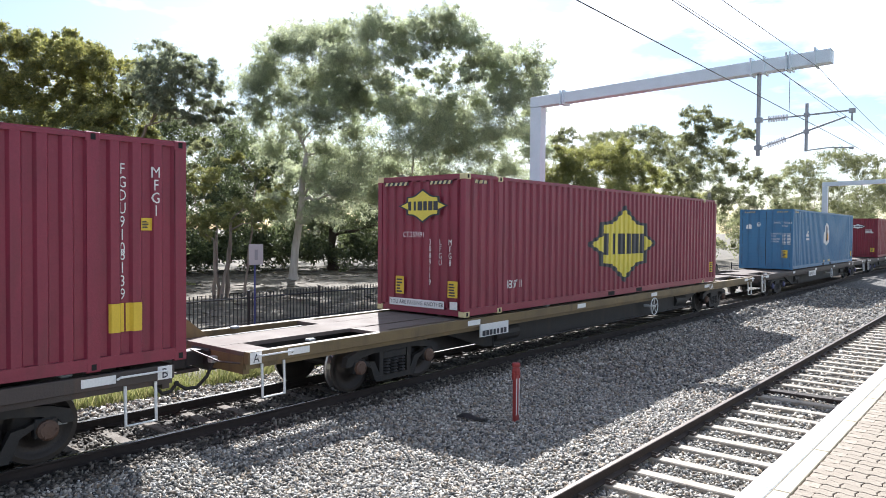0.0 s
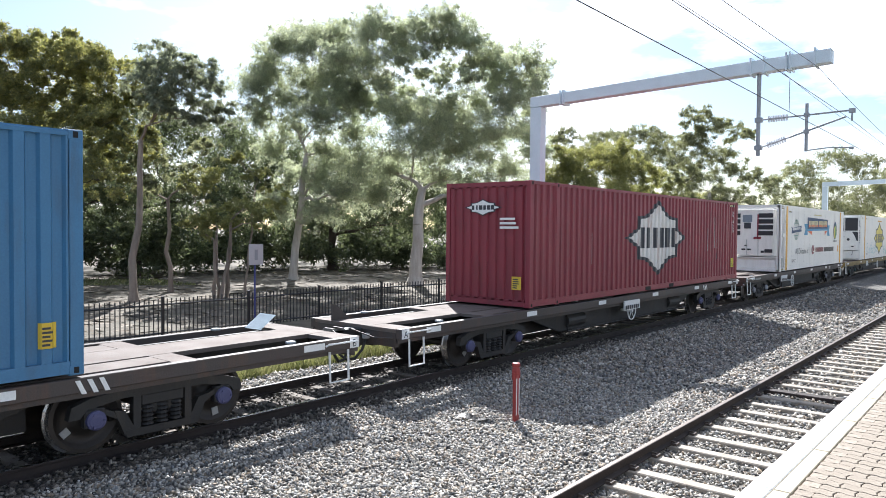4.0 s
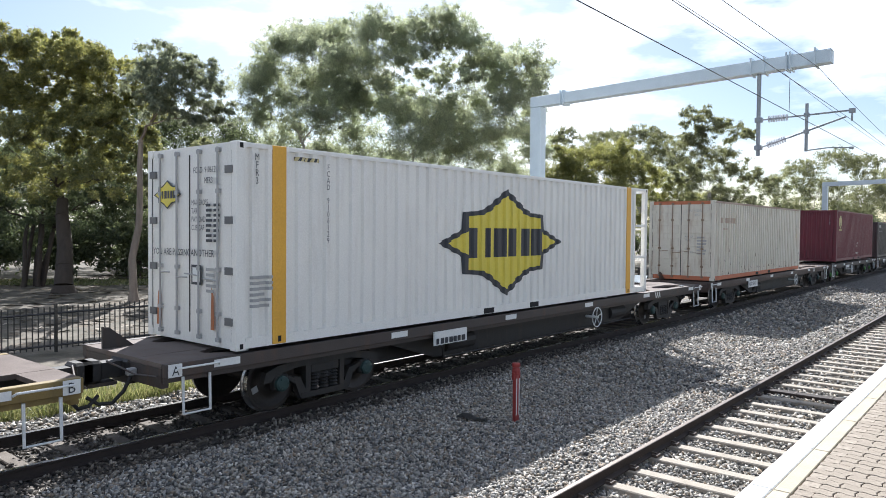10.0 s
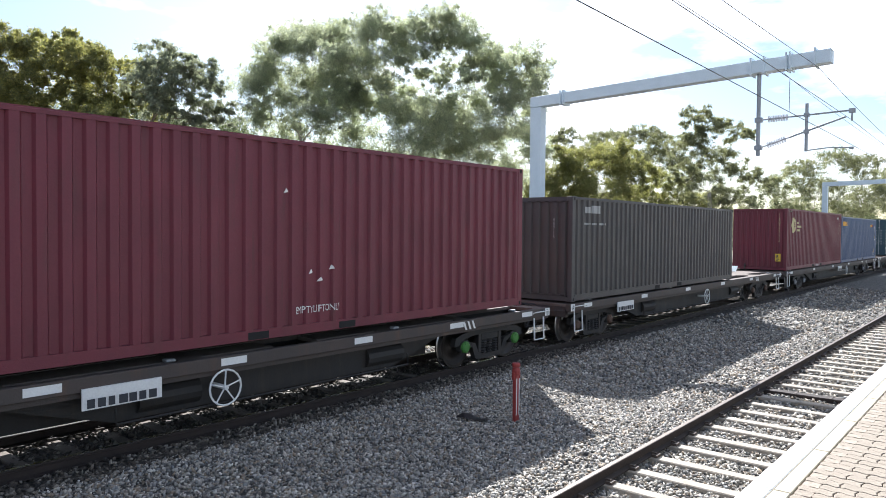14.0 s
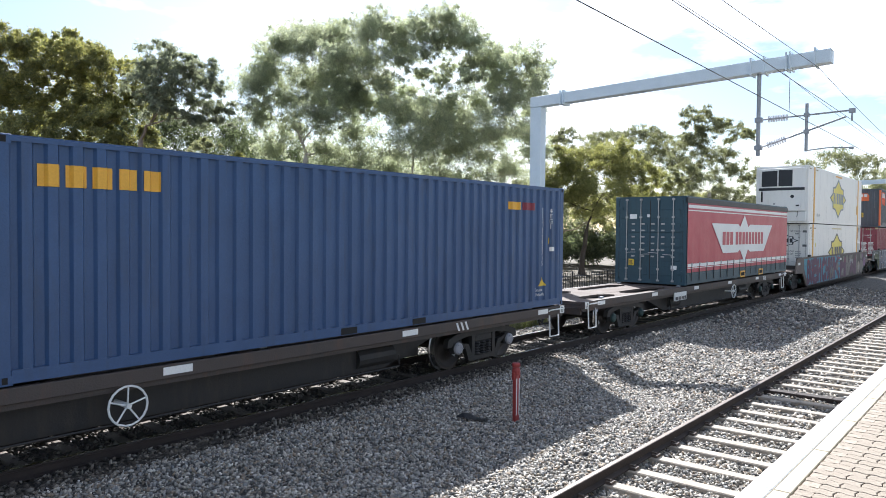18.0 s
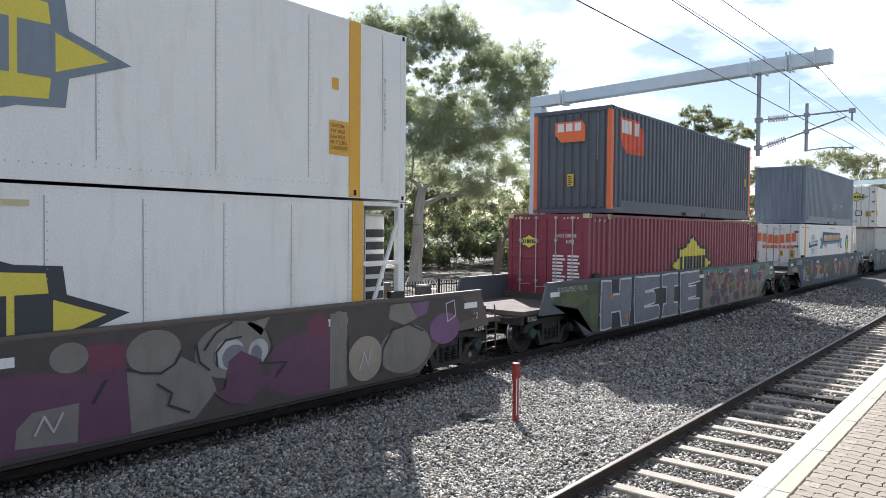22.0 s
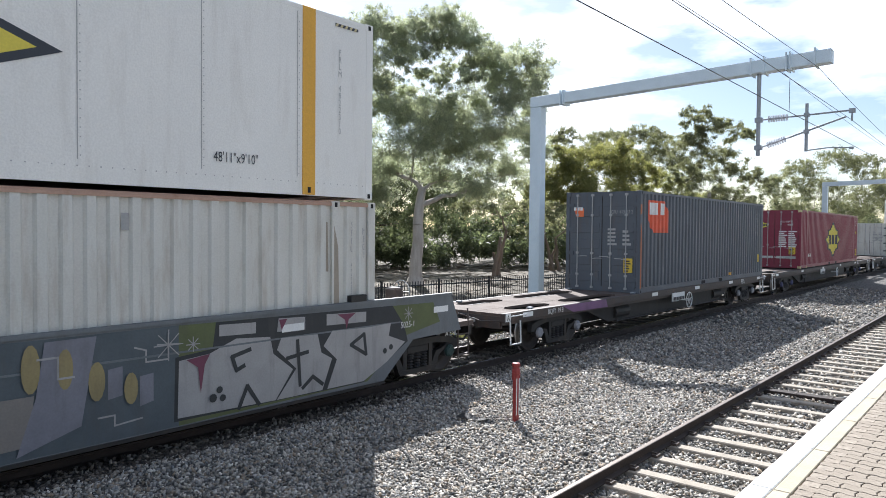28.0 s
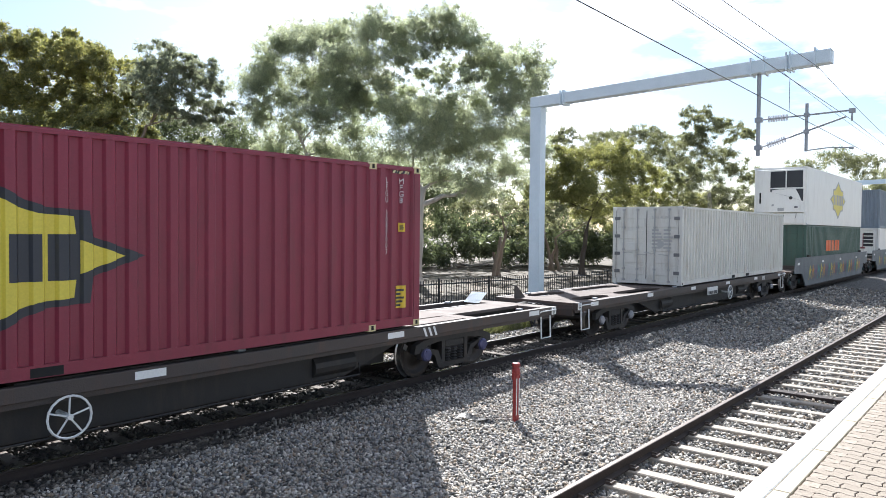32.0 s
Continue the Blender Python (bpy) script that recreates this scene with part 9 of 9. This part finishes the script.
part("pelmet", boxes((0.0, 12.35, -1.29, -1.2, 2.72, 2.9), bevel=0.01), M_GRILL, c, "black top pelmet")
cs = Face(c, "side", 1.25, False, 0.040)
cs.lay("curtain_band", shape(rect(0.06, 2.56, 12.22, 0.10), rect(0.06, 2.46, 12.22, 0.035), rect(0.06, 0.60, 12.22, 0.11), rect(0.06, 0.55, 12.22, 0.025)), M_SIGNW, 0.0, "white curtain band")
cs.lay("wing_band", shape([(2.28, 2.08), (5.2, 2.08), (5.45, 1.98), (5.98, 2.45), (6.45, 1.98), (6.7, 2.08), (9.8, 2.08), (8.6, 1.0), (6.7, 1.0), (6.45, 1.10), (6.02, 0.62), (5.45, 1.10), (5.2, 1.0), (3.5, 1.0)]), M_SIGNW, 0.0, "white winged band")
cs.lay("name_bars", shape(*[rect(3.42 + 0.42 * i, 1.30, 0.34, 0.48) for i in range(3)], *[rect(4.9 + 0.405 * i, 1.30, 0.32, 0.48) for i in range(9)]), M_CURTAIN, 0.004)
for i in range(17):
    u = 0.4 + 0.72 * i
    st = part("strap", boxes((u, u + 0.045, -1.292, -1.285, 0.12, 0.66)), M_RUBBER, c)
    part("buckle", boxes((u - 0.015, u + 0.06, -1.305, -1.292, 0.62, 0.74)), M_GALVD, st)
part("side_rave", boxes((0.05, 12.3, -1.275, -1.251, 0.03, 0.36)), M_TEAL, c)
for u in (5.6, 8.0):
    part("pocket_frame", boxes((u, u + 0.55, -1.29, -1.276, 0.02, 0.27)), M_AMBER, c, "amber pocket frame")
    part("pocket_shade", boxes((u + 0.07, u + 0.48, -1.293, -1.29, 0.08, 0.21)), M_GAP, c)
e.lay("sticker", shape(rect(-0.72, 2.2, 0.26, 0.16), rect(-0.1, 2.25, 0.1, 0.1), rect(0.75, 0.5, 0.2, 0.14)), M_SIGNW, 0.012)
e.lay("small_print", shape(*[rect(-0.65 + 0.35 * i, 2.0 - 0.22 * j, 0.12, 0.05) for i in range(5) for j in range(6)]), M_GREYMARK, 0.012)
warning_plate(e, -0.75, 0.6, 0.2, 0.22, 41)

# stacked refrigerated boxes
c, s, e = container("white refrigerated container low in a well wagon", 246.05, 0.37, 14.2, 2.97, M_WHITE, W=2.46, end="smoothdoor", folded=False, tail=0.85, pocket=False, hinge=M_HINGE, rod_mat=M_GREYMARK, group="refrigerated containers", name="refrigerated_container")
cooler_tail(c, 2.46, 2.97, 14.2)
seams(s, 13.35, 2.97, 1.17, M_GREYMARK, 2.3)
amber_posts(c, s, 14.2, 2.97, 0.95, 13.05)
gem_logo(s, 6.85, 1.42, 4.6, 2.25, M_YELLOW, M_INK)
gem_logo(e, 0.05, 2.1, 1.45, 0.8, M_SIGNW, M_INK)
write(e, "FTLD 9106714", 0.3, 2.55, 0.13, M_INK, 0.75)
write(e, "RFRG", 0.6, 2.42, 0.12, M_INK, 0.75)
write(e, "MAXGROSS\nTARE", -1.0, 1.5, 0.13, M_INK, 0.72)
write(e, "PAYLOAD\nCUB.CAP", 0.15, 1.5, 0.13, M_INK, 0.72)
bars(e, -0.55, 1.6, 0.4, 0.4, 4, M_GREYMARK, 1, 50)
bars(e, 0.62, 1.6, 0.4, 0.4, 4, M_GREYMARK, 1, 51)
e.lay("warning_plate", shape([(-0.95, 1.0), (-0.68, 1.0), (-0.81, 1.28)]), M_HAZARD, 0.006)
column(s, "FTLD 9106714", 0.25, 2.55, 0.17, M_INK)
column(s, "RFRG", 0.58, 2.55, 0.17, M_INK)
chevrons(s, 0.22, 2.72, 0.45, 0.06)
chevrons(s, 1.1, 2.72, 0.5, 0.06)
s.lay("warning_plate", shape(rect(1.45, 1.78, 0.16, 0.2)), M_YELLOW, 0.003)
s.lay("roof_strip", shape(rect(5.4, 2.72, 2.6, 0.07)), M_CASTING, 0.003)

c, s, e = container("white refrigerated container stacked high with yellow badge", 245.7, 3.36, 14.55, 2.94, M_WHITE, W=2.5, end="none", folded=False, pocket=False, group="refrigerated containers", name="refrigerated_container")
cooler_curved(c, 2.5, 2.94, split=False)
seams(s, 14.55, 2.94, 1.62, M_GREYMARK, 2.6)
amber_posts(c, s, 14.55, 2.94, 1.3, 13.3)
gem_logo(s, 7.25, 1.5, 4.55, 2.3, M_YELLOW, M_GREYBLUE)
column(s, "FRLM 9151036", 0.9, 2.4, 0.14, M_GREYMARK)
column(s, "9151036", 14.0, 2.0, 0.16, M_GREYMARK)
write(s, "48'11\"x9'10\"", 1.85, 0.38, 0.22, M_INK, 0.72)
s.lay("warning_plate", shape(rect(12.75, 0.7, 0.45, 0.55), rect(12.8, 1.75, 0.14, 0.18)), M_AMBER, 0.003, "amber warning plate")
write(s, "CAUTION\n9'10\" HIGH\n2.5m WIDE\n48'11\" LONG\nCONTAINER", 12.77, 1.14, 0.085, M_INK, 0.75, line=1.05)
s.lay("roof_strip", shape(rect(6.4, 2.72, 1.75, 0.09)), M_AMBER, 0.003)
chevrons(s, 0.2, 2.76, 0.45, 0.05)
chevrons(s, 1.6, 2.76, 0.45, 0.05)

# maroon box in a well, slate box above
c, s, e = container("maroon container low in a well with a yellow badge", 267.12, 0.37, 14.6, 2.94, M_MAROON, W=2.46, end="door", inset=1.2, cast=M_CASTING, rod_mat=M_CHROME)
gem_logo(s, 7.3, 1.42, 4.0, 2.05, M_YELLOW, M_INK)
gem_logo(e, -0.54, 2.2, 0.72, 0.4, M_YELLOW, M_INK)
write(e, "LFGU 3089208", 0.3, 2.32, 0.13, M_SIGNW, 0.75)
write(e, "MFG8", 0.6, 2.16, 0.13, M_SIGNW, 0.75)
bars(e, 0.2, 1.9, 0.9, 0.9, 10, M_SIGNW, 2, 61)
column(s, "LFGU 3089208", 13.65, 2.5, 0.15, M_SIGNW)
column(s, "MFG8", 14.05, 2.5, 0.15, M_SIGNW)
warning_plate(s, 13.95, 1.55, 0.14, 0.16, 62)
chevrons(s, 0.4, 2.74, 0.7, 0.06)
chevrons(s, 13.6, 2.74, 0.6, 0.06)
chevrons(e, -1.0, 2.8, 0.5, 0.05)
chevrons(e, 0.5, 2.8, 0.5, 0.05)


def slate_box(label, x, z, H, posts, badge):
    c, s, e = container(label, x, z, 12.19, H, M_SLATE, end="blank" if posts else "door", post=M_ORANGE if posts else None, rod_mat=M_GREYMARK)
    s.lay("slab_badge", shape([(0.55, H - 0.25), (1.75, H - 0.25), (2.05, H - 0.55), (2.05, H - 1.22), (0.95, H - 1.22), (0.55, H - 0.85)]), spray("slab_red" + label[:3], (0.78, 0.13, 0.06)), 0.003, "orange-red slab badge")
    s.lay("slab_bars", shape(*[rect(0.62 + 0.4 * i, H - 0.68, 0.3, 0.36) for i in range(3)]), M_SIGNW, 0.006)
    e.lay("slab_badge", shape([(-0.5, H - 0.35), (0.35, H - 0.35), (0.45, H - 0.5), (0.45, H - 0.92), (-0.3, H - 0.92), (-0.5, H - 0.7)] if posts else [(-0.95, H - 0.48), (-0.6, H - 0.5), (-0.6, H - 0.75), (-0.85, H - 0.75)]), M_ORANGE, 0.012)
    e.lay("slab_bars", shape(*[rect((-0.42 if posts else -0.94) + (0.27 if posts else 0.11) * i, H - 0.62 if posts else H - 0.56, 0.2 if posts else 0.085, 0.22 if posts else 0.1) for i in range(3)]), M_SIGNW, 0.016)
    for u in (11.25, 11.42):
        column(s, "SCFU4191205", u, H - 0.4, 0.11, M_GREYMARK)
    warning_plate(s, 11.45, 0.6 if not posts else 1.3, 0.22, 0.3, 63)
    return c, s, e


c, s, e = slate_box("slate-grey container with orange posts stacked high", 268.35, 3.36, 2.9, True, True)
column(e, "SCFU4191205", 0.82, 2.6, 0.14, M_GREYMARK)
warning_plate(e, -0.1, 0.75, 0.2, 0.34, 64)
part("base_slab", boxes((0.6, 11.6, -1.224, -1.2, 0.17, 0.36)), M_SLATE, c)
for u in (4.9, 6.9):
    part("pocket_edge", boxes((u, u + 0.12, -1.229, -1.2, 0.03, 0.14)), M_RED, c)

# ribbon box in a well, grey-blue box above
c, s, e = container("white refrigerated container low in a well with blue ribbon", 288.75, 0.37, 14.3, 2.94, M_WHITE, W=2.46, end="smoothdoor", folded=False, tail=0.85, pocket=False, hinge=M_HINGE, rod_mat=M_GREYMARK, group="refrigerated containers", name="refrigerated_container")
cooler_tail(c, 2.46, 2.94, 14.3)
seams(s, 13.45, 2.94, 1.17, M_GREYMARK, 2.3)
amber_posts(c, s, 14.3, 2.94, 1.0, 13.1)
lindsay_side(s, -0.22)
e.lay("name_bars", shape(*[rect(-0.78 + 0.27 * i, 1.95 + 0.04 * abs(i - 3), 0.2, 0.42) for i in range(7)], *[rect(-0.52 + 0.19 * i, 1.72, 0.14, 0.16) for i in range(8)]), M_ORANGE, 0.010, "orange name bars")
write(e, "RFRG  LTCD", 0.0, 2.62, 0.13, M_GREYMARK, 0.75)
bars(e, -0.9, 1.6, 0.35, 0.4, 5, M_GREYMARK, 1, 66)
column(s, "LTCD 462207", 0.22, 2.55, 0.17, M_GREYMARK)
column(s, "RFRG", 0.58, 2.55, 0.17, M_GREYMARK)
chevrons(s, 0.22, 2.74, 0.5, 0.06)
chevrons(s, 1.2, 2.74, 0.5, 0.06)
s.lay("roof_strip", shape(rect(6.2, 2.72, 1.6, 0.07)), M_AMBER, 0.003)
warning_plate(e, 0.75, 1.25, 0.24, 0.4, 67)
warning_plate(e, 0.30, 1.35, 0.16, 0.26, 68)
c, s, e = container("plain grey-blue corrugated container stacked high", 289.75, 3.36, 12.19, 2.9, M_GREYBLUE, end="blank")
part("base_slab", boxes((0.6, 11.6, -1.224, -1.2, 0.17, 0.36)), M_GREYBLUE, c)
s.lay("scrape", shape(*[rect(u, 0.85 + 0.2 * (i % 2), 0.12, 0.08) for i, u in enumerate((6.2, 7.1, 6.7, 8.6))]), M_SIGNW, 0.003)
s.lay("sticker", shape(rect(4.9, 0.2, 0.7, 0.1), rect(7.4, 0.2, 0.6, 0.1)), M_AMBER, 0.003)

# rusty white box in a well, white refrigerated box above
c, s, e = container("rust-streaked off-white container low in a well", 310.85, 0.37, 14.0, 2.94, M_BEIGE, W=2.46, end="blank", inset=0.9, rail=paint("rusty_rail", (0.46, 0.3, 0.22), (0.38, 0.22, 0.16), 0.65, dirt=(0.3, 0.15, 0.08), dirt_amount=0.6))
column(s, "SPFU 422597 0", 13.45, 2.5, 0.16, M_GREYMARK)
column(s, "MFG1", 13.72, 2.4, 0.16, M_GREYMARK)
s.lay("rust_stain", shape([(13.0, 0.3), (13.2, 0.3), (13.15, 2.2), (13.05, 2.6)], [(12.9, 1.8), (12.98, 1.8), (12.96, 2.6), (12.92, 2.6)]), SP["tan"], 0.002)
s.lay("vent", shape(rect(3.2, 2.45, 0.2, 0.22), rect(9.6, 2.45, 0.1, 0.22)), M_GREYMARK, 0.006)
c, s, e = container("white refrigerated container stacked high with doors forward", 310.4, 3.36, 14.35, 2.94, M_WHITE, W=2.5, end="smoothdoor", folded=False, pocket=False, hinge=M_HINGE, rod_mat=M_GREYMARK, group="refrigerated containers", name="refrigerated_container")
seams(s, 14.35, 2.94, 1.62, M_GREYMARK, 1.4)
amber_posts(c, s, 14.35, 2.94, 0.25, 12.97)
gem_logo(s, 7.1, 1.52, 4.5, 2.3, M_YELLOW, M_INK)
gem_logo(e, 0.0, 2.2, 1.5, 0.7, M_YELLOW, M_INK)
column(s, "FRLM 4822310", 13.6, 2.3, 0.14, M_GREYMARK)
write(s, "48'11\"x9'10\"", 11.3, 0.42, 0.2, M_INK, 0.72)
s.lay("warning_plate", shape(rect(0.45, 0.8, 0.3, 0.4)), M_AMBER, 0.003)
warning_plate(e, -0.95, 0.75, 0.28, 0.36, 71)
warning_plate(e, 0.6, 0.75, 0.36, 0.4, 72)
e.lay("plate_frame", shape(rect(-0.05, 0.8, 0.42, 0.4)), M_INK, 0.008)
e.lay("plate_field", shape(rect(0.01, 0.86, 0.3, 0.28)), M_SIGNW, 0.012)
write(e, "PASSING ANOTHER", -0.9, 0.35, 0.14, M_INK, 0.8)
chevrons(s, 13.5, 2.76, 0.5, 0.05)

# slate box on a flat wagon
c, s, e = slate_box("slate-grey container with rusty edge and orange slab badge", 335.6, 1.05, 3.0, False, True)
write(e, "SCFU  413157 2", 0.25, 2.34, 0.14, M_GREYMARK, 0.8)
bars(e, 0.2, 1.95, 0.35, 0.55, 5, M_GREYMARK, 1, 81)
bars(e, 0.68, 1.9, 0.3, 0.5, 4, M_GREYMARK, 1, 82)
warning_plate(e, 0.72, 0.6, 0.28, 0.42, 83)
s.lay("rust_stain", shape([(0.02, 0.15), (0.12, 0.15), (0.1, 1.9), (0.03, 2.1)], [(0.0, 2.3), (0.25, 2.4), (0.2, 2.6), (0.0, 2.6)]), SP["rust"], 0.003)
s.lay("sticker", shape(rect(7.9, 0.2, 0.4, 0.1)), M_AMBER, 0.003)

# maroon box with badge, doors forward
c, s, e = container("maroon container with doors forward and yellow badge", 354.25, Z, 14.65, 2.9, M_MAROON, W=2.46, end="door", inset=1.22, cast=M_CASTING, rod_mat=M_CHROME)
gem_logo(s, 7.35, 1.40, 4.1, 2.05, M_YELLOW, M_INK)
gem_logo(e, -0.58, 2.15, 0.72, 0.36, M_YELLOW, M_INK)
write(e, "LFGU 3089007", 0.25, 2.28, 0.13, M_SIGNW, 0.75)
write(e, "MFG8", 0.6, 2.12, 0.13, M_SIGNW, 0.75)
bars(e, 0.2, 1.9, 0.9, 0.85, 9, M_SIGNW, 2, 84)
warning_plate(e, 0.68, 0.7, 0.3, 0.38, 85)
e.lay("sticker", shape(rect(-1.0, 0.48, 0.95, 0.12), rect(0.1, 0.48, 0.9, 0.12)), M_GREYMARK, 0.006)
write(e, "YOU ARE PASSING ANOTHER", -0.95, 0.5, 0.1, M_SIGNW, 1.1)
write(s, "48'x9'10", 1.5, 0.55, 0.24, M_SIGNW, 0.7)
column(s, "LFGU 3089007", 13.80, 2.58, 0.14, M_SIGNW)
column(s, "MFG8", 14.15, 2.58, 0.14, M_SIGNW)
warning_plate(s, 14.02, 0.35, 0.24, 0.4, 86)
warning_plate(s, 14.1, 1.72, 0.13, 0.16, 87)
chevrons(s, 13.9, 2.76, 0.5, 0.05)

# beige box
c, s, e = container("dirty beige container with long white lock rods", 381.7, Z, 12.19, 2.6, M_BEIGE, end="door", rod_mat=M_GREYMARK, hinge=M_HINGE)
write(e, "SCFU  412286 2", 0.2, 2.2, 0.13, M_GREYMARK, 0.75)
bars(e, 0.2, 1.9, 0.8, 0.7, 6, M_GREYMARK, 2, 91)
e.lay("round_badge", shape(disc(0.5, 1.35, 0.12, 0.12)), M_GREYMARK, 0.006)

# last stacks in sight
c, s, e = container("dull green container low in a well with orange name", 398.2, 0.37, 14.6, 2.9, M_GREEN, W=2.46, end="door", inset=1.2)
s.lay("name_bars", shape(*[rect(4.5 + 0.75 * i, 1.5, 0.55, 0.6) for i in range(5)]), M_ORANGE, 0.003)
c, s, e = container("white refrigerated container stacked high over a green box", 398.0, 3.275, 14.9, 2.94, M_WHITE, W=2.5, end="none", folded=False, pocket=False, group="refrigerated containers", name="refrigerated_container")
cooler_curved(c, 2.5, 2.94)
gem_logo(s, 7.5, 1.5, 4.3, 2.2, M_YELLOW, M_GREYMARK)
c, s, e = container("white refrigerated container low in the last well", 419.8, 0.37, 14.3, 2.9, M_WHITE, W=2.46, end="none", folded=False, pocket=False, group="refrigerated containers", name="refrigerated_container", nose=0.85)
cooler_framed(c, 2.46, 2.9)
c, s, e = container("grey-blue container stacked high on the last wagon", 420.6, 3.275, 12.19, 2.9, M_GREYBLUE, end="blank")


# ---- what moves ----
def motions():
    times = [2 * i for i in range(17)]
    for ob, x, z in MOVING:
        walk(ob, [(t, pose(x - gone(t), YC, z)) for t in times])
    # wheels roll while they pass within sight
    for ob, along, at in ROLLING:
        rows, turn = [], 0.0
        steps = [k / 15 for k in range(481) if -3.5 < along - gone(k / 15) < 26.0]
        if not steps:
            continue
        if steps[0] > 0:
            rows.append((0.0, pose(at, 0, 0.46)))
        for t in steps:
            angle = -math.degrees((gone(t) - gone(steps[0])) / 0.46)
            rows.append((t, pose(at, 0, 0.46, 0, angle, 0)))
        if steps[-1] < 32:
            rows.append((32.0, rows[-1][1]))
        walk(ob, rows)


motions()
